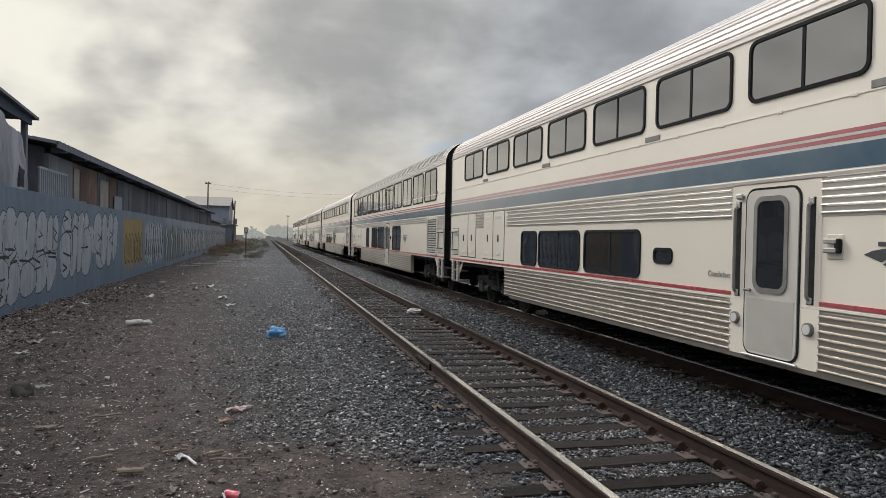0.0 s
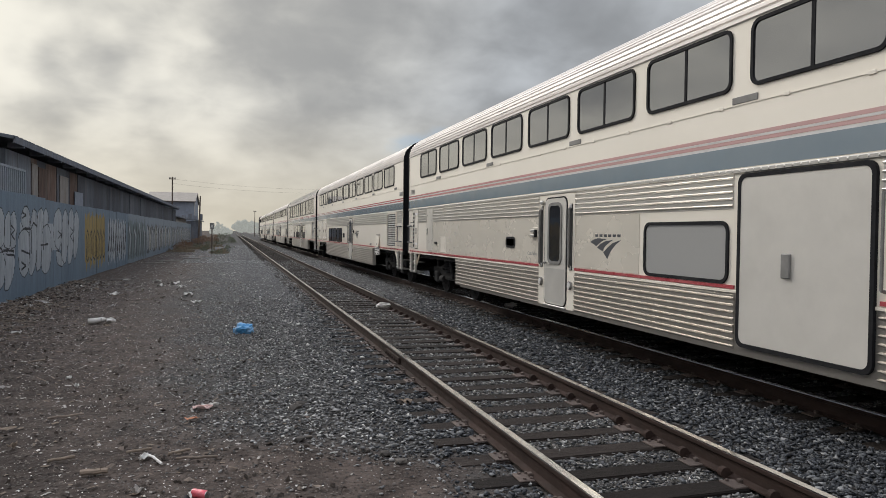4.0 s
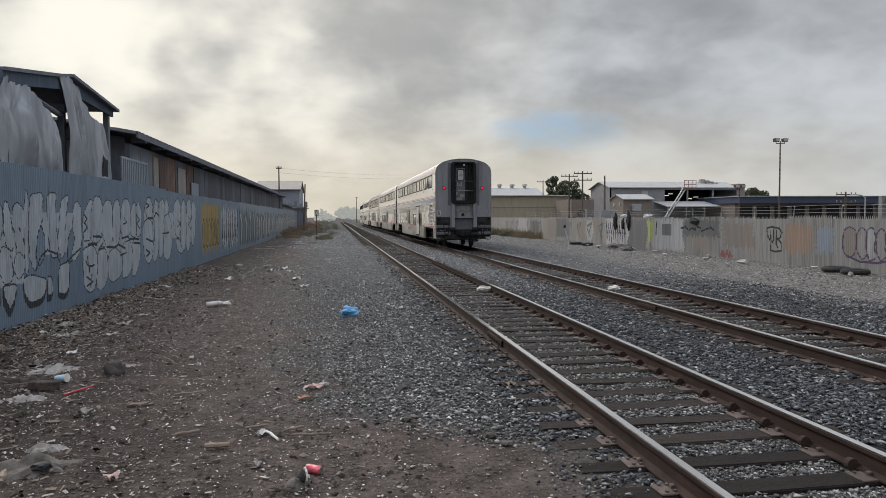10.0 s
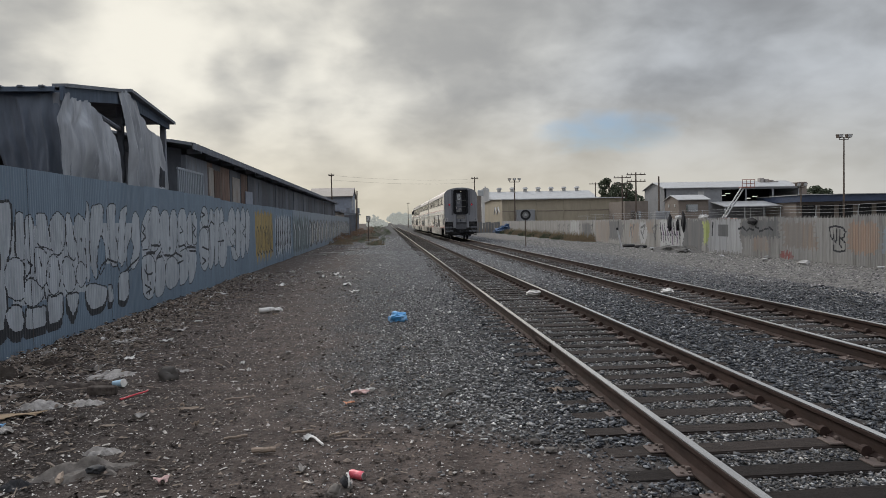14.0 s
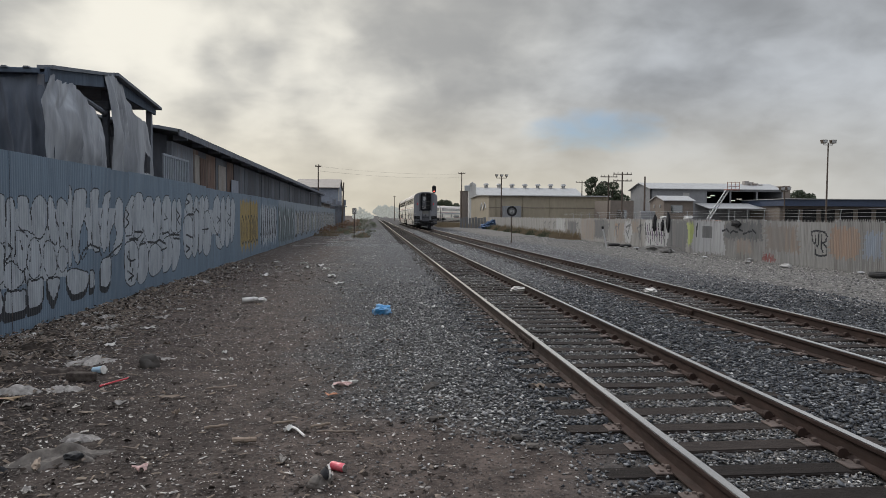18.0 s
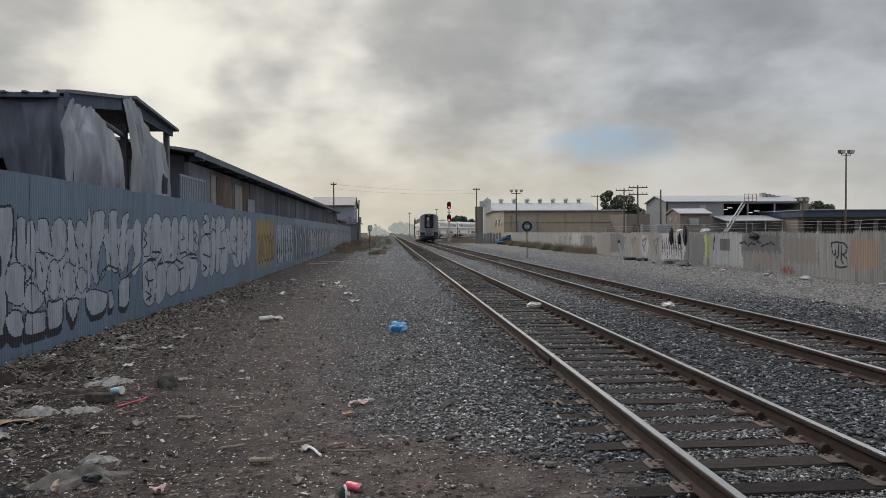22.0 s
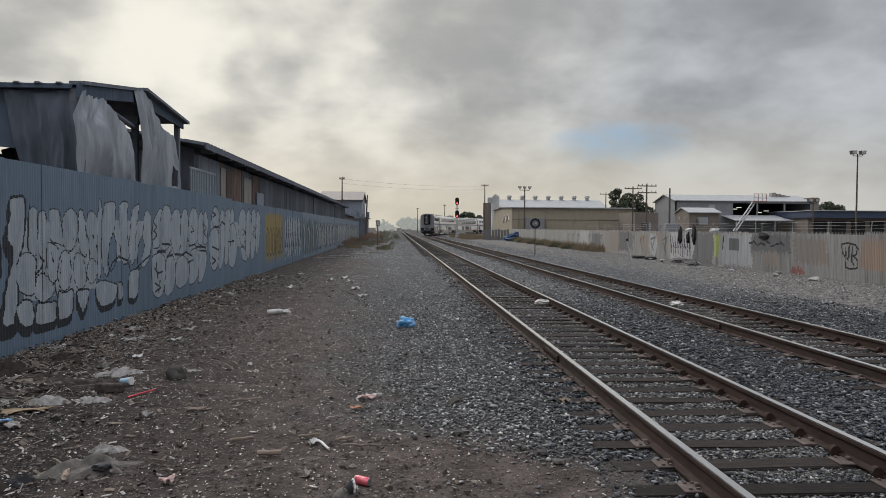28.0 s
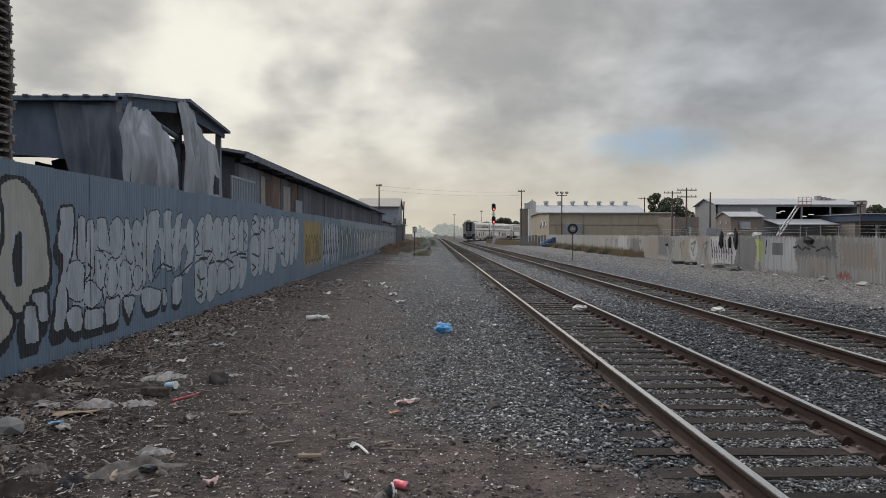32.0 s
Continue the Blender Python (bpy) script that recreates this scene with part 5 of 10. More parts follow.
        part("corner_post", Geo().bbox(s * 1.40, s * 1.5, -0.12, -0.02, 0.74, 1.08, 0.01), "under", bb)
        part("bracket", Geo().path([(s * 1.3, -0.1, 1.02), (s * 1.3, -0.14, 0.96), (s * 1.02, -0.14, 0.96), (s * 1.02, -0.1, 1.02)], 0.009), "steel_grey", bb)
        part("step", Geo().bbox(s * 0.76, s * 1.48, -0.30, -0.02, 0.72, 0.88, 0.02), "end_dark", bb)
        part("step_hanger", Geo().path([(s * 1.42, -0.26, 0.72), (s * 1.42, -0.28, 0.50), (s * 1.40, -0.28, 0.47), (s * 1.16, -0.28, 0.47), (s * 1.14, -0.28, 0.52)], 0.016), "under", bb, smooth=True)
        # one slack jumper cable, looping down from its socket
        pts = [(s * (0.98 + 0.13 * math.cos(q)) - 0.02 * math.sin(2 * q), -0.1 - 0.26 * abs(math.sin(q)) ** 0.6, 1.34 - 0.62 * abs(math.sin(q)) ** 0.8) for q in (math.pi * k / 7 for k in range(8))]
        part("jumper_cable", Geo().path(pts, 0.022, 8), "rubber", car, smooth=True)
        part("jumper_socket", Geo().bbox(s * 0.88, s * 1.10, -0.12, -0.02, 1.28, 1.42, 0.03), "rubber", car)
        part("jumper_socket", Geo().tube((s * 1.34, -0.02, 1.57), (s * 1.34, -0.1, 1.56), 0.1, 12), "rubber", car)
        pl = part("placard", Geo().box(s * 1.26, s * 1.45, -0.018, -0.012, 1.77, 2.02), "pale" if s < 0 else "steel_grey", car)
        part("placard_field", Geo().box(s * 1.275, s * 1.435, -0.022, -0.018, 1.785, 2.005), "steel_grey" if s < 0 else "end_grey", pl)
        for k in range(3):
            part("placard_mark", Geo().box(s * (1.31 + 0.02 * k), s * (1.37 + 0.02 * k), -0.026, -0.022, 1.81 + 0.06 * k, 1.85 + 0.06 * k), "ink", pl)
    part("threshold", Geo().bbox(-0.5, 0.5, -0.24, -0.012, 1.62, 1.67, 0.01), "end_grey", car)
    rp = part("riveted_panel", Geo().bbox(-0.4, 0.38, -0.04, -0.012, 1.95, 2.3, 0.01), "steel_grey", car)
    for k in range(10):
        u, v = (-0.35 + 0.135 * k, 1.98) if k < 6 else (0.34, 2.04 + 0.065 * (k - 6))
        part("rivet", Geo().tube((u, -0.04, v), (u, -0.05, v), 0.014, 8), "under", rp)
    part("apron", Geo().bbox(-0.5, 0.5, -0.05, -0.012, 1.0, 1.6, 0.02), "end_dark", car)
    part("valve", Geo().tube((-0.05, -0.012, 1.8), (-0.05, -0.06, 1.8), 0.085, 12), "rubber", car)
    part("valve", Geo().tube((0.28, -0.012, 1.8), (0.28, -0.06, 1.8), 0.06, 12), "steel_grey", car)
    g = Geo().bbox(-0.14, 0.16, -0.42, -0.05, 0.62, 0.94, 0.05).bbox(-0.24, -0.06, -0.62, -0.36, 0.60, 0.96, 0.07).bbox(0.08, 0.24, -0.56, -0.36, 0.62, 0.94, 0.06)
    part("coupler", g, "rubber", car, "heavy sooty knuckle coupler")
    part("coupler_pocket", Geo().bbox(-0.46, 0.46, -0.10, -0.012, 0.56, 1.0, 0.04), "rubber", car)
    part("air_tank", Geo().tube((0.42, -0.16, 0.72), (0.74, -0.16, 0.72), 0.13, 12), "rubber", car, smooth=True)
    for k in range(4):
        x0, w, drop = -0.2 + 0.2 * k, 0.42 + 0.06 * (k % 2), 0.30 + 0.05 * (k % 3)
        pts = [(x0 + w * q / 6, -0.16 - 0.3 * math.sin(math.pi * q / 6), 0.66 - drop * math.sin(math.pi * q / 6) ** 0.8) for q in range(7)]
        part("brake_hose", Geo().path(pts, 0.02, 8), "rubber", car, smooth=True)
    # dark box added to block the bright gap under the end
    part("draft_gear", Geo().bbox(-1.1, 1.1, 0.02, 0.9, 0.5, 1.08, 0.05), "under", car)
    part("pilot_beam", Geo().bbox(-1.2, 1.2, -0.1, 0.2, 0.48, 0.72, 0.03), "under", car)


def build_train():
    last = thing("passenger_car", "cream and silver bi-level coach with grey end and lit red markers", "train car", group="cars of the train")
    coach(last, "baggage")
    rear_end(last)
    lettering(last, "31028", 0.2, 0.48, 2.91, mat_name="emblem")
    lettering(last, "31028", 0.2, 24.12, 2.90, mat_name="emblem")
    lettering(last, "Coachclass", 0.10, 14.9, 1.33, mat_name="emblem")
    swoosh_mark(last, 12.2, 1.50)
    second = thing("passenger_car", "cream and silver bi-level coach with red and blue stripes", "train car", group="cars of the train")
    coach(second, "coach")
    lettering(second, "34508", 0.2, 0.42, 2.92, mat_name="emblem")
    lettering(second, "Coachclass", 0.10, 11.63, 1.33, mat_name="emblem")
    swoosh_mark(second, 9.0, 1.55)
    third = thing("lounge_car", "silver observation lounge car with tall windows wrapping into roof", "train car", group="cars of the train")
    lounge(third)
    cars = [last, second, third]
    plain = thing("passenger_car", "silver bi-level coach with red and blue stripes, further ahead", "train car", group="cars of the train")
    coach(plain, "coach")
    cars.append(plain)
    for k in range(3):
        cars.append(copy_thing(plain, pose(0, 100 + 30 * k, 0)))
    return cars
cars = build_train()

# ---- the fence beside the dirt path, with its paint ----
FENCE_X, FENCE_H, RIB = -5.5, 2.83, 0.0762
MAT.update({
    "rust_sheet": material("rusty_corrugated_sheet", (0.125, 0.078, 0.062), 0.85, 0.1, 0.35, 3, (0.20, 0.175, 0.155), 0.6, 1.2, 0.2, 40, (1, 1.5, 0.4), 0.25),
    # also colours the sheet that stands for shade under the barn roof
    "clad_blue": material("blue_grey_boards_and_roof_shade", (0.075, 0.098, 0.135), 0.85, 0, 0.2, 3, (0.055, 0.07, 0.095), 0.6, 1.0, 0.1, 30, (1, 3, 0.4), spec=0.3),
    "old_board": material("old_dark_boards", (0.15, 0.163, 0.19), 0.9, 0, 0.25, 4, (0.20, 0.178, 0.165), 0.5, 1.4, 0.25, 40, (1, 3, 0.4), 0.25, spec=0.2),
    # darker version of the old boards, for the far wall and near end
    "shade_board": material("darker_shed_boards", (0.105, 0.113, 0.132), 0.9, 0, 0.25, 4, (0.125, 0.105, 0.095), 0.5, 1.4, 0.25, 40, (1, 3, 0.4), 0.25, spec=0.2),
    "pale_board": material("pale_weathered_boards", (0.27, 0.25, 0.235), 0.85, 0, 0.2, 5, (0.16, 0.09, 0.06), 0.55, 1.8, 0.2, 40, (1, 3, 0.5)),
    "roof_dark": material("dark_shed_roof_sheet", (0.15, 0.165, 0.19), 0.75, 0.1, 0.2, 3, (0.10, 0.106, 0.118), 0.5, 0.8, 0.15, 30),
    "tarp_dark": material("tarpaulin_with_painted_shade", (0.085, 0.10, 0.128), 0.85, 0, 0.2, 2.2, (0.055, 0.066, 0.088), 0.8, 0.8, 0.35, 7, (2.6, 2.6, 0.35), stain_lo=0.40),
    "tarp": material("torn_grey_tarpaulin", (0.36, 0.375, 0.40), 0.8, 0, 0.15, 2.2, (0.19, 0.203, 0.225), 0.75, 0.8, 0.35, 7, (1, 2.6, 0.35), stain_lo=0.40),
    "blue_grille": material("pale_blue_steel_bars", (0.24, 0.27, 0.31), 0.6, 0.1, 0.12, 5, None, 0, 1, 0.05, 30),
    "pallet_wood": material("weathered_pallet_wood", (0.19, 0.172, 0.16), 0.9, 0, 0.3, 6, (0.10, 0.09, 0.085), 0.5, 2, 0.3, 40, (3, 3, 1), 0.3, spec=0.2),
    "shed_wall": material("grey_blue_shed_cladding", (0.21, 0.235, 0.285), 0.7, 0.05, 0.12, 3, (0.15, 0.165, 0.195), 0.4, 0.8, 0.08, 30),
    "pale_roof": material("pale_sheet_roof", (0.34, 0.34, 0.335), 0.6, 0.1, 0.1, 3, (0.22, 0.21, 0.2), 0.4, 0.8, 0.06, 30),
    "wood_pole": material("weathered_pole_wood", (0.085, 0.065, 0.052), 0.9, 0, 0.3, 8, None, 0, 1, 0.2, 40, (1, 1, 0.1)),
    "leaf": material("green_foliage", (0.055, 0.070, 0.040), 0.8, 0, 0.35, 2, (0.07, 0.075, 0.04), 0.5, 0.7, 0, 10),
    "dry_leaf": material("dry_tan_weeds", (0.20, 0.155, 0.10), 0.9, 0, 0.3, 3, (0.12, 0.11, 0.065), 0.5, 1.0, 0, 10),
    "rust_leaf": material("rusty_brown_brush", (0.19, 0.115, 0.07), 0.9, 0, 0.3, 3, (0.12, 0.09, 0.055), 0.5, 1.0, 0, 10),
    "sage_leaf": material("grey_green_weeds", (0.115, 0.13, 0.085), 0.9, 0, 0.3, 3, (0.15, 0.13, 0.08), 0.5, 1.0, 0, 10),
    "rust_roof": material("brownish_sheet_roof", (0.24, 0.215, 0.19), 0.7, 0.05, 0.12, 3, (0.17, 0.15, 0.135), 0.4, 0.8, 0.06, 30),
    # glow added so the far foliage pales as if through haze
    "haze_leaf": material("far_foliage_with_haze_glow", (0.16, 0.17, 0.16), 0.9, 0, 0.2, 0.4, None, 0, 1, 0, 10, emit=(0.42, 0.43, 0.40, 0.62)),
})


def near_stroke(y, z, s):
    """Distance from (y, z) to the segment s = (y0, z0, y1, z1)."""
    y0, z0, y1, z1 = s
    dy, dz = y1 - y0, z1 - z0
    k = np.clip(((y - y0) * dy + (z - z0) * dz) / (dy * dy + dz * dz + 1e-9), 0, 1)
    return np.hypot(y - y0 - k * dy, z - z0 - k * dz)


def bubble(out, y, z, strokes, r, fill, line=0.045, shade=(0.0, 0.0)):
    """One fat letter: dark edge (with an offset shadow), then the fill."""
    if shade != (0.0, 0.0):
        d = np.min([near_stroke(y + shade[0], z + shade[1], s) for s in strokes], 0)
        out[d < r + line] = 2
    d = np.min([near_stroke(y, z, s) for s in strokes], 0)
    out[d < r + line] = 2
    out[d < r] = fill


def scrawl(out, y, z, strokes, r, m=2):
    d = np.min([near_stroke(y, z, s) for s in strokes], 0)
    out[d < r] = m


def letter(out, y, z, fill, line, shade, pts, edge=2):
    """One painted letter from its rough outline: corners rounded off, a dark edge round it and, with shade, a block shadow."""
    reach = line + max(map(abs, shade)) + 0.05
    ys, zs = [p[0] for p in pts], [p[1] for p in pts]
    near = np.nonzero((y > min(ys) - reach) & (y < max(ys) + reach) & (z > min(zs) - reach) & (z < max(zs) + reach))[0]
    if not len(near):
        return
    a = np.array(pts)
    for _ in range(2):
        b = np.roll(a, -1, 0)
        a = np.stack([0.84 * a + 0.16 * b, 0.16 * a + 0.84 * b], 1).reshape(-1, 2)
    b = np.roll(a, -1, 0)

    def signed(py, pz):
        d, inside = np.full(py.shape, 9.0), np.zeros(py.shape, bool)
        for (y0, z0), (y1, z1) in zip(a, b):
            d = np.minimum(d, near_stroke(py, pz, (y0, z0, y1, z1)))
            if z0 != z1:
                inside ^= ((z0 > pz) != (z1 > pz)) & (py < (y1 - y0) * (pz - z0) / (z1 - z0) + y0)
        return np.where(inside, -d, d)
    py, pz = y[near], z[near]
    res = out[near]
    if shade != (0.0, 0.0):
        for f in (0.33, 0.66, 1.0):
            res[signed(py + shade[0] * f, pz + shade[1] * f) < line] = edge
    d = signed(py, pz)
    if line:
        res[d < line] = edge
        res[d < 0] = fill
    else:
        res[d < 0] = fill
    out[near] = res


def chain(*pts):
    """Strokes joining the points one after another."""
    return [(*p, *q) for p, q in zip(pts, pts[1:])]


def left_paint(y, z):
    """Which paint covers the fence: 0 bare, 1 silver, 2 black, 3 cream, 4 ochre, 5 teal."""
    out = np.zeros(y.shape, int)
    wob = 0.008 * np.sin(y * 9.1 + z * 5.0) + 0.006 * np.sin(y * 23 - z * 17)
    y, z = y + wob, z + 0.5 * wob
    # silver laid down under the crowded letters
    for a, b, lo, hi in ((10.95, 13.5, 0.75, 1.95), (13.75, 16.1, 1.2, 2.0), (16.6, 21.1, 0.95, 1.95), (21.6, 24.3, 1.05, 2.05), (24.7, 28.6, 1.2, 2.05)):
        out[(y > a) & (y < b) & (z > lo) & (z < hi)] = 1
    # large cream letters, crowded silver letters, thin open ones, then round bubble letters
    letter(out, y, z, 3, 0.09, (0.1, 0.13), [(8.06, 2.42), (8.46, 2.59), (8.78, 2.59), (9.01, 2.48), (9.14, 2.26), (9.19, 1.97), (9.13, 1.68), (8.99, 1.48), (8.84, 1.37), (8.60, 1.42), (8.00, 1.52)])
    letter(out, y, z, 3, 0.09, (0.1, 0.13), [(7.99, 1.33), (8.49, 1.41), (8.84, 1.35), (9.10, 1.17), (9.33, 0.92), (9.41, 0.73), (9.31, 0.59), (9.06, 0.48), (8.76, 0.44), (8.33, 0.49), (7.95, 0.64)])
    letter(out, y, z, 3, 0.09, (0.0, 0.0), [(9.18, 2.52), (9.35, 2.59), (9.54, 2.61), (9.77, 2.54), (9.99, 2.38), (10.15, 2.12), (10.25, 1.80), (10.29, 1.47), (10.27, 1.17), (10.02, 1.14), (9.84, 1.09), (9.75, 0.95), (9.61, 0.85), (9.49, 0.84), (9.36, 0.96), (9.16, 1.16), (8.89, 1.35), (9.02, 1.46), (9.18, 1.67), (9.25, 1.97), (9.21, 2.32)])
    letter(out, y, z, 1, 0, (0.0, 0.0), [(9.41, 1.91), (9.55, 1.97), (9.69, 1.91), (9.70, 1.58), (9.65, 1.23), (9.52, 1.14), (9.40, 1.20), (9.37, 1.52)])
    letter(out, y, z, 2, 0, (0.0, 0.0), [(9.46, 1.86), (9.57, 1.93), (9.65, 1.88), (9.64, 1.58), (9.60, 1.20), (9.49, 1.18), (9.42, 1.28), (9.40, 1.59)])
    letter(out, y, z, 1, 0.06, (0.1, 0.16), [(9.87, 1.08), (10.21, 1.08), (10.28, 0.65), (10.03, 0.66), (9.99, 0.89), (9.88, 0.93)])
    letter(out, y, z, 1, 0.06, (0.1, 0.16), [(9.67, 0.91), (9.95, 0.89), (9.97, 0.61), (10.02, 0.39), (9.69, 0.39), (9.65, 0.66)])
    letter(out, y, z, 1, 0.045, (0.09, 0.15), [(10.64, 2.28), (11.02, 2.30), (11.01, 1.92), (10.95, 1.61), (10.86, 1.49), (10.79, 1.27), (10.80, 0.97), (10.81, 0.58), (10.77, 0.46), (10.39, 0.47), (10.44, 0.76), (10.51, 1.04), (10.66, 1.30), (10.72, 1.52), (10.55, 1.69), (10.55, 1.89), (10.66, 2.05), (10.62, 2.18)])
    letter(out, y, z, 1, 0.03, (0.05, 0.13), [(10.75, 0.69), (10.99, 0.79), (11.20, 0.72), (11.26, 0.50), (11.20, 0.38), (11.00, 0.39), (10.85, 0.47)])
    letter(out, y, z, 1, 0.03, (0.05, 0.13), [(11.33, 0.70), (11.61, 0.67), (11.98, 0.65), (11.97, 0.36), (11.55, 0.36), (11.32, 0.36)])
    letter(out, y, z, 1, 0.03, (0.05, 0.13), [(12.03, 0.84), (12.24, 0.76), (12.56, 0.82), (12.54, 0.42), (12.31, 0.35), (12.01, 0.36)])
    letter(out, y, z, 1, 0.03, (0.05, 0.13), [(12.68, 0.75), (12.94, 0.76), (13.20, 0.74), (13.13, 0.54), (12.95, 0.37), (12.83, 0.48)])
    letter(out, y, z, 1, 0.0202, (0.0, 0.0), [(11.13, 2.12), (11.27, 2.18), (11.38, 2.12), (11.39, 1.78), (11.40, 1.47), (11.29, 1.43), (11.13, 1.47), (11.11, 1.79)])
    letter(out, y, z, 1, 0.0202, (0.0, 0.0), [(11.43, 2.08), (11.56, 2.13), (11.65, 2.04), (11.68, 1.69), (11.67, 1.34), (11.58, 1.15), (11.40, 1.12), (11.35, 1.35), (11.41, 1.78)])
    letter(out, y, z, 1, 0.0202, (0.0, 0.0), [(11.74, 2.14), (12.09, 2.16), (12.11, 1.95), (12.25, 1.77), (12.22, 1.56), (12.02, 1.61), (11.78, 1.65), (11.76, 1.96)])
    letter(out, y, z, 1, 0.0202, (0.0, 0.0), [(12.19, 1.94), (12.30, 2.11), (12.51, 2.19), (12.72, 2.10), (12.78, 1.85), (12.67, 1.57), (12.49, 1.46), (12.25, 1.52), (12.19, 1.77)])
    letter(out, y, z, 1, 0.0202, (0.0, 0.0), [(12.80, 2.09), (12.90, 2.20), (13.02, 2.05), (13.10, 1.75), (13.14, 1.45), (13.07, 1.33), (12.87, 1.42), (12.78, 1.66)])
    letter(out, y, z, 1, 0.0202, (0.0, 0.0), [(13.14, 2.09), (13.35, 2.17), (13.58, 2.05), (13.68, 1.74), (13.72, 1.40), (13.64, 1.11), (13.47, 0.92), (13.30, 0.84), (13.20, 1.04), (13.26, 1.44), (13.15, 1.75)])
    letter(out, y, z, 1, 0.0202, (0.0, 0.0), [(11.31, 1.08), (11.53, 1.15), (11.64, 1.07), (11.95, 1.00), (11.86, 0.78), (11.57, 0.70), (11.37, 0.75), (11.29, 0.88)])
    letter(out, y, z, 1, 0.0202, (0.0, 0.0), [(11.69, 1.63), (11.93, 1.58), (12.05, 1.48), (12.04, 1.13), (11.91, 0.95), (11.70, 1.05), (11.64, 1.41)])
    letter(out, y, z, 1, 0.0202, (0.0, 0.0), [(10.77, 1.29), (10.84, 1.42), (11.00, 1.48), (11.21, 1.47), (11.34, 1.36), (11.33, 1.10), (11.29, 0.88), (11.21, 0.83), (11.00, 0.86), (10.83, 0.96), (10.77, 1.14)])
    letter(out, y, z, 1, 0.0202, (0.0, 0.0), [(12.05, 1.28), (12.14, 1.43), (12.31, 1.49), (12.46, 1.38), (12.50, 1.10), (12.42, 0.86), (12.25, 0.81), (12.10, 0.89), (12.02, 1.09)])
    letter(out, y, z, 1, 0.0202, (0.0, 0.0), [(12.57, 1.24), (12.70, 1.42), (12.91, 1.39), (13.03, 1.20), (13.10, 0.95), (13.00, 0.82), (12.79, 0.79), (12.63, 0.93)])
    letter(out, y, z, 1, 0.0202, (0.0, 0.0), [(13.17, 1.23), (13.34, 1.32), (13.50, 1.21), (13.50, 0.92), (13.30, 0.83), (13.14, 0.95)])
    letter(out, y, z, 1, 0.025, (0.04, 0.1), [(13.52, 0.85), (13.85, 0.86), (14.51, 0.74), (14.46, 0.50), (14.23, 0.39), (13.75, 0.39), (13.52, 0.58)])
    letter(out, y, z, 1, 0.025, (0.04, 0.1), [(14.57, 0.77), (14.77, 0.75), (14.77, 0.42), (14.54, 0.43)])
    letter(out, y, z, 1, 0.025, (0.04, 0.1), [(15.13, 0.94), (15.71, 1.00), (15.66, 0.50), (15.45, 0.36), (15.10, 0.42)])
    letter(out, y, z, 1, 0.0202, (0.0, 0.0), [(13.66, 2.40), (13.78, 2.35), (13.78, 1.53), (13.70, 0.92), (13.57, 0.91), (13.57, 1.64)])
    letter(out, y, z, 1, 0.0202, (0.0, 0.0), [(13.86, 2.32), (14.45, 2.37), (14.43, 1.94), (14.26, 1.62), (14.06, 1.19), (14.01, 0.91), (13.84, 1.08), (13.77, 1.42)])
    letter(out, y, z, 0, 0.028, (0.0, 0.0), [(14.12, 1.49), (14.34, 1.78), (14.50, 1.50), (14.44, 1.17), (14.21, 1.01), (14.09, 1.19)])
    letter(out, y, z, 1, 0.0202, (0.0, 0.0), [(14.61, 2.26), (14.79, 2.38), (15.09, 2.38), (15.01, 1.94), (15.11, 1.36), (15.02, 1.11), (14.76, 1.15), (14.66, 1.61)])
    letter(out, y, z, 1, 0.0202, (0.0, 0.0), [(15.36, 2.27), (15.75, 2.37), (15.62, 2.06), (15.48, 1.58), (15.50, 1.23), (15.30, 1.07), (15.11, 1.34), (15.23, 1.92)])
    letter(out, y, z, 0, 0.028, (0.0, 0.0), [(15.66, 1.46), (15.95, 1.69), (16.10, 1.44), (15.99, 1.08), (15.71, 0.97), (15.60, 1.16)])
    letter(out, y, z, 1, 0.0202, (0.0, 0.0), [(16.07, 2.17), (16.26, 2.26), (16.49, 2.11), (16.51, 1.56), (16.36, 1.16), (15.98, 0.98), (15.79, 1.09), (16.10, 1.44), (15.95, 1.69)])
    letter(out, y, z, 1, 0.0252, (0.0, 0.0), [(16.83, 2.14), (17.08, 2.31), (17.27, 2.24), (17.13, 1.67), (17.02, 1.40), (16.60, 1.40), (16.59, 1.94)])
    letter(out, y, z, 1, 0.0252, (0.0, 0.0), [(17.06, 1.41), (17.14, 2.13), (17.41, 2.39), (17.74, 2.38), (17.93, 2.14), (17.82, 1.52), (17.63, 1.36), (17.29, 1.32)])
    letter(out, y, z, 1, 0.0252, (0.0, 0.0), [(17.89, 2.12), (18.17, 2.31), (18.49, 2.31), (18.65, 2.13), (18.63, 1.50), (18.50, 1.17), (18.13, 1.20), (17.86, 1.52)])
    letter(out, y, z, 1, 0.0252, (0.0, 0.0), [(18.70, 2.13), (18.92, 2.33), (19.16, 2.34), (19.33, 2.07), (19.26, 1.48), (19.03, 1.21), (18.73, 1.16), (18.63, 1.50)])
    letter(out, y, z, 1, 0.0252, (0.0, 0.0), [(19.39, 2.15), (19.68, 2.38), (20.05, 2.37), (20.24, 2.14), (20.22, 1.53), (19.93, 1.40), (19.45, 1.38), (19.28, 1.63)])
    letter(out, y, z, 1, 0.0252, (0.0, 0.0), [(20.30, 2.14), (20.61, 2.33), (20.76, 2.14), (20.72, 1.36), (20.21, 1.41)])
    letter(out, y, z, 1, 0.0252, (0.0, 0.0), [(20.82, 2.22), (21.08, 2.36), (21.29, 2.08), (21.21, 1.42), (20.78, 1.36)])
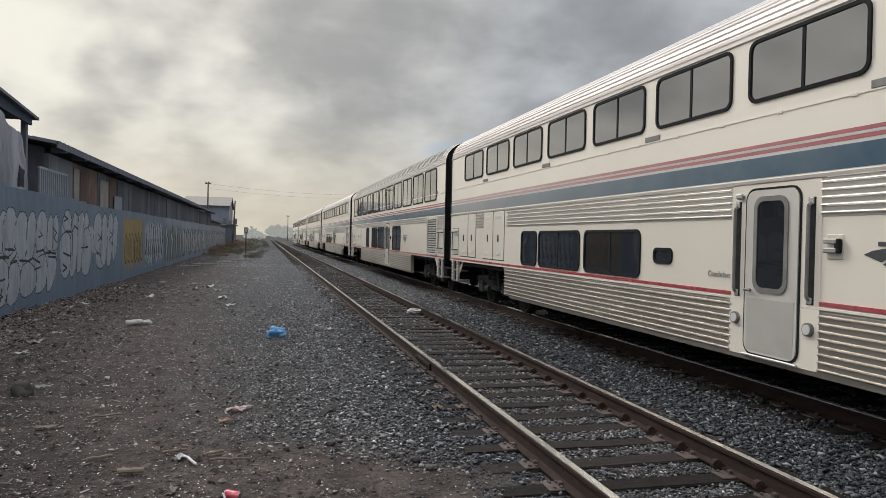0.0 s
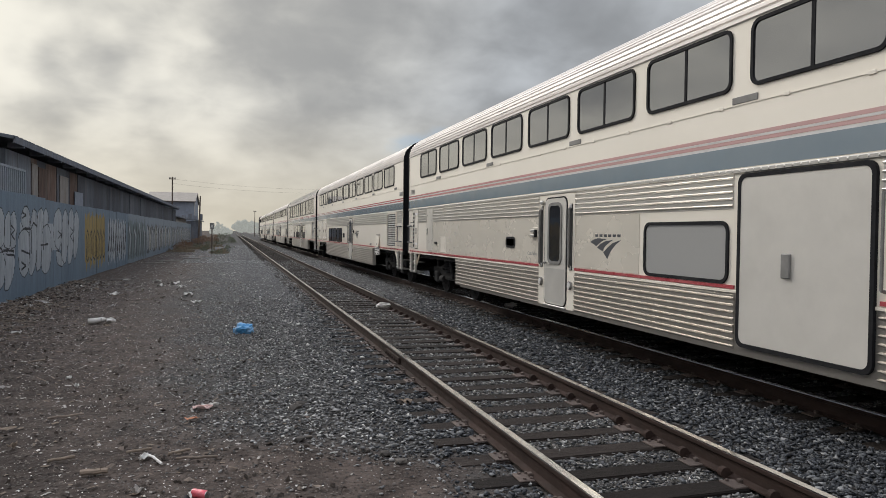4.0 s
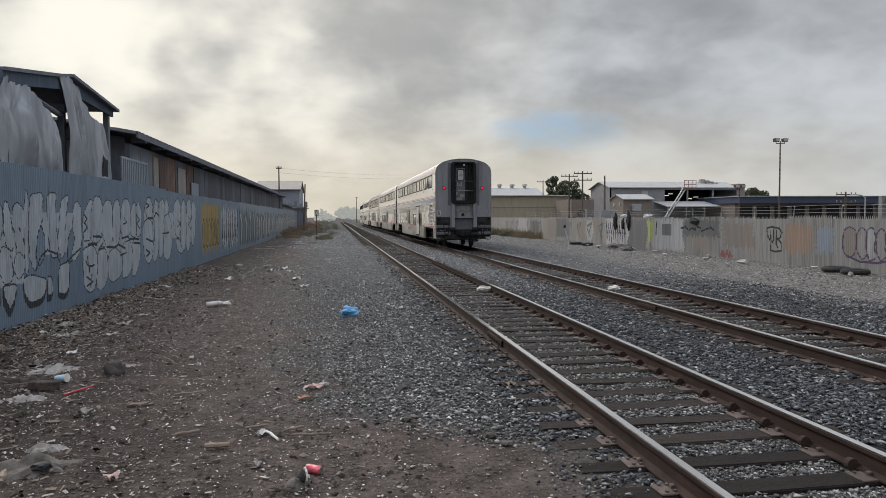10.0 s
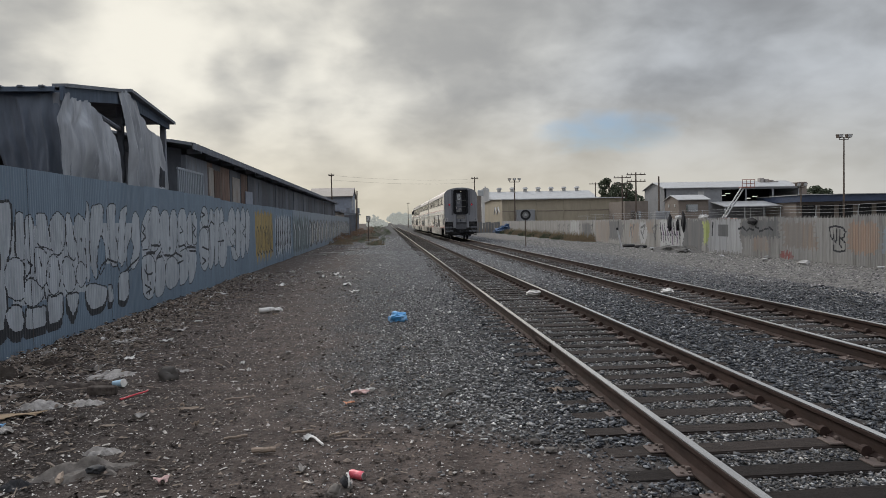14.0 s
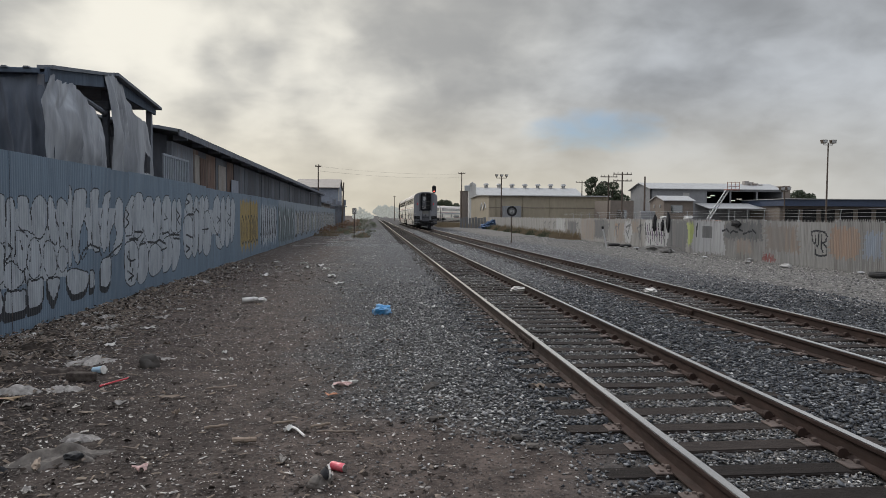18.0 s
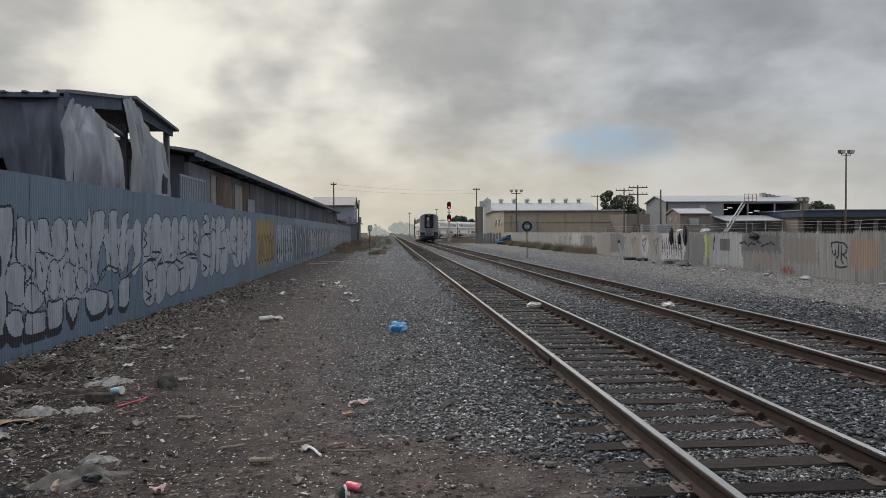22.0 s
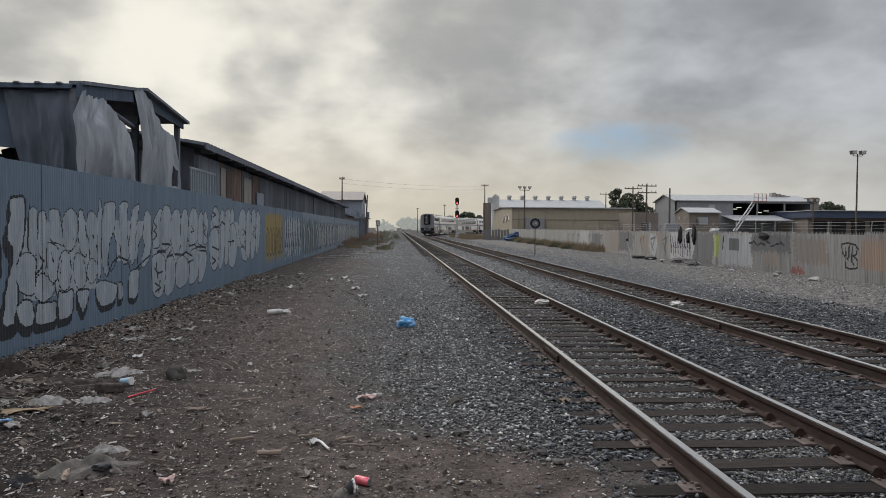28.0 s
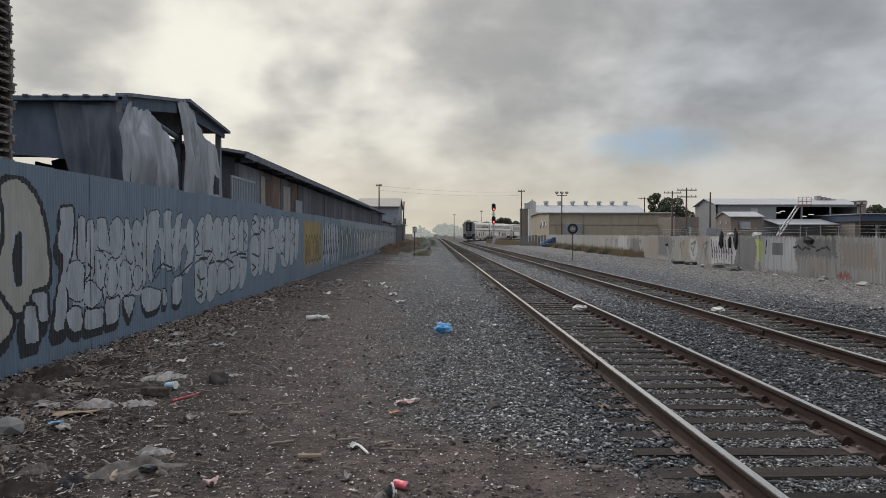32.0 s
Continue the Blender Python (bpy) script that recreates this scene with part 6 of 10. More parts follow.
    letter(out, y, z, 1, 0.0252, (0.0, 0.0), [(16.58, 1.22), (17.09, 1.28), (17.44, 1.13), (17.42, 0.59), (17.22, 0.27), (16.86, 0.23), (16.57, 0.41), (16.51, 0.92)])
    letter(out, y, z, 1, 0.0252, (0.0, 0.0), [(17.52, 1.10), (17.92, 1.23), (18.20, 1.00), (18.19, 0.53), (17.94, 0.27), (17.58, 0.20), (17.35, 0.33), (17.47, 0.72)])
    letter(out, y, z, 1, 0.0252, (0.0, 0.0), [(18.30, 1.05), (18.83, 1.16), (19.35, 0.94), (19.41, 0.58), (19.08, 0.38), (18.49, 0.32), (18.18, 0.46)])
    letter(out, y, z, 1, 0.0252, (0.0, 0.0), [(19.49, 1.23), (20.14, 1.30), (20.32, 0.98), (20.21, 0.51), (19.80, 0.35), (19.38, 0.34), (19.44, 0.87)])
    letter(out, y, z, 1, 0.0252, (0.0, 0.0), [(20.42, 1.29), (21.01, 1.30), (21.15, 1.00), (20.98, 0.62), (20.59, 0.33), (20.24, 0.31), (20.30, 0.82)])
    letter(out, y, z, 1, 0.0324, (0.0, 0.0), [(21.68, 2.15), (21.97, 2.46), (22.38, 2.50), (22.63, 2.26), (22.58, 1.91), (21.96, 1.86)])
    letter(out, y, z, 1, 0.0324, (0.0, 0.0), [(22.67, 2.05), (23.01, 2.48), (23.36, 2.34), (23.40, 1.55), (23.23, 0.83), (22.82, 0.53), (22.49, 0.69)])
    letter(out, y, z, 1, 0.0324, (0.0, 0.0), [(23.43, 2.34), (23.91, 2.51), (24.20, 2.28), (23.96, 1.16), (23.74, 0.69), (23.27, 0.63)])
    letter(out, y, z, 1, 0.0324, (0.0, 0.0), [(24.13, 2.35), (24.47, 2.53), (24.76, 2.19), (24.56, 1.98), (24.07, 1.96)])
    letter(out, y, z, 1, 0.0324, (0.0, 0.0), [(21.49, 1.72), (22.03, 1.88), (22.56, 1.74), (22.60, 1.04), (22.41, 0.66), (21.99, 0.55), (21.56, 0.73), (21.43, 1.25)])
    letter(out, y, z, 1, 0.0324, (0.0, 0.0), [(23.98, 1.87), (24.65, 2.04), (25.03, 1.71), (25.12, 1.12), (24.88, 0.65), (24.35, 0.49), (23.89, 0.68)])
    letter(out, y, z, 1, 0.036, (0.0, 0.0), [(25.31, 1.86), (25.56, 2.37), (26.14, 2.58), (26.58, 2.31), (26.46, 1.48), (26.12, 1.17), (25.60, 1.38)])
    letter(out, y, z, 1, 0.036, (0.0, 0.0), [(25.75, 1.18), (26.39, 1.08), (26.93, 0.74), (26.52, 0.62), (25.88, 0.77)])
    letter(out, y, z, 1, 0.036, (0.0, 0.0), [(26.67, 2.29), (27.11, 2.58), (27.48, 2.32), (27.39, 1.04), (27.02, 0.67), (26.47, 0.95)])
    letter(out, y, z, 1, 0.036, (0.0, 0.0), [(27.60, 2.40), (28.06, 2.63), (28.45, 2.33), (28.24, 1.01), (27.86, 0.65), (27.44, 0.70)])
    letter(out, y, z, 1, 0.036, (0.0, 0.0), [(28.58, 2.42), (28.94, 2.56), (29.35, 2.20), (29.07, 1.21), (28.65, 0.77), (28.35, 0.98)])
    # marker tags and inner lines
    scrawl(out, y, z, chain((16.66, 1.96), (16.84, 1.88), (16.68, 1.78), (16.86, 1.68), (16.62, 1.58)), 0.0216)
    scrawl(out, y, z, chain((16.70, 0.93), (16.92, 0.81), (17.24, 0.82)), 0.0252)
    scrawl(out, y, z, chain((16.83, 1.03), (16.91, 0.70)), 0.0252)
    scrawl(out, y, z, chain((16.70, 0.59), (17.12, 0.46), (16.76, 0.39)), 0.0216)
    scrawl(out, y, z, chain((17.06, 0.62), (16.95, 0.34)), 0.0216)
    scrawl(out, y, z, chain((17.23, 1.48), (17.81, 1.44)), 0.0288)
    scrawl(out, y, z, chain((16.90, 1.30), (17.46, 1.30)), 0.036)
    scrawl(out, y, z, chain((17.88, 1.30), (17.56, 1.15), (17.95, 1.18)), 0.0252)
    scrawl(out, y, z, chain((18.22, 1.20), (18.73, 1.16), (19.08, 1.22), (19.68, 1.10)), 0.0288)
    scrawl(out, y, z, chain((19.40, 1.37), (19.93, 1.40), (20.14, 1.30)), 0.0252)
    scrawl(out, y, z, chain((20.20, 1.33), (21.01, 1.30)), 0.0324)
    scrawl(out, y, z, chain((20.47, 1.21), (21.05, 1.19)), 0.0288)
    scrawl(out, y, z, chain((19.25, 0.94), (19.77, 0.99)), 0.0216)
    scrawl(out, y, z, chain((19.62, 1.89), (19.87, 1.77), (19.55, 1.73)), 0.018)
    scrawl(out, y, z, chain((20.85, 1.95), (21.14, 1.84), (20.82, 1.73), (21.10, 1.59)), 0.0216)
    scrawl(out, y, z, chain((22.03, 1.88), (22.64, 1.88)), 0.036)
    scrawl(out, y, z, chain((21.76, 1.28), (22.55, 1.18)), 0.0288)
    scrawl(out, y, z, chain((23.84, 1.39), (24.65, 1.41)), 0.0288)
    scrawl(out, y, z, chain((24.09, 1.51), (24.14, 1.27)), 0.0288)
    scrawl(out, y, z, chain((22.71, 1.87), (23.02, 2.05), (23.31, 1.98)), 0.0288)
    scrawl(out, y, z, chain((22.78, 1.82), (22.77, 1.21)), 0.036)
    scrawl(out, y, z, chain((21.83, 2.32), (22.21, 2.25), (21.87, 2.18)), 0.0252)
    scrawl(out, y, z, chain((21.78, 0.97), (22.16, 0.85), (21.75, 0.77)), 0.0288)
    scrawl(out, y, z, chain((26.03, 1.82), (26.49, 1.69), (25.99, 1.57)), 0.0216)
    scrawl(out, y, z, chain((27.84, 1.93), (28.37, 1.80), (27.80, 1.63), (28.31, 1.45)), 0.0216)
    scrawl(out, y, z, chain((14.04, 0.93), (14.28, 1.18), (14.62, 1.29), (15.03, 1.18), (15.19, 0.99)), 0.0216)
    scrawl(out, y, z, chain((15.51, 0.99), (16.00, 1.13), (16.36, 1.23)), 0.0216)
    scrawl(out, y, z, chain((13.53, 1.54), (13.58, 1.22)), 0.0144)
    scrawl(out, y, z, chain((11.43, 1.44), (11.54, 1.34), (11.48, 1.22), (11.33, 1.15)), 0.018)
    scrawl(out, y, z, chain((11.82, 1.46), (11.87, 1.32)), 0.0144)
    scrawl(out, y, z, chain((12.15, 1.31), (12.12, 1.12)), 0.0144)
    scrawl(out, y, z, chain((11.81, 0.92), (11.93, 1.00), (11.95, 0.77)), 0.0144)
    scrawl(out, y, z, chain((12.59, 1.68), (12.59, 1.63)), 0.0144)
    scrawl(out, y, z, chain((13.38, 1.72), (13.40, 1.66)), 0.0144)
    scrawl(out, y, z, chain((11.16, 2.19), (11.08, 1.50)), 0.0144)
    ragged = 0.18 * np.sin(y * 7.3) + 0.12 * np.sin(y * 17.1)
    m = (y > 30.4) & (y < 35.0) & (z > 0.5 + ragged) & (z < 2.46 + 0.5 * ragged)
    out[m] = 4
    for k in range(6):
        c = 30.75 + 0.74 * k
        scrawl(out, y, z, chain((c, 0.75), (c - 0.05, 1.5), (c + 0.2, 1.85), (c + 0.5, 1.55), (c + 0.5, 0.8), (c + 0.25, 0.62), (c, 0.75)), 0.035)
        scrawl(out, y, z, chain((c + 0.25, 0.9), (c + 0.25, 1.55)), 0.03)
    # tall thin white strokes edged in black, then dark teal wildstyle and pale letters on black
    m = (y > 35.8) & (y < 41.6) & (z > 0.5 + ragged) & (z < 2.3 + 0.6 * ragged)
    out[m] = 1
    for k in range(9):
        c = 36.0 + 0.66 * k
        scrawl(out, y, z, [(c, 0.45 + 0.15 * (k % 3), c + 0.25, 2.3 - 0.15 * (k % 2)), (c + 0.25, 1.5, c - 0.15, 0.9)], 0.085)
    m = (y > 42.2) & (y < 50.8) & (z < 2.35 + ragged) & (z > 0.2 + ragged)
    out[m] = 5
    for k in range(15):
        c = 42.6 + 0.56 * k
        scrawl(out, y, z, [(c, 0.4 + 0.2 * (k % 2), c + 0.4, 1.5), (c + 0.4, 1.5, c - 0.2, 2.2 - 0.2 * (k % 3))], 0.12, (2, 1, 2, 5)[k % 4])
    for k in range(38):
        c = 51.4 + 1.35 * k
        m = (y > c - 0.1) & (y < c + 1.2) & (z < 2.2 + 0.4 * ragged - 0.2 * (k % 2)) & (z > 0.3 + 0.2 * (k % 3))
        out[m] = 2 if k < 7 or k % 3 else 5
        bubble(out, y, z, [(c + 0.3, 0.6, c + 0.4, 2.0), (c + 0.4, 1.9, c + 0.85, 1.7 - 0.5 * (k % 2)), (c + 0.8, 0.7, c + 0.85, 1.4)], 0.17, (1, 3, 1)[k % 3], 0.05)
    return out


def fence_panel(fence, x, y0, y1, top, dy, nz, paint, mats, depth, sign=1, teeth=0.0, bend=None, bottom=-0.03, rib=0.0):
    """One sheet, ribbed, with the paint that covers it."""
    n = max(2, int(round((y1 - y0) / dy)))
    ys, zs = np.linspace(y0, y1, n + 1), np.linspace(bottom, top, nz + 1)
    if top > 2.5:
        # the bare strips above and below the paint need no fine rows
        zs = np.concatenate([[bottom], np.linspace(0.22, 2.66, nz - 1), [top]])
    Y, Z = np.meshgrid(ys, zs)
    base = np.array([bend(v) for v in ys]) if bend else np.full(n + 1, x)
    wave = np.cos(2 * math.pi * ys / (rib or RIB))
    X = np.broadcast_to(base + sign * depth * (np.clip(wave * 1.8, -1, 1) if rib else wave), Y.shape)
    if teeth:
        Z = Z.copy()
        Z[-1] += teeth * (wave > 0.4)
    w = n + 1
    a = (np.arange(nz)[:, None] * w + np.arange(n)[None]).ravel()
    q = np.stack([a, a + 1, a + w + 1, a + w], 1) if sign > 0 else np.stack([a + 1, a, a + w, a + w + 1], 1)
    me = bpy.data.meshes.new("fence_panel")
    me.vertices.add(Y.size)
    me.vertices.foreach_set("co", np.stack([X, Y, Z], -1).ravel())
    me.loops.add(q.size)
    me.loops.foreach_set("vertex_index", q.ravel())
    me.polygons.add(len(q))
    me.polygons.foreach_set("loop_start", np.arange(0, q.size, 4))
    for m in mats:
        me.materials.append(MAT[m])
    yc, zc = np.meshgrid((ys[:-1] + ys[1:]) / 2, (zs[:-1] + zs[1:]) / 2)
    me.polygons.foreach_set("material_index", paint(yc.ravel(), zc.ravel()).astype(np.int32))
    me.polygons.foreach_set("use_smooth", np.ones(len(q), bool))
    me.update(calc_edges=True)
    return part("fence_panel", me, mats, fence)


def build_left_fence():
    fence = thing("sheet_metal_fence", "slate-grey corrugated metal fence covered in silver graffiti", "fence")
    rng = random.Random(3)
    y, w = 2.95, 1.07
    mats = ["fence_grey", "silver", "black_spray", "cream_spray", "yellow_spray", "teal_spray"]
    while y < 104:
        top = FENCE_H + rng.uniform(-0.02, 0.02) - (0.08 if y > 24 else 0)
        dy, nz = (RIB / 4, 40) if y < 6.8 else (RIB / 6, 165) if y < 21.5 else (RIB / 4, 110) if y < 42 else (RIB, 50)
        fence_panel(fence, FENCE_X + rng.uniform(-0.006, 0.006), y, y + w + 0.02, top, dy, nz, left_paint, mats, 0.007 if y < 42 else 0.0)
        y += w
    for k in range(42):
        yy = 3.0 + 2.4 * k
        part("fence_post", Geo().bbox(FENCE_X - 0.13, FENCE_X - 0.03, yy - 0.05, yy + 0.05, -0.1, 2.7, 0.008), "old_board", fence)
    for z in (0.5, 1.5, 2.5):
        part("fence_rail", Geo().bbox(FENCE_X - 0.07, FENCE_X - 0.02, 2.95, 104, z, z + 0.09, 0.008), "old_board", fence)


build_left_fence()


# ---- buildings behind that fence ----
def build_long_shed():
    shed = thing("long_shed", "long low dark shed of rusty sheets and old boards", "shed")
    y0, y1, xw, xe = 22.7, 86.0, -6.15, -5.72
    rng = random.Random(5)
    y = y0
    while y < y1:
        w = rng.uniform(0.7, 1.5) * (1 if y < 50 else 2)
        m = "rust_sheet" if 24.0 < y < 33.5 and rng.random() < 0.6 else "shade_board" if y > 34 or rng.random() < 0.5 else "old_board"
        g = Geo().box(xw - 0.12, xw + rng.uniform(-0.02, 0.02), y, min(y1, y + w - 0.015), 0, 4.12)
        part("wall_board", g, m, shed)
        y += w
    for a, b, z1 in ((25.4, 26.1, 3.95), (29.2, 30.6, 3.85)):
        part("pale_sheet", Geo().bbox(xw + 0.02, xw + 0.05, a, b, 1.2, z1, 0.01), "pale_board", shed, "pale rust-streaked sheet")
    part("rust_door", Geo().bbox(xw + 0.02, xw + 0.05, 26.2, 27.4, 1.0, 3.9, 0.01), "rust_sheet", shed)
    part("window", Geo().bbox(xw + 0.02, xw + 0.05, 31.8, 33.4, 2.6, 3.4, 0.01), "shed_wall", shed)
    # low-pitched roof with an overhanging ribbed eave
    g = Geo().prism([(xe, 4.32), (xe, 4.40), (-9.9, 5.12), (-9.9, 5.04)], y0 - 0.7, y1)
    roof = part("roof", g, "roof_dark", shed)
    part("fascia", Geo().box(xe - 0.03, xe + 0.012, y0 - 0.7, y1, 4.22, 4.4), "old_board", roof)
    g = Geo()
    for k in range(150):
        yy = y0 - 0.6 + k * 0.43
        g.prism([(xe + 0.025, 4.40), (xe + 0.025, 4.415), (-6.4, 4.535), (-6.4, 4.52)], yy, yy + 0.2)
    tagged(part("roof_ribs", g, "roof_dark", roof), kind="stuff")
    for k in range(28):
        yy = y0 + 0.2 + k * 2.3
        part("rafter_tail", Geo().bbox(xw, xe + 0.01, yy, yy + 0.09, 4.16, 4.32, 0.01), "old_board", roof)
    part("back_wall", Geo().box(-9.9, -9.8, y0, y1, 0, 4.7), "old_board", shed)
    part("end_wall", Geo().prism([(-6.3, 0), (-9.8, 0), (-9.8, 4.95), (-6.3, 4.3)], y1 - 0.12, y1), "old_board", shed)
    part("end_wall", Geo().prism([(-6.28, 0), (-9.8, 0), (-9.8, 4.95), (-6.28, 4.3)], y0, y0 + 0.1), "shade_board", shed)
    # bars in the gap before the shed
    gr = thing("bar_grille", "pale blue-grey upright steel bar panel above fence", "grille")
    part("frame", Geo().bbox(-5.98, -5.92, 21.1, 23.95, 3.55, 3.62, 0.01), "blue_grille", gr)
    for k in range(15):
        part("bar", Geo().bbox(-5.975, -5.925, 21.15 + k * 0.192, 21.22 + k * 0.192, 2.3, 3.56, 0.008), "blue_grille", gr)
    part("frame", Geo().bbox(-5.98, -5.92, 21.1, 23.95, 0.0, 2.3, 0.01), "blue_grille", gr)


def cloth_sheet(name, left, right, top, z_bot, x, seed, folds, cut, parent, bulge=0.2, m="tarp", turned=False):
    """A hanging tarpaulin between two edges: hard upright creases, slack in its middle; cut(y, z) tells where it is torn away."""
    curve = lambda pts: lambda u: float(np.interp(u, [p for p, _ in pts], [q for _, q in pts]))
    left, right, top = curve(left), curve(right), curve(top)
    nu, nv = 84, 46
    g = Geo()
    idx, at = {}, {}
    for j in range(nv + 1):
        for i in range(nu + 1):
            u, v = i / nu, j / nv
            yy = left(v) + (right(v) - left(v)) * u
            zz = top(u) + (z_bot - top(u)) * v + 0.05 * (1 - v) * noise.noise(Vector((u * 14, seed, 0)))
            q = noise.noise(Vector((u * 4, v * 3, seed)))
            fold = bulge * math.sin(math.pi * min(1.0, v * 1.1)) * (0.6 + 0.4 * math.sin(u * 3 + seed))
            for u0, w, h, drift in folds:
                d = (u - u0 - drift * v + 0.02 * q) / w
                fold += h * math.exp(-d * d) * min(1.0, 0.25 + 1.6 * v)
            fold += 0.07 * q + 0.03 * noise.noise(Vector((u * 13 + q, v * 5, seed + 4))) + 0.014 * noise.noise(Vector((u * 31, v * 9, seed + 8)))
            idx[i, j] = len(g.v)
            at[i, j] = (yy, zz)
            g.v.append((yy, x - fold, zz) if turned else (x + fold, yy, zz))
    for j in range(nv):
        for i in range(nu):
            if not cut(*at[i, j]):
                g.f.append((idx[i, j], idx[i + 1, j], idx[i + 1, j + 1], idx[i, j + 1]))
                g.mi.append(0)
    return part(name, g, m, parent, smooth=True)


def build_canopy():
    can = thing("open_barn", "dark open-sided barn with torn grey tarpaulins behind fence", "barn")
    ridge, near, far = (17.55, 5.16), (14.2, 4.70), (21.0, 4.98)
    g = Geo().prism([(near[0] + 0.1, near[1] - 0.02), (ridge[0], ridge[1]), (ridge[0], ridge[1] - 0.07), (near[0] + 0.1, near[1] - 0.09)], -6.3, -6.0, "x")
    part("roof_edge_sheet", g, "roof_dark", can)
    g = Geo().prism([(near[0], near[1] - 0.10), (ridge[0], ridge[1] - 0.06), (ridge[0], ridge[1] - 0.13), (near[0], near[1] - 0.17)], -24, -6.3, "x")
    part("roof_slope", g, "roof_dark", can)
    g = Geo().prism([(ridge[0], ridge[1] + 0.02), (far[0], far[1] - 0.1), (far[0], far[1] - 0.17), (ridge[0], ridge[1] - 0.05)], -24, -5.92, "x")
    part("roof_slope", g, "roof_dark", can)
    part("barge_board", Geo().prism([(near[0], near[1] - 0.08), (ridge[0], ridge[1] - 0.06), (ridge[0], ridge[1] - 0.34), (near[0], near[1] - 0.36)][::-1], -6.12, -6.06, "x"), "clad_blue", can)
    part("barge_board", Geo().prism([(ridge[0], ridge[1] - 0.06), (far[0] - 0.1, far[1] - 0.16), (far[0] - 0.1, far[1] - 0.32), (ridge[0], ridge[1] - 0.38)][::-1], -6.12, -6.06, "x"), "clad_blue", can)
    part("brace", Geo().tube((-6.15, 14.6, 4.5), (-6.15, 17.3, 4.2), 0.06, 8), "old_board", can)
    # near side: dark sheet put in for the shade under the roof, gap below towards the yard
    part("eave_board", Geo().bbox(-24, -6.2, 14.14, 14.22, 4.50, 4.60, 0.01), "clad_blue", can)
    part("side_cladding", Geo().prism([(-6.15, 4.55), (-6.15, 2.2), (-6.9, 2.2), (-6.95, 3.34), (-8.1, 3.45), (-24, 3.7), (-24, 4.55)], 14.3, 14.36), "clad_blue", can)
    part("tie_beam", Geo().bbox(-24, -6.1, 17.4, 17.6, 4.3, 4.5, 0.02), "old_board", can)
    for x, y in ((-6.2, 14.3), (-6.2, 17.5), (-6.2, 20.75), (-9.5, 14.4), (-9.6, 20.8), (-13, 14.4), (-16.5, 14.4), (-13, 20.8)):
        part("post", Geo().bbox(x - 0.07, x + 0.07, y - 0.07, y + 0.07, 0, 4.5 if y < 15 else 4.75, 0.01), "old_board", can)
    cloth_sheet("tarpaulin", [(0, 14.34), (0.27, 13.73), (0.45, 13.86), (1, 13.97)], [(0, 17.03), (1, 17.03)],
                [(0, 4.54), (0.16, 4.46), (0.35, 4.53), (0.56, 4.38), (0.66, 4.28), (0.80, 4.12), (0.95, 3.86), (1, 3.3)], 2.3, -6.06, 1.0,
                [(0.12, 0.05, 0.10, 0.05), (0.33, 0.022, 0.16, 0.06), (0.40, 0.02, 0.13, 0.05), (0.46, 0.03, -0.08, 0.05), (0.62, 0.03, 0.07, 0.1), (0.78, 0.02, 0.08, 0.08), (0.9, 0.03, 0.06, 0.05)],
                lambda y, z: False, can, 0.09)
    cloth_sheet("tarpaulin", [(0, 16.98), (0.25, 17.14), (0.6, 17.25), (1, 17.34)], [(0, 20.4), (1, 20.45)],
                [(0, 5.01), (0.1, 5.1), (0.34, 4.96), (0.42, 4.66), (0.58, 4.42), (0.87, 4.25), (0.97, 3.95), (1, 3.5)], 2.3, -6.04, 2.6,
                [(0.05, 0.025, 0.15, 0.04), (0.12, 0.015, 0.11, 0.06), (0.19, 0.02, 0.12, 0.09), (0.27, 0.018, 0.09, 0.12), (0.45, 0.04, 0.06, 0.1), (0.7, 0.05, 0.05, 0.05)],
                lambda y, z: 19.5 + 0.25 * (z - 3.0) < y < 20.25 and 3.0 < z < 3.56 - 0.2 * (y - 19.7), can, 0.1)
    # ribbed sheet ends along the eave
    g = Geo()
    for k in range(46):
        x = -6.35 - 0.39 * k
        g.prism([(x, 4.59), (x - 0.12, 4.59), (x - 0.10, 4.622), (x - 0.02, 4.622)], 14.1, 14.9)
    tagged(part("eave_ribs", g, "roof_dark", can), kind="stuff")
    # tarpaulin drawn round the near corner, its shade put into the colour
    cloth_sheet("tarpaulin", [(0, -7.5), (1, -7.05)], [(0, -6.05), (0.5, -5.95), (1, -6.0)], [(0, 4.5), (0.5, 4.42), (0.8, 4.5), (1, 4.3)], 2.3, 14.24, 5.2,
                [(0.2, 0.05, 0.05, 0.03), (0.45, 0.04, 0.06, -0.03), (0.7, 0.03, 0.08, 0.02), (0.88, 0.03, 0.07, 0.0)], lambda y, z: False, can, 0.05, "tarp_dark", True)
    # light lattice truss across the gap
    truss = part("truss", Geo().tube((-16, 19.4, 4.36), (-6.6, 19.4, 4.18), 0.025, 6).tube((-16, 19.4, 4.06), (-6.6, 19.4, 3.9), 0.025, 6), "old_board", can)
    for k in range(26):
        x, f = -15.9 + 0.36 * k, k / 26
        part("lattice", Geo().tube((x, 19.4, 4.34 - 0.18 * f), (x + 0.18, 19.4, 4.06 - 0.16 * f), 0.014, 5).tube((x + 0.18, 19.4, 4.06 - 0.16 * f), (x + 0.36, 19.4, 4.34 - 0.18 * f), 0.014, 5), "old_board", truss)
    # low shapes seen in the gap under the cladding
    pile = thing("scrap_heap", "dark heap of scrap behind the fence", "scrap heap")
    rng = random.Random(8)
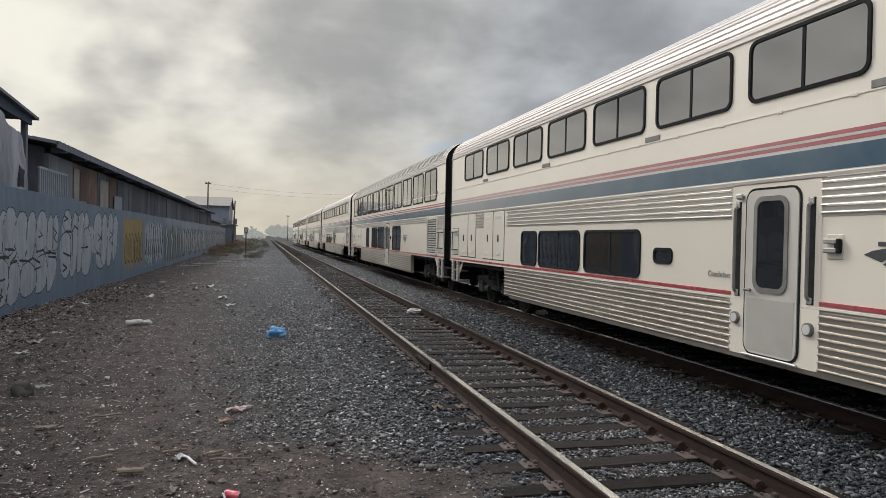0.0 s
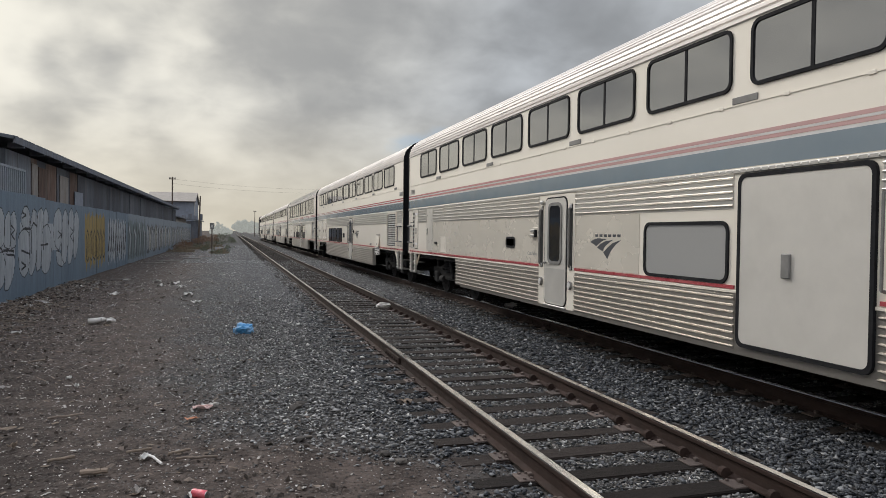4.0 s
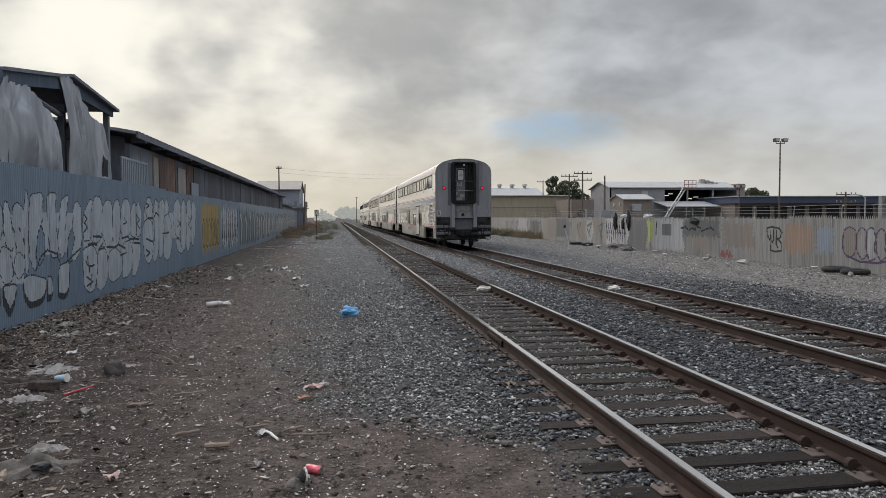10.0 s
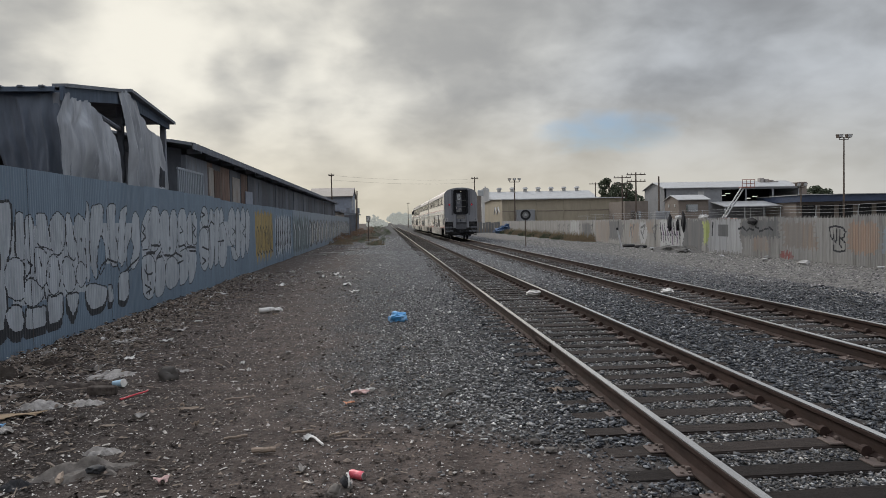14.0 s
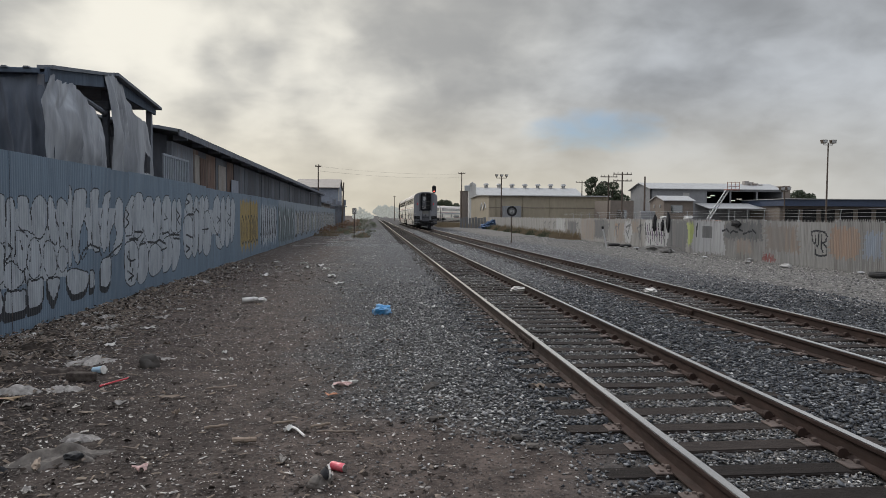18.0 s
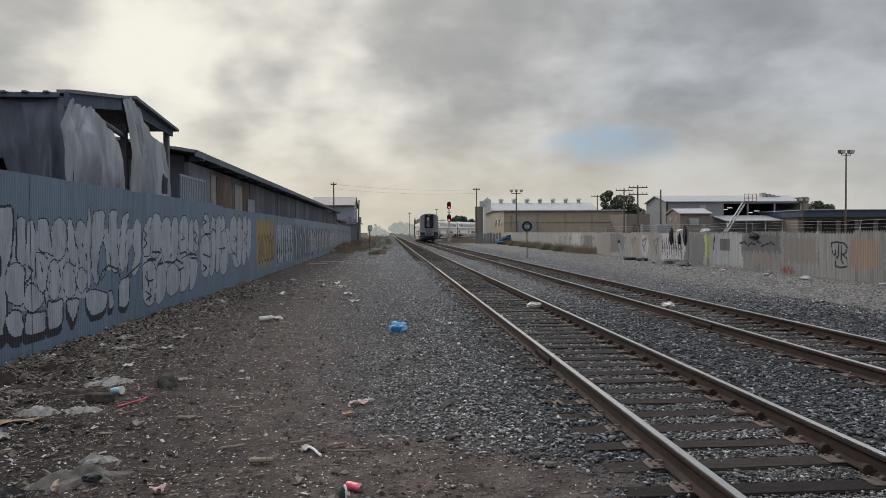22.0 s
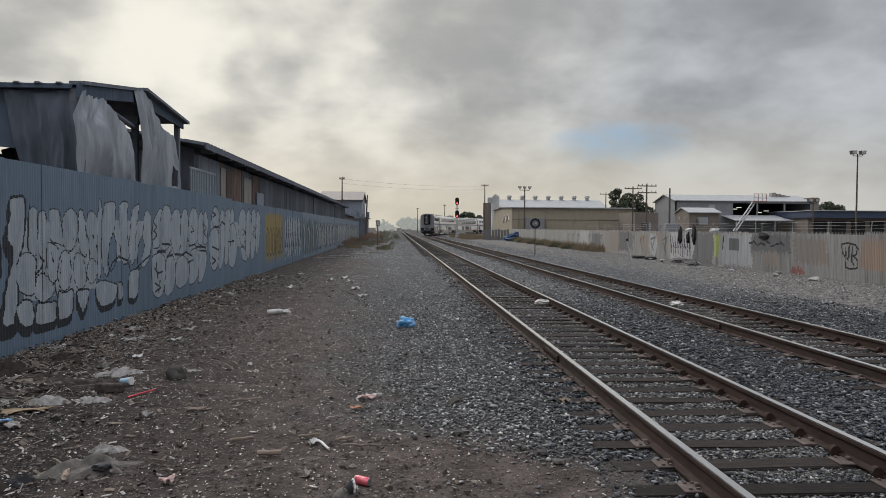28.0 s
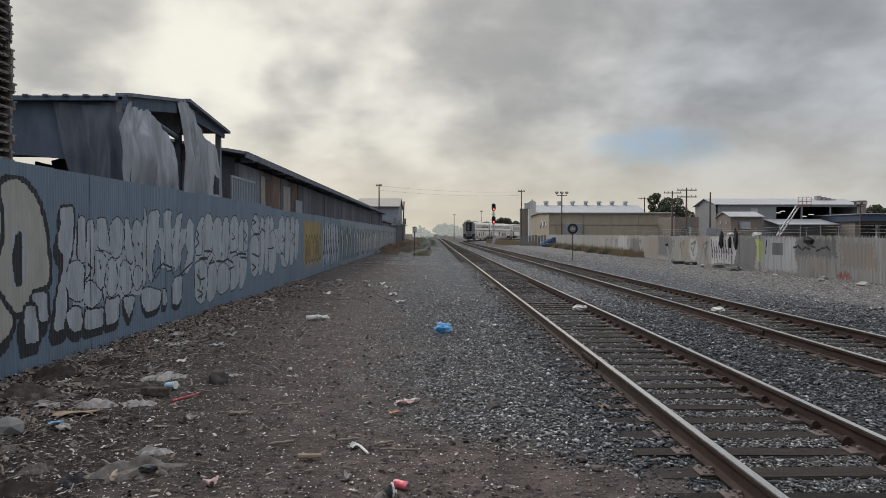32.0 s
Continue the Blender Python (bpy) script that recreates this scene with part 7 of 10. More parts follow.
    for k in range(9):
        part("scrap", Geo().lump((-7.6 - k * 0.5, 16.5 + rng.uniform(-0.4, 0.4), 3.1 + rng.uniform(-0.1, 0.35)), (0.4, 0.4, 0.35), k, 0.5), "under", pile)
    part("base", Geo().bbox(-13, -7.2, 16.2, 16.9, 0, 3.05, 0.05), "under", pile)


def build_pallet_stack():
    st = thing("pallet_stack", "tall stack of weathered wooden pallets behind the fence", "pallets")
    rng = random.Random(2)
    board = Geo().box(-0.6, 0.6, -0.05, 0.05, 0.0, 0.022).mesh("deck_board", ["pallet_wood"])
    bearer = Geo().box(-0.6, 0.6, -0.025, 0.025, 0.022, 0.10).mesh("pallet", ["pallet_wood"])
    foot = Geo().box(-0.05, 0.05, -0.5, 0.53, 0.0, 0.022).mesh("bottom_board", ["pallet_wood"])
    for k in range(58):
        ob = part("pallet", bearer, "pallet_wood", st)
        ob.matrix_basis = pose(-6.75 + rng.uniform(-0.03, 0.03), 10.1 + rng.uniform(-0.04, 0.04), 0.124 * k, 0, 0, rng.uniform(-2.5, 2.5))
        for j in range(7):
            part("deck_board", board, "pallet_wood", ob).matrix_basis = pose(0, -0.45 + j * 0.155 + rng.uniform(-0.01, 0.01), 0.10)
        for y in (-0.46, 0.46):
            part("bearer", bearer, "pallet_wood", ob).matrix_basis = pose(0, y, 0)
        for x in (-0.53, 0.0, 0.53):
            part("bottom_board", foot, "pallet_wood", ob).matrix_basis = pose(x, 0, 0)


build_long_shed()
build_canopy()
build_pallet_stack()


# ---- plants ----
def leaf_cloud(rng, centres, radii, count, size, flat=0.8):
    """Small two-sided leaves spread over uneven clumps."""
    weight = np.array(radii, float) ** 2
    pick = rng.choice(len(centres), count, p=weight / weight.sum())
    c, r = np.array(centres)[pick], np.array(radii)[pick]
    d = rng.normal(size=(count, 3))
    d /= np.linalg.norm(d, axis=1)[:, None]
    p = c + d * (r * rng.uniform(0.35, 1.0, count) ** 0.5)[:, None] * np.array([1, 1, flat])
    a = rng.normal(size=(count, 3))
    a /= np.linalg.norm(a, axis=1)[:, None]
    b = np.cross(a, rng.normal(size=(count, 3)))
    b /= np.linalg.norm(b, axis=1)[:, None] + 1e-9
    s = size * rng.uniform(0.5, 1.3, count)[:, None]
    v = np.stack([p - a * s, p + b * s * 0.5, p + a * s, p - b * s * 0.5], 1).reshape(-1, 3)
    g = Geo()
    g.v = [tuple(q) for q in v]
    g.f = [(4 * i, 4 * i + 1, 4 * i + 2, 4 * i + 3) for i in range(count)]
    g.mi = [0] * count
    return g


def tree(x, y, h, spread, seed, leaf="leaf", count=2600, size=0.22, label="dark green leafy tree behind the buildings", conifer=False):
    t = thing("tree", label, "tree", (x, y, 0))
    rng = np.random.default_rng(seed)
    tr = Geo().tube((0, 0, 0), (0.1, 0, h * 0.45), 0.04 * h, 8, 0.025 * h).tube((0.1, 0, h * 0.45), (0, 0.1, h * 0.9), 0.025 * h, 8, 0.006 * h)
    cs, rs = [], []
    for k in range(16):
        a = rng.uniform(0, 6.28)
        f = rng.uniform(0.3, 1.0)
        w = spread * ((1.05 - f) if conifer else rng.uniform(0.25, 0.8)) * (1 if conifer else (1.2 - 0.55 * f))
        c = (w * math.cos(a), w * math.sin(a), h * f * 0.96)
        cs.append(c)
        rs.append(spread * rng.uniform(0.22, 0.42) * (0.5 if conifer else 1))
        tr.tube((0, 0, h * f * 0.65), c, 0.012 * h, 6, 0.004 * h)
    part("trunk", tr, "wood_pole", t)
    part("crown", leaf_cloud(rng, cs, rs, count, size), leaf, t)
    return t


def weeds(name, label, spots, leaf, seed, blades=130, height=0.5):
    rng = random.Random(seed)
    g = Geo()
    for x, y, r in spots:
        for k in range(blades):
            a, d = rng.uniform(0, 6.28), r * rng.random() ** 0.6
            px, py = x + d * math.cos(a), y + d * math.sin(a)
            hh = height * rng.uniform(0.4, 1.2) * (1.15 - 0.6 * d / r)
            lx, ly, w = rng.uniform(-0.2, 0.2), rng.uniform(-0.2, 0.2), rng.uniform(0.012, 0.03)
            g.add([(px - w, py, -0.02), (px + w, py, -0.02), (px + lx * 0.6, py + ly * 0.6, hh * 0.7), (px + lx, py + ly, hh)], [(0, 1, 2), (1, 3, 2)])
    return tagged(part(name, g, leaf), label, "weeds", kind="stuff")


def utility_pole(x, y, h, arms=1, label="wooden utility pole with crossarm and insulators", lean=0.0, arm_w=1.3):
    p = thing("utility_pole", label, "utility pole", (x, y, 0), group="utility poles")
    part("pole", Geo().tube((0, 0, 0), (lean, 0, h), 0.15, 10, 0.085), "wood_pole", p, smooth=True)
    for k in range(arms):
        z = h - 0.4 - 0.9 * k
        arm = part("crossarm", Geo().bbox(lean - arm_w, lean + arm_w, -0.16, -0.06, z, z + 0.13, 0.01), "wood_pole", p)
        for s in (-0.92, -0.5, 0.5, 0.92):
            part("insulator", Geo().tube((lean + s * arm_w, -0.11, z + 0.13), (lean + s * arm_w, -0.11, z + 0.33), 0.05, 8), "steel_grey", arm)
    return p


# ---- far end of the left side ----
def build_left_distance():
    h = thing("gabled_house", "grey-blue gabled building with a pale roof", "building", (0, 0, 0))
    part("wall", Geo().box(-12.6, -5.75, 118, 132, 0, 6.3), "shed_wall", h)
    part("gable", Geo().prism([(118, 6.3), (132, 6.3), (125, 7.9)][::-1], -5.95, -5.75, "x"), "shed_wall", h)
    part("roof", Geo().prism([(117.6, 6.25), (125, 7.95), (125, 8.08), (117.5, 6.38)][::-1], -12.9, -5.5, "x"), "rust_roof", h)
    part("roof", Geo().prism([(132.4, 6.25), (125, 7.95), (125, 8.08), (132.5, 6.38)], -12.9, -5.5, "x"), "rust_roof", h)
    part("corner_board", Geo().bbox(-5.75, -5.6, 117.9, 118.1, 0, 6.3, 0.01), "pale_roof", h)
    s = thing("lean_to", "low weathered lean-to at the end of the shed", "shed")
    part("wall", Geo().box(-6.3, -6.15, 86.2, 104, 0, 3.4), "pale_board", s)
    part("end", Geo().box(-10, -6.15, 104, 104.1, 0, 3.4), "old_board", s)
    part("roof", Geo().prism([(-5.7, 3.3), (-5.7, 3.42), (-10.2, 4.1), (-10.2, 3.98)], 86.2, 104.3), "roof_dark", s)
    part("hatch", Geo().bbox(-6.14, -6.1, 88, 89.2, 2.3, 3.2, 0.01), "pale_roof", s)
    r = thing("rubble_roof", "low shack roof with clutter above brush", "shed")
    part("wall", Geo().box(-7.5, -4.4, 106, 113, 0, 3.2), "old_board", r)
    part("roof", Geo().prism([(-4.1, 3.15), (-4.1, 3.3), (-7.8, 3.9), (-7.8, 3.75)], 105.6, 113.3), "roof_dark", r)
    for k in range(4):
        part("roof_clutter", Geo().bbox(-6.8 + 0.7 * k, -6.3 + 0.7 * k, 107 + k, 108 + k, 3.4, 4.0 + 0.25 * (k % 2), 0.03), "old_board", r)
    utility_pole(-8.7, 115, 9.9, 1, arm_w=0.45)
    utility_pole(-4.5, 104, 6.6, 0, "leaning dark wooden post", lean=0.25)
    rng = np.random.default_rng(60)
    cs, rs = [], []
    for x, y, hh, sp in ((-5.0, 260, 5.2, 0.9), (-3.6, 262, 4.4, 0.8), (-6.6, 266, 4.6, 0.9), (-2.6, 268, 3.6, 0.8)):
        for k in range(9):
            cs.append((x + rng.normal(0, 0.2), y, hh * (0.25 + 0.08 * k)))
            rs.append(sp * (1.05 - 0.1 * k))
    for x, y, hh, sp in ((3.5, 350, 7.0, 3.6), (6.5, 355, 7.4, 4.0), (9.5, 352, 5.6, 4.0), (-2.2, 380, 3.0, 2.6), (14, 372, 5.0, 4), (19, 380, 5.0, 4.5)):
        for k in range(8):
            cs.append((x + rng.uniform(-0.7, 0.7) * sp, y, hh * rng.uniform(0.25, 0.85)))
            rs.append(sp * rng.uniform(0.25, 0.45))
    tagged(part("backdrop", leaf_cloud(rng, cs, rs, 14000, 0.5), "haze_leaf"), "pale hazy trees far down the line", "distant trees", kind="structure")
    # trees behind the far buildings on the inside of the bend
    cs, rs = [], []
    for x, hh, sp in ((20, 6.5, 2.6), (23.5, 8.0, 2.8), (27, 8.6, 3.0), (30.5, 8.4, 3.0), (34, 7.6, 2.8)):
        for k in range(9):
            cs.append((x + rng.uniform(-0.6, 0.6) * sp, 270 + rng.uniform(-2, 2), hh * rng.uniform(0.3, 0.85)))
            rs.append(sp * rng.uniform(0.3, 0.5))
    tagged(part("tree_row", leaf_cloud(rng, cs, rs, 6000, 0.4), "leaf"), "row of dark green trees beyond the bend", "trees", kind="stuff")

    def bushes(name, label, spots, m, seed, count, size=0.07):
        r2 = np.random.default_rng(seed)
        cs, rs = [], []
        for x, y, r, h in spots:
            for k in range(7):
                cs.append((x + r2.uniform(-0.7, 0.7) * r, y + r2.uniform(-0.9, 0.9) * r, h * r2.uniform(0.15, 0.75)))
                rs.append(r * r2.uniform(0.2, 0.45))
        g = leaf_cloud(r2, cs, rs, count, size, 0.7)
        g.v = [(a, b, max(c, 0.0)) for a, b, c in g.v]
        tagged(part(name, g, m), label, "bushes", kind="stuff")
    bushes("brush", "rusty brown dry brush at the foot of the far fence", [(-4.6, 68, 0.7, 0.8), (-4.9, 73, 0.8, 1.0), (-4.7, 79, 0.9, 1.0), (-4.9, 85, 1.0, 1.2), (-4.4, 92, 1.1, 1.2), (-3.8, 99, 1.2, 1.3), (-3.4, 108, 1.3, 1.4), (-2.8, 118, 1.5, 1.6)], "rust_leaf", 5, 9000, 0.045)
    bushes("green_brush", "low grey-green weeds beside the gravel", [(-2.7, 70, 0.8, 0.7), (-3.1, 77, 1.0, 0.9), (-1.3, 59, 0.7, 0.5), (-0.7, 63, 0.6, 0.4), (-2.3, 88, 1.0, 0.8), (-0.3, 75, 0.7, 0.5), (-1.1, 96, 1.1, 0.8), (-0.6, 110, 1.3, 0.9), (-2.0, 125, 1.8, 1.4), (-1.0, 140, 2.0, 1.5)], "sage_leaf", 6, 9000, 0.045)
    weeds("weeds", "dry tan grass among the brush", [(-4.3, 66, 1.2), (-4.6, 76, 1.5), (-3.0, 77, 1.3), (-2.2, 88, 1.2), (-1.0, 62, 0.8)], "dry_leaf", 7, 160, 0.55)
    # marker post
    p = thing("marker_post", "dark steel post with a small weathered sign plate", "sign post", (-1.6, 61.0, 0))
    part("post", Geo().bbox(-0.045, 0.045, -0.03, 0.03, 0, 2.35, 0.008), "wood_pole", p)
    pl = part("sign_plate", Geo().bbox(-0.17, 0.17, -0.055, -0.035, 2.0, 2.5, 0.01), "steel_grey", p)
    part("cross_mark", Geo().prism([(-0.12, 2.1), (-0.08, 2.08), (0.12, 2.4), (0.08, 2.42)], -0.06, -0.055), "pale", pl)
    part("cross_mark", Geo().prism([(0.12, 2.1), (0.08, 2.08), (-0.12, 2.4), (-0.08, 2.42)][::-1], -0.066, -0.061), "pale", pl)
    # boards lying on the ground
    for x, y, w, a in ((-2.6, 50, 1.3, 15), (-3.6, 46, 1.5, -8), (-1.9, 53, 0.9, 30), (-3.1, 54.5, 1.1, 5), (-4.2, 43, 1.2, -20)):
        b = thing("loose_board", "pale broken board lying on the gravel", "board", (x, y, 0.02), a, "boards on the ground")
        part("board", Geo().bbox(-w / 2, w / 2, -0.1, 0.1, 0, 0.05, 0.01), "pale_board", b)


build_left_distance()

# ---- right side: fence ----
MAT.update({
    "fence_pale": material("weathered_pale_fence_sheet", (0.255, 0.25, 0.24), 0.7, 0.1, 0.22, 2, (0.135, 0.118, 0.105), 0.6, 0.8, 0.06, 40, (1, 4, 0.35), 0.12),
    "patch_orange": material("faded_orange_overpaint", (0.30, 0.215, 0.165), 0.75, 0, 0.15, 2, (0.22, 0.20, 0.18), 0.65, 0.9, 0.05, 40, (1, 4, 0.35), stain_lo=0.44),
    "patch_faint": material("thin_tan_overpaint", (0.265, 0.215, 0.178), 0.75, 0, 0.15, 2, (0.225, 0.215, 0.205), 0.8, 0.9, 0.05, 40, (1, 4, 0.35), stain_lo=0.38),
    "patch_grey": material("mid_grey_overpaint", (0.135, 0.136, 0.138), 0.75, 0, 0.12, 2, (0.20, 0.19, 0.18), 0.5, 0.9, 0.05, 40, (1, 4, 0.35)),
    "patch_white": material("white_overpaint", (0.37, 0.375, 0.38), 0.7, 0, 0.1, 2, (0.24, 0.235, 0.225), 0.6, 0.9, 0.05, 40, (1, 4, 0.35), stain_lo=0.44),
    "patch_blue": material("pale_blue_overpaint", (0.24, 0.275, 0.325), 0.7, 0, 0.1, 2, (0.22, 0.215, 0.21), 0.5, 0.9, 0.05, 40, (1, 4, 0.35)),
    "patch_lime": material("faded_lime_spray", (0.32, 0.36, 0.14), 0.7, 0, 0.1, 3, None, 0, 1, 0.05, 40),
    "purple_line": material("dark_purple_spray", (0.085, 0.05, 0.10), 0.6, 0, 0.15, 4, None, 0, 1, 0.05, 40),
    "red_spray": material("faded_red_spray", (0.25, 0.085, 0.08), 0.65, 0, 0.15, 4, (0.22, 0.18, 0.17), 0.6, 1.5, 0.05, 40, (1, 4, 0.35), stain_lo=0.44),
    "tan_wall": material("tan_warehouse_cladding", (0.27, 0.235, 0.175), 0.75, 0, 0.08, 2, (0.22, 0.19, 0.145), 0.4, 0.3, 0.06, 20, (1, 1, 0.3)),
    "grey_clad": material("grey_metal_cladding", (0.195, 0.20, 0.212), 0.6, 0.1, 0.1, 2, (0.15, 0.152, 0.158), 0.4, 0.4, 0.05, 20),
    "brown_wall": material("brown_stucco_wall", (0.155, 0.13, 0.112), 0.85, 0, 0.1, 2, None, 0, 1, 0.05, 20),
    "white_wall": material("streaked_white_wall", (0.50, 0.49, 0.47), 0.8, 0, 0.1, 2, (0.2, 0.19, 0.18), 0.65, 0.5, 0.05, 20, (1, 1, 0.25)),
    "heap_gravel": material("dark_gravel_heap", (0.085, 0.082, 0.078), 0.95, 0, 0.5, 12, (0.05, 0.047, 0.044), 0.6, 3, 1.0, 25, spec=0.2),
    "navy_roof": material("dark_green_grey_roof", (0.055, 0.062, 0.065), 0.8, 0, 0.15, 3, None, 0, 1, 0.05, 20),
    "navy": material("dark_blue_cladding", (0.030, 0.045, 0.085), 0.6, 0, 0.15, 2, None, 0, 1, 0.05, 20),
    "galv": material("galvanised_steel", (0.36, 0.37, 0.375), 0.5, 0.5, 0.1, 10, None, 0, 1, 0.05, 40),
    "lift_orange": material("orange_machine_paint", (0.24, 0.10, 0.07), 0.5, 0, 0.1, 5, None, 0, 1, 0.05, 30),
    "blue_tarp": material("blue_tarpaulin", (0.035, 0.075, 0.15), 0.6, 0, 0.2, 6, None, 0, 1, 0.3, 12),
    "black_cloth": material("black_cloth", (0.012, 0.012, 0.014), 0.9, 0, 0.3, 6, None, 0, 1, 0.15, 30),
    "tyre": material("old_tyre_rubber", (0.014, 0.014, 0.015), 0.9, 0, 0.3, 10, (0.04, 0.037, 0.034), 0.4, 3, 0.2, 50),
})


def right_x(y):
    return 16.9 + (0.0 if y < 52 else 0.024 * (y - 52))


def right_paint(y, z):
    """0 sheet, 1 orange, 2 grey, 3 white, 4 blue, 5 lime, 6 black, 7 purple, 8 red, 9 cream, 10 faint tan."""
    out = np.zeros(y.shape, int)
    w = 0.12 * np.sin(y * 2.3 + z * 4) + 0.06 * np.sin(y * 7.7 - z * 3)
    yy = y + w
    zz = z + 0.10 * np.sin(y * 37 + 1.3) * np.sin(y * 11) + 0.05 * np.sin(y * 83)
    yy = yy + 0.05 * np.sin(z * 29 + y * 3) + 0.03 * np.sin(z * 61)
    def field(a, b, lo, hi, m):
        out[(yy > a) & (yy < b) & (zz > lo) & (zz < hi)] = m
    field(27.0, 29.4, 0.5, 1.55, 10)
    field(23.5, 25.0, 0.45, 1.55, 1)
    field(22.2, 23.2, 0.55, 1.4, 4)
    field(29.6, 32.9, 0.9, 1.7, 2)
    field(30.6, 31.9, 0.25, 0.9, 10)
    field(33.1, 36.5, 0.1, 1.72, 3)
    out[(np.abs(y - 34.85) < 0.55) & (np.abs(z - 1.15) < 0.3)] = 2
    field(36.45, 37.15, 0.45, 1.6, 5)
    field(37.2, 39.7, 0.0, 1.72, 2)
    field(39.7, 43.2, 0.0, 1.72, 3)
    field(44.3, 45.6, 0.9, 1.6, 10)
    field(47.0, 48.6, 0.2, 1.5, 10)
    field(28.6, 29.6, 0.02, 0.3, 8)
    field(45.6, 46.8, 0.2, 1.6, 3)
    for k in range(14):
        c = 44.0 + 2.1 * k
        sc0 = [(c, 0.5, c + 0.5, 1.2 - 0.2 * (k % 2)), (c + 0.5, 1.2, c - 0.3, 1.4), (c - 0.3, 1.4, c + 0.2, 0.7)]
        scrawl(out, y, z, sc0, 0.07, 2)
    field(50.5, 53.5, 0.3, 1.7, 2)
    field(53.5, 57.5, 0.1, 1.7, 10)
    field(59.0, 62.0, 0.3, 1.5, 2)
    field(63.0, 66.5, 0.2, 1.7, 3)
    field(12.0, 14.9, 0.2, 1.6, 8)
    sc = lambda strokes, r, m: scrawl(out, y, z, strokes, r, m)
    # outlined tag: two looped strokes in a rounded frame
    sc(chain((26.15, 1.36), (25.85, 1.42), (25.35, 1.36), (25.2, 1.2), (25.3, 1.0), (25.45, 0.95), (25.22, 0.8), (25.22, 0.5), (25.6, 0.45), (25.9, 0.5), (25.95, 0.9), (26.1, 1.05), (26.15, 1.36)), 0.035, 6)
    sc(chain((25.95, 1.3), (25.9, 0.95), (25.75, 0.75), (25.7, 1.32)), 0.03, 6)
    sc(chain((25.5, 1.32), (25.55, 0.75), (25.4, 0.6)), 0.03, 6)
    # dense tag on white
    for k in range(9):
        sc([(40.2 + 0.35 * k, 0.25 + 0.1 * (k % 3), 40.4 + 0.35 * k, 1.5 - 0.12 * (k % 2)), (40.4 + 0.35 * k, 1.2, 40.15 + 0.35 * k, 0.8)], 0.05, 7 if k % 2 else 6)
    for k in range(8):
        sc([(30.2 + 0.4 * k, 1.2 + 0.08 * (k % 2), 30.5 + 0.4 * k, 1.35 - 0.1 * (k % 3))], 0.045, 6)
    sc([(48.9, 0.6, 48.7, 1.4), (48.7, 1.4, 48.2, 1.3), (48.2, 1.3, 48.3, 0.6)], 0.06, 1)
    sc([(36.1, 0.9, 36.0, 1.55)], 0.06, 6)
    # purple-lined round letters, one filled tan
    letter(out, y, z, 10, 0.045, (0.0, 0.0), [(21.86, 0.96), (21.77, 1.36), (21.55, 1.46), (21.29, 1.36), (21.21, 0.98), (21.31, 0.57), (21.59, 0.45), (21.80, 0.64)], 7)
    letter(out, y, z, 0, 0.045, (0.0, 0.0), [(21.21, 1.24), (21.00, 1.45), (20.78, 1.31), (20.84, 0.93), (20.73, 0.59), (20.94, 0.42), (21.16, 0.66)], 7)
    letter(out, y, z, 3, 0.045, (0.0, 0.0), [(20.74, 1.37), (20.50, 1.45), (20.39, 1.13), (20.46, 0.82), (20.35, 0.51), (20.62, 0.40), (20.74, 0.81)], 7)
    letter(out, y, z, 0, 0.045, (0.0, 0.0), [(20.33, 1.25), (20.13, 1.44), (19.96, 1.26), (20.05, 0.95), (19.91, 0.59), (20.14, 0.42), (20.32, 0.70)], 7)
    letter(out, y, z, 0, 0.045, (0.0, 0.0), [(19.92, 1.20), (19.76, 1.40), (19.65, 1.20), (19.69, 0.84), (19.62, 0.49), (19.84, 0.42), (19.90, 0.78)], 7)
    sc(chain((21.68, 0.51), (21.03, 0.33), (20.24, 0.35), (19.66, 0.45)), 0.035, 7)
    # fat black letters with thin pale edges over white and red patches
    out[(y > 15.3) & (y < 19.3) & (zz < 0.50) & (zz > 0.12) & (np.sin(y * 3.1) + np.sin(y * 1.3 + 1) > -0.5)] = 3
    for c, h, ry, rz in ((15.93, 0.28, 0.16, 0.22), (16.52, 0.18, 0.10, 0.13), (18.3, 0.22, 0.25, 0.10), (19.3, 0.30, 0.12, 0.14), (15.98, 1.20, 0.22, 0.16), (15.85, 1.48, 0.15, 0.12), (19.22, 1.55, 0.20, 0.10), (18.95, 1.60, 0.16, 0.07), (16.45, 1.1, 0.14, 0.10)):
        out[((yy - c) / ry) ** 2 + ((zz - h) / rz) ** 2 < 1] = 8
    for pts in ([(19.37, 0.40), (19.34, 1.02), (18.97, 1.44), (18.82, 1.39), (18.77, 0.40)],
                [(18.91, 1.57), (18.50, 1.57), (18.26, 1.47), (18.20, 1.18), (17.92, 1.11), (17.83, 0.71), (17.91, 0.44), (18.37, 0.43), (18.42, 0.28), (18.70, 0.28)],
                [(17.80, 1.54), (17.46, 1.57), (17.36, 0.90), (17.37, 0.34), (17.78, 0.32), (17.90, 0.71), (18.07, 0.88), (18.09, 1.10), (17.76, 1.21)],
                [(17.35, 1.60), (16.66, 1.61), (16.61, 1.42), (16.83, 1.24), (16.71, 0.92), (16.64, 0.48), (16.98, 0.33), (17.32, 0.36), (17.38, 0.93)],
                [(16.61, 1.56), (16.20, 1.59), (16.14, 1.26), (16.38, 1.20), (16.45, 0.98), (16.04, 0.98), (15.90, 0.77), (15.98, 0.47), (16.35, 0.34), (16.66, 0.45), (16.66, 1.15)]):
        letter(out, y, z, 6, 0.032, (0.0, 0.0), pts, 9)
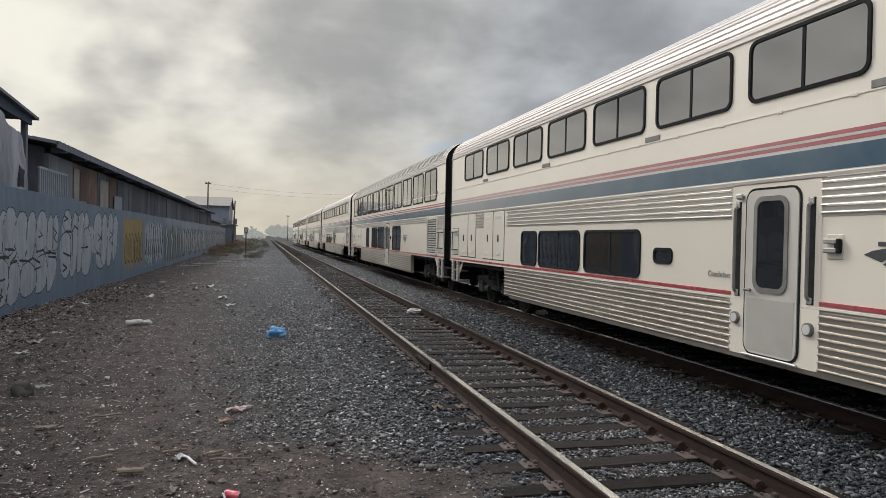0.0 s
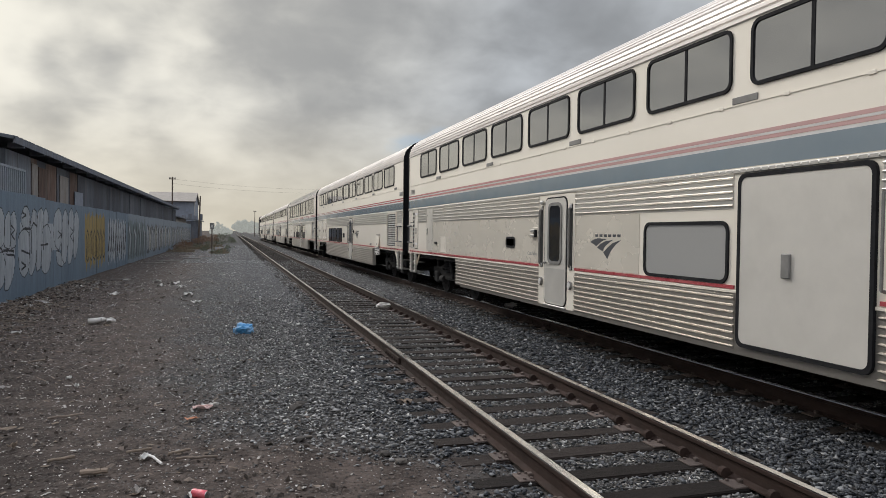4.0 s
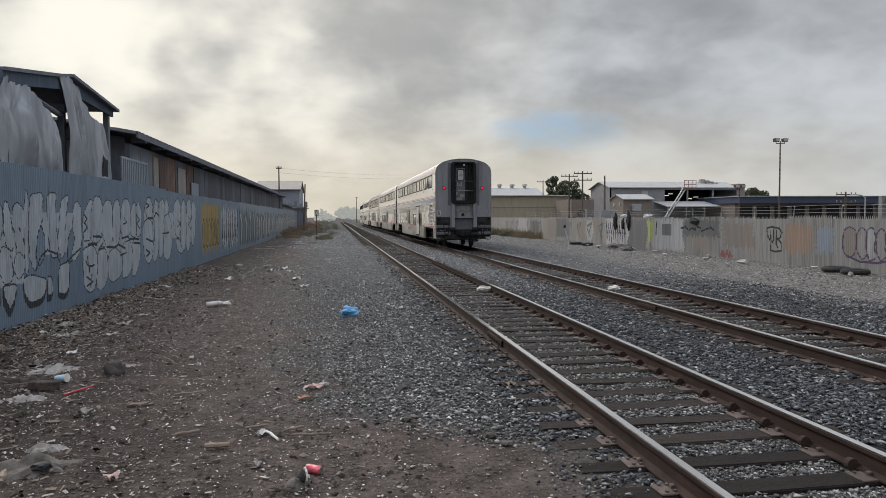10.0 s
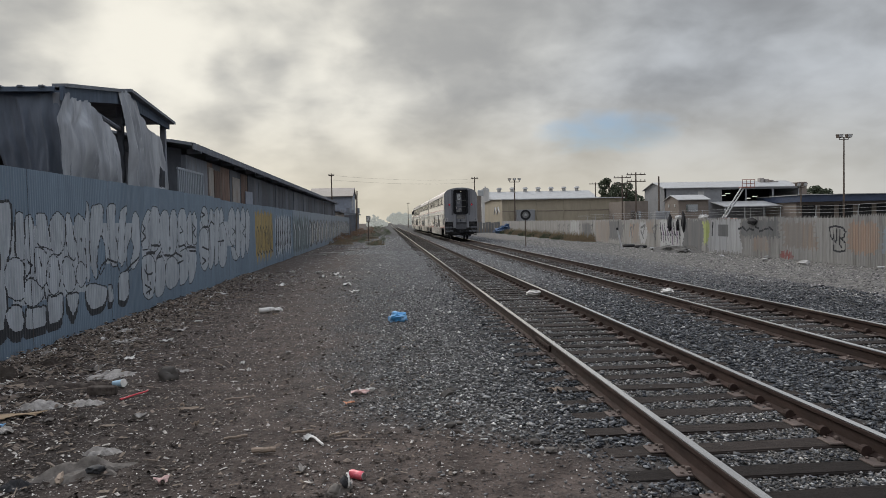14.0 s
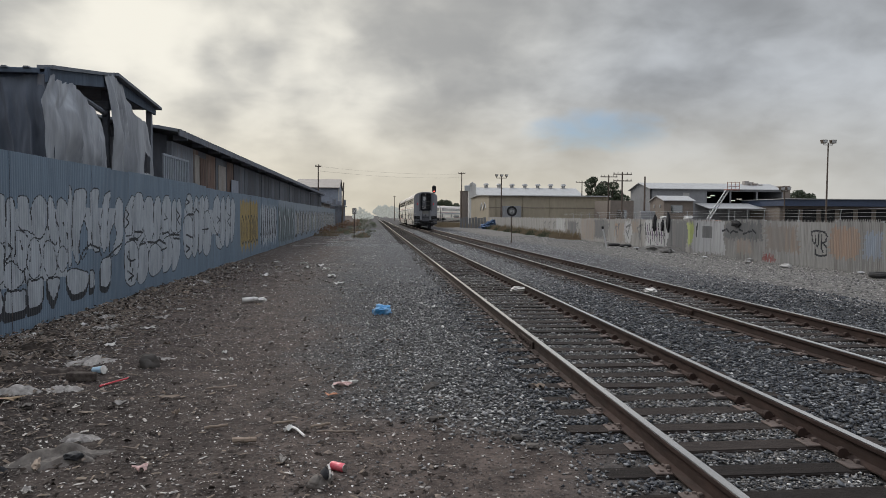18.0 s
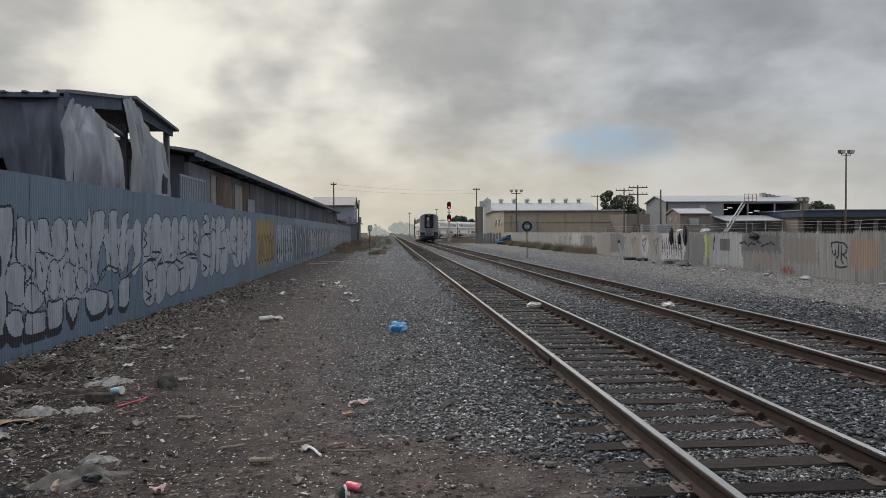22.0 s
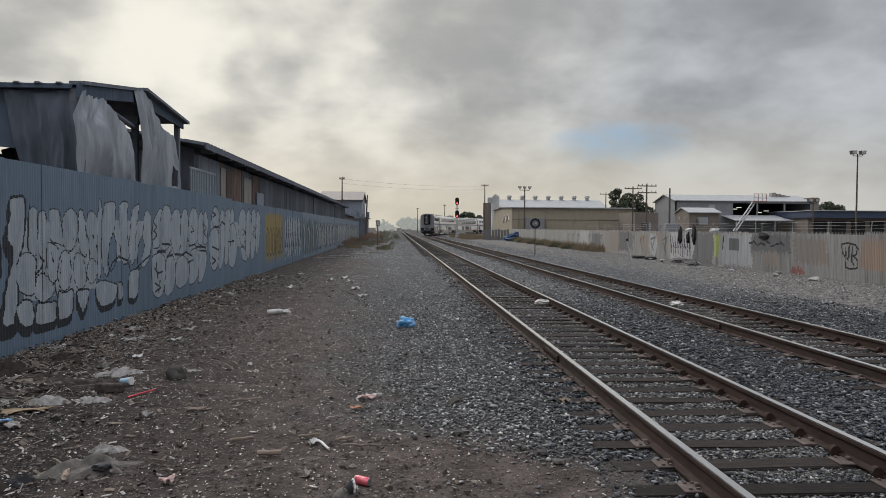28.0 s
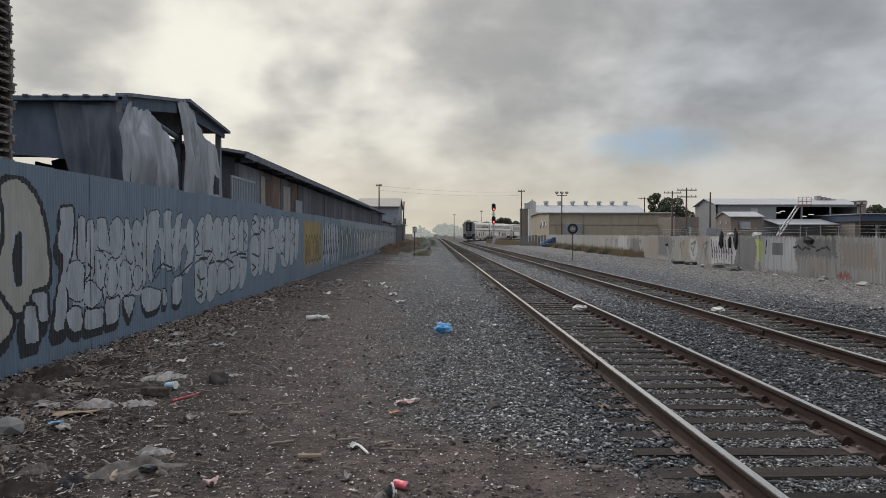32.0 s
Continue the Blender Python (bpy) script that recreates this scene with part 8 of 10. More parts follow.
    letter(out, y, z, 9, 0.0, (0.0, 0.0), [(18.50, 1.31), (18.36, 1.31), (18.36, 1.16), (18.50, 1.14)])
    letter(out, y, z, 9, 0.0, (0.0, 0.0), [(17.72, 0.98), (17.62, 1.00), (17.60, 0.86), (17.72, 0.84)])
    sc([(17.1, 1.20, 16.9, 1.08), (17.0, 0.72, 16.85, 0.62), (16.6, 0.95, 16.2, 0.88), (16.5, 1.05, 16.3, 0.80)], 0.025, 9)
    return out


def build_right_fence():
    fence = thing("spiked_sheet_fence", "weathered pale ribbed metal fence with painted patches and graffiti", "fence")
    mats = ["fence_pale", "patch_orange", "patch_grey", "patch_white", "patch_blue", "patch_lime", "black_spray", "purple_line", "red_spray", "cream_spray", "patch_faint"]
    y = 8.0
    rng = random.Random(9)
    while y < 112:
        w = 2.4 if y < 60 else 4.8
        ribbed = y < 36
        fence_panel(fence, 0, y, y + w + 0.03, 1.74 + rng.uniform(-0.012, 0.012), 0.0225 if ribbed else 0.045 if y < 60 else 0.1, 74 if ribbed else 40 if y < 60 else 18, right_paint, mats, 0.015 if y < 60 else 0.0, -1, 0.11 if ribbed else 0.06, right_x, -0.03, 0.09)
        y += w
    for k in range(44):
        yy = 8 + 2.4 * k
        part("fence_post", Geo().bbox(right_x(yy) + 0.05, right_x(yy) + 0.13, yy - 0.04, yy + 0.04, 0, 1.8, 0.008), "galv", fence)
    for z in (0.4, 1.55):
        for ya, yb in ((8, 52), (52, 112)):
            g = Geo().tube((right_x(ya) + 0.05, ya, z), (right_x(yb) + 0.05, yb, z), 0.03, 6)
            part("fence_rail", g, "galv", fence)
    # wire arms behind the top
    wire = thing("barbed_wire_top", "angled galvanised arms with strands of wire above fence", "barbed wire")
    for k in range(20):
        yy = 12 + 2.6 * k
        x = right_x(yy) + 0.35
        part("arm", Geo().path([(x, yy, 0), (x, yy, 1.98), (x - 0.1, yy - 0.2, 2.2)], 0.02, 6), "galv", wire, smooth=True)
    for j in range(3):
        z = 1.95 + 0.13 * j
        g = Geo()
        for k in range(34):
            ya, yb = 10 + 1.6 * k, 11.6 + 1.6 * k
            g.tube((right_x(ya) + 0.33 - 0.03 * j, ya, z + 0.02 * math.sin(k * 1.7)), (right_x(yb) + 0.33 - 0.03 * j, yb, z + 0.02 * math.sin((k + 1) * 1.7)), 0.008, 4)
        tagged(part("strand", g, "galv", wire), kind="stuff")
    # things thrown over the fence
    for y, z, s, sd in ((41.6, 1.55, (0.12, 0.22, 0.5), 1), (39.6, 1.6, (0.1, 0.2, 0.55), 2), (40.4, 1.45, (0.1, 0.12, 0.35), 3), (31.9, 1.62, (0.12, 0.42, 0.18), 4)):
        c = thing("black_cloth", "black rag hanging over the fence top", "cloth", (right_x(y) - 0.05, y, z), group="rags on the fence")
        part("rag", Geo().lump((0, 0, 0), s, sd, 0.5), "black_cloth", c)
    b = thing("white_bag", "crumpled white plastic bag snagged on fence top", "plastic bag", (right_x(18.9) - 0.05, 18.95, 1.72))
    part("bag", Geo().lump((0, 0, 0), (0.1, 0.2, 0.18), 7, 0.5).lump((0, -0.12, 0.13), (0.05, 0.07, 0.09), 9, 0.5), "patch_white", b)
    for k, (y, z, s) in enumerate(((40.6, 1.86, 0.5), (37.4, 1.84, 0.55), (18.2, 1.86, 0.3))):
        c = thing("white_bundle", "pale crumpled sheet lying on the fence top", "plastic sheet", (right_x(y) + 0.1, y, z), group="sheets on the fence")
        part("sheet", Geo().lump((0, 0, 0), (0.12, s, 0.12), 20 + k, 0.6), "patch_white", c)


build_right_fence()


# ---- right side: buildings and masts ----
def warehouse():
    w = thing("tan_warehouse", "long low tan metal warehouse with a shallow roof", "warehouse")
    x0, x1, y0, y1, h, top = 19.2, 39.8, 118.5, 140.0, 5.35, 5.62
    part("front_wall", Geo().box(x0 + 0.2, x1 - 0.2, y0 + 0.004, y0 + 0.2, 0, h), "tan_wall", w)
    part("end_wall", Geo().prism([(y0, 0), (y1, 0), (y1, h), ((y0 + y1) / 2, top), (y0, h)][::-1], x0, x0 + 0.2, "x"), "tan_wall", w)
    part("end_wall", Geo().prism([(y0, 0), (y1, 0), (y1, h), ((y0 + y1) / 2, top), (y0, h)][::-1], x1 - 0.2, x1, "x"), "tan_wall", w)
    for a, b in ((y0 - 0.3, (y0 + y1) / 2), (y1 + 0.3, (y0 + y1) / 2)):
        part("roof", Geo().prism([(a, h), (b, top), (b, top + 0.1), (a, h + 0.1)], x0 - 0.3, x1 + 0.3, "x"), "pale_roof", w)
    part("gutter", Geo().bbox(x0 - 0.3, x1 + 0.3, y0 - 0.42, y0 - 0.28, h - 0.08, h + 0.08, 0.02), "pale_roof", w)
    part("dado_line", Geo().bbox(x0, x1, y0 - 0.05, y0 - 0.005, 3.3, 3.4, 0.01), "brown_wall", w)
    for k in range(5):
        part("downpipe", Geo().tube((x0 + 1.2 + k * 4.6, y0 - 0.08, 0), (x0 + 1.2 + k * 4.6, y0 - 0.08, h), 0.05, 8), "tan_wall", w)
    part("faded_mark", Geo().path([(x0 - 0.02, 121, 3.2), (x0 - 0.02, 122.5, 4.2), (x0 - 0.02, 124, 3.0), (x0 - 0.02, 126, 4.2), (x0 - 0.02, 127.5, 3.0)], 0.14, 6), "patch_white", w)
    part("lean_to", Geo().bbox(x0 + 2.2, x0 + 5.2, y0 - 1.6, y0 - 0.05, 0, 3.6, 0.03), "grey_clad", w)


def vent_building():
    b = thing("monitor_roof_building", "old white building with a row of roof vents", "factory")
    x0, x1, y = 22.3, 48.5, 163.0
    part("wall", Geo().box(x0, x1, y, y + 14, 0, 6.8), "white_wall", b)
    part("roof", Geo().prism([(y - 0.4, 6.75), (y + 7, 8.75), (y + 14.4, 6.75), (y + 14.4, 6.62), (y - 0.4, 6.62)][::-1], x0 - 0.3, x1 + 0.3, "x"), "pale_roof", b)
    part("parapet", Geo().box(x0 - 0.6, x0 + 1.1, y - 0.5, y + 0.4, 0, 8.9), "white_wall", b)
    for k in range(5):
        part("parapet_step", Geo().box(x0 - 0.6 + 0.34 * k, x0 - 0.26 + 0.34 * k, y - 0.52, y + 0.3, 8.9, 9.1 + 0.3 * min(k, 4 - k)), "white_wall", b)
    for k in range(8):
        x = x0 + 1.4 + k * 3.15
        v = part("roof_vent", Geo().tube((x, y + 7, 8.6), (x, y + 7, 9.3), 0.42, 12), "pale_roof", b)
        part("cap", Geo().tube((x, y + 7, 9.3), (x, y + 7, 9.72), 0.72, 12, 0.5), "pale_roof", v)
    for k in range(9):
        x = x0 + 1.0 + k * 2.8
        part("window", Geo().bbox(x, x + 2.0, y - 0.06, y - 0.004, 5.5, 6.45, 0.02), "window" if k % 3 else "pale_roof", b)
    s = thing("dark_tank", "tall dark rust-brown storage tank", "tank", (18.9, 149, 0))
    part("shell", Geo().tube((0, 0, 0), (0, 0, 7.0), 0.85, 20), "brown_wall", s, smooth=True)
    part("rim", Geo().tube((0, 0, 7.0), (0, 0, 7.12), 0.9, 20), "brown_wall", s)
    part("hood", Geo().bbox(0.1, 1.3, -0.4, 0.4, 7.1, 8.3, 0.05), "galv", s)
    utility_pole(17.4, 141, 10.6, 1, arm_w=0.7)


def hangar():
    h = thing("grey_hangar", "large grey metal hangar with dark open bays", "industrial building")
    x0, x1, y0, y1, e, top = 49.2, 74.0, 123.6, 133.6, 6.95, 8.15
    part("front_wall", Geo().box(x0, 59.4, y0, y0 + 0.2, 0, e), "grey_clad", h)
    part("lower_wall", Geo().box(59.4, x1, y0, y0 + 0.2, 0, 4.5), "grey_clad", h)
    part("lintel", Geo().box(59.4, x1, y0, y0 + 0.2, 6.6, e), "grey_clad", h)
    for x in (59.4, 64.0, 69.0, 73.8):
        part("bay_post", Geo().bbox(x, x + 0.25, y0 - 0.05, y0 + 0.2, 4.5, 6.6, 0.02), "grey_clad", h)
    part("back_wall", Geo().box(x0, x1, y1 - 0.2, y1, 0, e), "dark", h)
    part("deck", Geo().box(59.4, x1, y0 + 0.2, y1, 4.4, 4.5), "dark", h)
    for a in (x0, x1 - 0.2):
        part("gable", Geo().prism([(y0, 0), (y1, 0), (y1, e), ((y0 + y1) / 2, top), (y0, e)][::-1], a, a + 0.2, "x"), "grey_clad", h)
    for a, b in ((y0 - 0.4, (y0 + y1) / 2), (y1 + 0.4, (y0 + y1) / 2)):
        part("roof", Geo().prism([(a, e - 0.05), (b, top), (b, top + 0.12), (a, e + 0.07)], x0 - 0.4, x1 + 0.4, "x"), "pale_roof", h)
    part("canopy", Geo().prism([(y0, 4.45), (y0, 4.35), (y0 - 5.5, 3.35), (y0 - 5.5, 3.5)], 57.5, 75.0, "x"), "pale_roof", h)
    for k in range(6):
        part("canopy_post", Geo().tube((57.8 + 3.4 * k, y0 - 5.2, 0), (57.8 + 3.4 * k, y0 - 5.2, 3.4), 0.09, 8), "galv", h)
    part("door", Geo().bbox(55.2, 56.4, y0 - 0.05, y0 - 0.004, 4.4, 6.3, 0.02), "pale_roof", h)
    for x, z in ((61.5, 5.6), (62.3, 5.9), (66.2, 5.0), (67.5, 5.3)):
        part("bay_lamp", Geo().bbox(x, x + 0.9, y0 + 4, y0 + 4.2, z, z + 0.12, 0.02), "lamp_on", h)
    part("stair_tower", Geo().box(x1 + 0.02, x1 + 1.4, y0 - 0.1, y0 + 3, 0, 7.7), "brown_wall", h)
    for k in range(6):
        part("roof_unit", Geo().bbox(68.6 + 0.9 * k, 69.4 + 0.9 * k, y0 + 3.4, y0 + 4.4, 7.6, 8.7 - 0.2 * k, 0.03), "pale_board", h)
    o = thing("small_office", "small brown building with a low pale roof", "building")
    part("wall", Geo().box(38.6, 42.7, 92.3, 97, 0, 4.1), "brown_wall", o)
    part("gable", Geo().prism([(92.3, 4.1), (97, 4.1), (94.6, 4.75)][::-1], 38.6, 38.8, "x"), "brown_wall", o)
    for a, b in ((92.0, 94.65), (97.3, 94.65)):
        part("roof", Geo().prism([(a, 4.05), (b, 4.75), (b, 4.85), (a, 4.15)], 38.4, 42.9, "x"), "pale_roof", o)
    part("window", Geo().bbox(39.6, 41.2, 92.24, 92.296, 2.5, 3.5, 0.02), "window", o)
    for k in range(2):
        part("wall_lamp", Geo().bbox(38.5, 38.596, 93.3 + 2.0 * k, 93.6 + 2.0 * k, 3.2, 3.6, 0.02), "pale_roof", o)
    p = thing("plaster_annex", "pinkish plaster annex with a dark doorway", "building")
    part("wall", Geo().box(36.6, 40.3, 108, 116, 0, 4.45), "brown_wall", p)
    part("doorway", Geo().bbox(37.6, 39.2, 107.94, 107.996, 1.6, 2.9, 0.02), "window", p)
    n = thing("navy_warehouse", "long dark blue building with a flat roof", "warehouse")
    part("wall", Geo().box(67.5, 98.0, 112, 126, 3.9, 5.0), "navy", n)
    part("roof", Geo().box(67.3, 98.2, 111.7, 126.2, 5.0, 5.12), "pale_roof", n)
    part("lower_wall", Geo().box(67.8, 97.7, 114, 125.6, 0, 3.9), "brown_wall", n)
    for k in range(9):
        part("bay", Geo().bbox(68.6 + 3.3 * k, 71.0 + 3.3 * k, 113.9, 113.996, 0.5, 3.4, 0.02), "dark", n)
    m = thing("boom_lift", "orange aerial lift with raised lattice boom", "boom lift", (50.6, 103.2, 0))
    part("base", Geo().bbox(-1.2, 1.2, -0.9, 0.9, 0.45, 1.5, 0.1), "lift_orange", m)
    for x in (-0.9, 0.9):
        for yw in (-0.95, 0.95):
            part("wheel", Geo().tube((x, yw - 0.14, 0.45), (x, yw + 0.14, 0.45), 0.45, 14), "tyre", m)
    for dx in (-0.13, 0.35):
        part("boom", Geo().tube((dx - 0.6, 0, 1.6), (dx + 2.3, 0, 6.0), 0.1, 8), "galv", m)
    for k in range(9):
        f = k / 8
        part("lattice", Geo().tube((-0.73 + 2.9 * f, 0, 1.6 + 4.4 * f), (-0.25 + 2.9 * min(1, f + 0.06), 0, 1.6 + 4.4 * min(1, f + 0.06)), 0.04, 6), "galv", m)
    bk = part("basket", Geo().bbox(2.1, 4.1, -0.5, 0.5, 6.0, 6.15, 0.02), "lift_orange", m)
    for x in (2.15, 2.8, 3.4, 4.05):
        part("rail_post", Geo().tube((x, -0.48, 6.1), (x, -0.48, 7.2), 0.04, 6), "lift_orange", bk)
    for z in (6.6, 7.2):
        part("rail", Geo().tube((2.1, -0.48, z), (4.1, -0.48, z), 0.04, 6), "lift_orange", bk)


def flood_mast(x, y, h, heads, label, w=0.55):
    m = thing("floodlight_mast", label, "floodlight", (x, y, 0), group="floodlight masts")
    part("mast", Geo().tube((0, 0, 0), (0, 0, h), 0.13, 10, 0.08), "wood_pole", m, smooth=True)
    part("crossbar", Geo().tube((-w * (heads - 1), 0, h - 0.3), (w * (heads - 1), 0, h - 0.3), 0.05, 8), "wood_pole", m)
    q = 0.55 if heads == 3 else 0.85
    for k in range(heads):
        xx = (k - (heads - 1) / 2) * 2 * w
        lamp = part("lamp_head", Geo().prism([(xx - 0.42 * q, h + 0.42 * q), (xx + 0.42 * q, h + 0.42 * q), (xx + 0.3 * q, h - 0.12 * q), (xx - 0.3 * q, h - 0.12 * q)][::-1], -0.4 * q, 0.3 * q), "wood_pole", m)
        part("lens", Geo().bbox(xx - 0.34 * q, xx + 0.34 * q, -0.43 * q, -0.404 * q, h - 0.05 * q, h + 0.36 * q, 0.01), "pale_roof", lamp)
        part("stirrup", Geo().tube((xx, 0, h - 0.3), (xx, 0, h - 0.1 * q), 0.04, 6), "wood_pole", lamp)


def block_signal():
    """Two-headed signal beside the far track, both heads at red."""
    s = thing("railway_signal", "two-headed railway signal mast showing red", "signal", (11.6, 137.5, 0))
    part("mast", Geo().tube((0, 0, 0), (0, 0, 7.5), 0.09, 10), "galv", s, smooth=True)
    part("base", Geo().bbox(-0.3, 0.3, -0.3, 0.3, 0, 0.5, 0.05), "galv", s)
    part("cabinet", Geo().bbox(0.12, 0.5, -0.2, 0.2, 0.6, 1.6, 0.03), "galv", s)
    for z in (4.55, 7.0):
        hd = part("signal_head", Geo().prism(round_rect(-0.38, 0.38, z - 0.72, z + 0.72, 0.36)[::-1], -0.24, -0.16), "rubber", s, "black oval signal backing")
        for k, dz in enumerate((0.42, 0.0, -0.42)):
            part("hood", Geo().tube((0, -0.5, z + dz + 0.02), (0, -0.24, z + dz + 0.02), 0.16, 12), "rubber", hd)
            part("lens", Geo().tube((0, -0.53, z + dz), (0, -0.505, z + dz), 0.15, 12), "signal_red" if k == 2 else "under", hd)
    for k in range(12):
        part("ladder_rung", Geo().tube((-0.18, 0.2, 0.6 + 0.5 * k), (0.18, 0.2, 0.6 + 0.5 * k), 0.025, 6), "galv", s)
    for x in (-0.18, 0.18):
        part("ladder_rail", Geo().tube((x, 0.2, 0.2), (x, 0.2, 6.6), 0.025, 6), "galv", s)
    part("platform", Geo().bbox(-0.4, 0.4, 0.1, 0.6, 5.6, 5.66, 0.01), "galv", s)


def ring_sign():
    s = thing("round_sign", "dark-rimmed round trackside sign on a thin post", "sign", (9.9, 50.7, 0))
    part("post", Geo().tube((0, 0, 0), (0, 0, 2.25), 0.035, 8), "wood_pole", s, smooth=True)
    rim = Geo()
    n = 32
    circ = lambda r: [(r * math.cos(2 * math.pi * i / n), 2.25 + r * math.sin(2 * math.pi * i / n)) for i in range(n)]
    ring(rim, circ(0.37), circ(0.235), -0.08, -0.03, "y")
    part("rim", rim, "black_cloth", s)
    d = part("disc", Geo().prism(circ(0.236)[::-1], -0.05, -0.036), "patch_grey", s)
    for k in range(3):
        part("mark", Geo().box(-0.13 + 0.1 * k, -0.07 + 0.1 * k, -0.056, -0.051, 2.15 + 0.04 * (k == 1), 2.33 + 0.04 * (k == 1)), "patch_white", d)


warehouse()
vent_building()
hangar()
flood_mast(59.4, 89.0, 11.8, 2, "tall dark mast with twin floodlights", 0.62)
flood_mast(18.6, 103.3, 7.75, 3, "slim mast with three small floodlights", 0.36)
flood_mast(62.0, 103.0, 6.2, 2, "short mast with two small floodlights", 0.5)
block_signal()
ring_sign()
utility_pole(35.0, 104.3, 8.2, 2)
utility_pole(33.5, 94.2, 8.0, 2)
utility_pole(32.7, 84.0, 6.8, 0, "bare wooden pole with a service box")
utility_pole(42.7, 144, 9.3, 1)
utility_pole(58.0, 74.5, 4.5, 2)
utility_pole(7.3, 250, 8.8, 1, "thin pole far along the line", arm_w=0.5)
utility_pole(16.1, 240, 9.7, 1, "thin pole far along the line", arm_w=0.5)
b = thing("service_box", "grey electrical service box on posts", "electrical box", (32.9, 83.6, 0))
part("case", Geo().bbox(-0.9, 0.9, -0.3, 0.2, 1.5, 2.6, 0.05), "grey_clad", b)
part("leg", Geo().bbox(-0.8, -0.7, -0.1, 0.0, 0, 1.5, 0.01), "wood_pole", b)
part("leg", Geo().bbox(0.7, 0.8, -0.1, 0.0, 0, 1.5, 0.01), "wood_pole", b)
tree(45.0, 142.0, 9.9, 3.6, 21, "leaf", 9000, 0.19)
tree(49.0, 143.5, 8.6, 3.6, 22, "leaf", 9000, 0.19)
tree(94.0, 150.0, 8.3, 4.2, 23, "leaf", 7000, 0.2)
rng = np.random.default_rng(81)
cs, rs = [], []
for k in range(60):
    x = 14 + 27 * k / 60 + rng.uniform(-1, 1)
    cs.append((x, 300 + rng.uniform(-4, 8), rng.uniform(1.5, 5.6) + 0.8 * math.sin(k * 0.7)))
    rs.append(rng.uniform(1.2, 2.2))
# mild glow put in for the haze over these trees
MAT["bend_leaf"] = material("bend_foliage_with_haze_glow", (0.10, 0.115, 0.10), 0.9, 0, 0.25, 0.4, None, 0, 1, 0, 10, emit=(0.42, 0.43, 0.40, 0.22))
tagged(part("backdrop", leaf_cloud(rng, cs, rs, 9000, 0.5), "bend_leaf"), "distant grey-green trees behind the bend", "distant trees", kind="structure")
for k, (x, y, h, s) in enumerate(((48.0, 50.5, 2.7, 1.3), (50.8, 50.0, 2.9, 1.4), (54.6, 50.5, 3.6, 1.7), (46.0, 51.5, 2.4, 1.0), (57.5, 50.5, 3.8, 1.8))):
    tree(x, y, h, s, 100 + k, "leaf", 1700, 0.16, "bushy green tree behind the fence")
h = thing("low_house", "low grey house with a dark gabled roof", "house")
part("wall", Geo().box(58.9, 62.6, 68.2, 70.6, 0, 2.75), "grey_clad", h)
for a, c in ((67.9, 69.4), (70.9, 69.4)):
    part("roof", Geo().prism([(a, 2.7), (c, 3.6), (c, 3.7), (a, 2.8)], 58.6, 62.9, "x"), "navy_roof", h)
part("gable", Geo().prism([(68.2, 2.75), (70.6, 2.75), (69.4, 3.55)][::-1], 58.9, 59.0, "x"), "grey_clad", h)
part("chimney", Geo().bbox(58.2, 58.7, 69.2, 69.7, 0, 3.9, 0.02), "steel_grey", h)
g = thing("street_lamp", "curved pale street lamp behind the fence", "street lamp", (57.5, 70.8, 0))
part("post", Geo().path([(0, 0, 0), (0, 0, 3.7), (-0.5, 0, 4.0), (-1.3, 0, 4.05)], 0.06, 8), "galv", g, smooth=True)
part("lamp_head", Geo().bbox(-1.8, -1.25, -0.15, 0.15, 3.98, 4.1, 0.03), "galv", g)

# overhead lines from pole to pole
for z0, z1, yy in ((9.6, 10.2, 116), (8.9, 9.5, 117)):
    pts = []
    for k in range(13):
        f = k / 12
        pts.append((-8.7 + 26.1 * f, 115 + 26 * f, z0 + (z1 - z0) * f - 1.3 * 4 * f * (1 - f) * 0.35))
    w = thing("overhead_line", "thin dark overhead cable between poles", "cable")
    part("cable", Geo().path(pts, 0.009, 5), "rubber", w)

# along the foot of the right fence
weeds("dry_grass", "dry yellow grass along the foot of the fence", [(right_x(y) - 0.5 + 0.25 * math.sin(y), y, 1.0) for y in range(58, 112, 2)], "dry_leaf", 15, 260, 0.75)
weeds("green_weeds", "green weeds along the foot of the fence", [(right_x(y) - 1.1, y, 0.8) for y in (66, 72, 80, 86, 95, 103)], "leaf", 16, 260, 0.6)
weeds("bend_grass", "dry grass on the bank by the bend", [(12 + (k * 37 % 60) / 10, 118 + k * 1.8, 1.6) for k in range(26)], "dry_leaf", 17, 200, 0.8)
t = thing("blue_tarp_heap", "crumpled blue tarpaulin heap by the fence", "tarpaulin", (17.3, 106, 0))
part("tarp", Geo().lump((0, 0, 0.4), (1.1, 1.0, 0.5), 3, 0.9, 4).lump((0.4, 0.2, 0.75), (0.7, 0.6, 0.42), 5, 1.0, 4).lump((-0.7, -0.3, 0.3), (0.5, 0.5, 0.35), 8, 1.0, 4), "blue_tarp", t)
p = thing("sheet_barrier", "short grey sheet barrier near the bend", "fence", (0, 0, 0))
for k in range(9):
    part("barrier_sheet", Geo().bbox(13.6 + 0.42 * k, 13.99 + 0.42 * k, 112 - 0.3 * k, 112.05 - 0.3 * k, 0, 1.6 + 0.06 * (k % 3), 0.01), "patch_grey", p)
p = thing("leaning_post", "white-painted post leaning by the fence", "post", (14.3, 42.7, 0))
part("post", Geo().tube((0, 0, -0.1), (-0.25, 0.1, 1.15), 0.05, 8), "patch_white", p)
part("cap", Geo().tube((-0.25, 0.1, 1.15), (-0.27, 0.11, 1.3), 0.07, 8), "black_cloth", p)


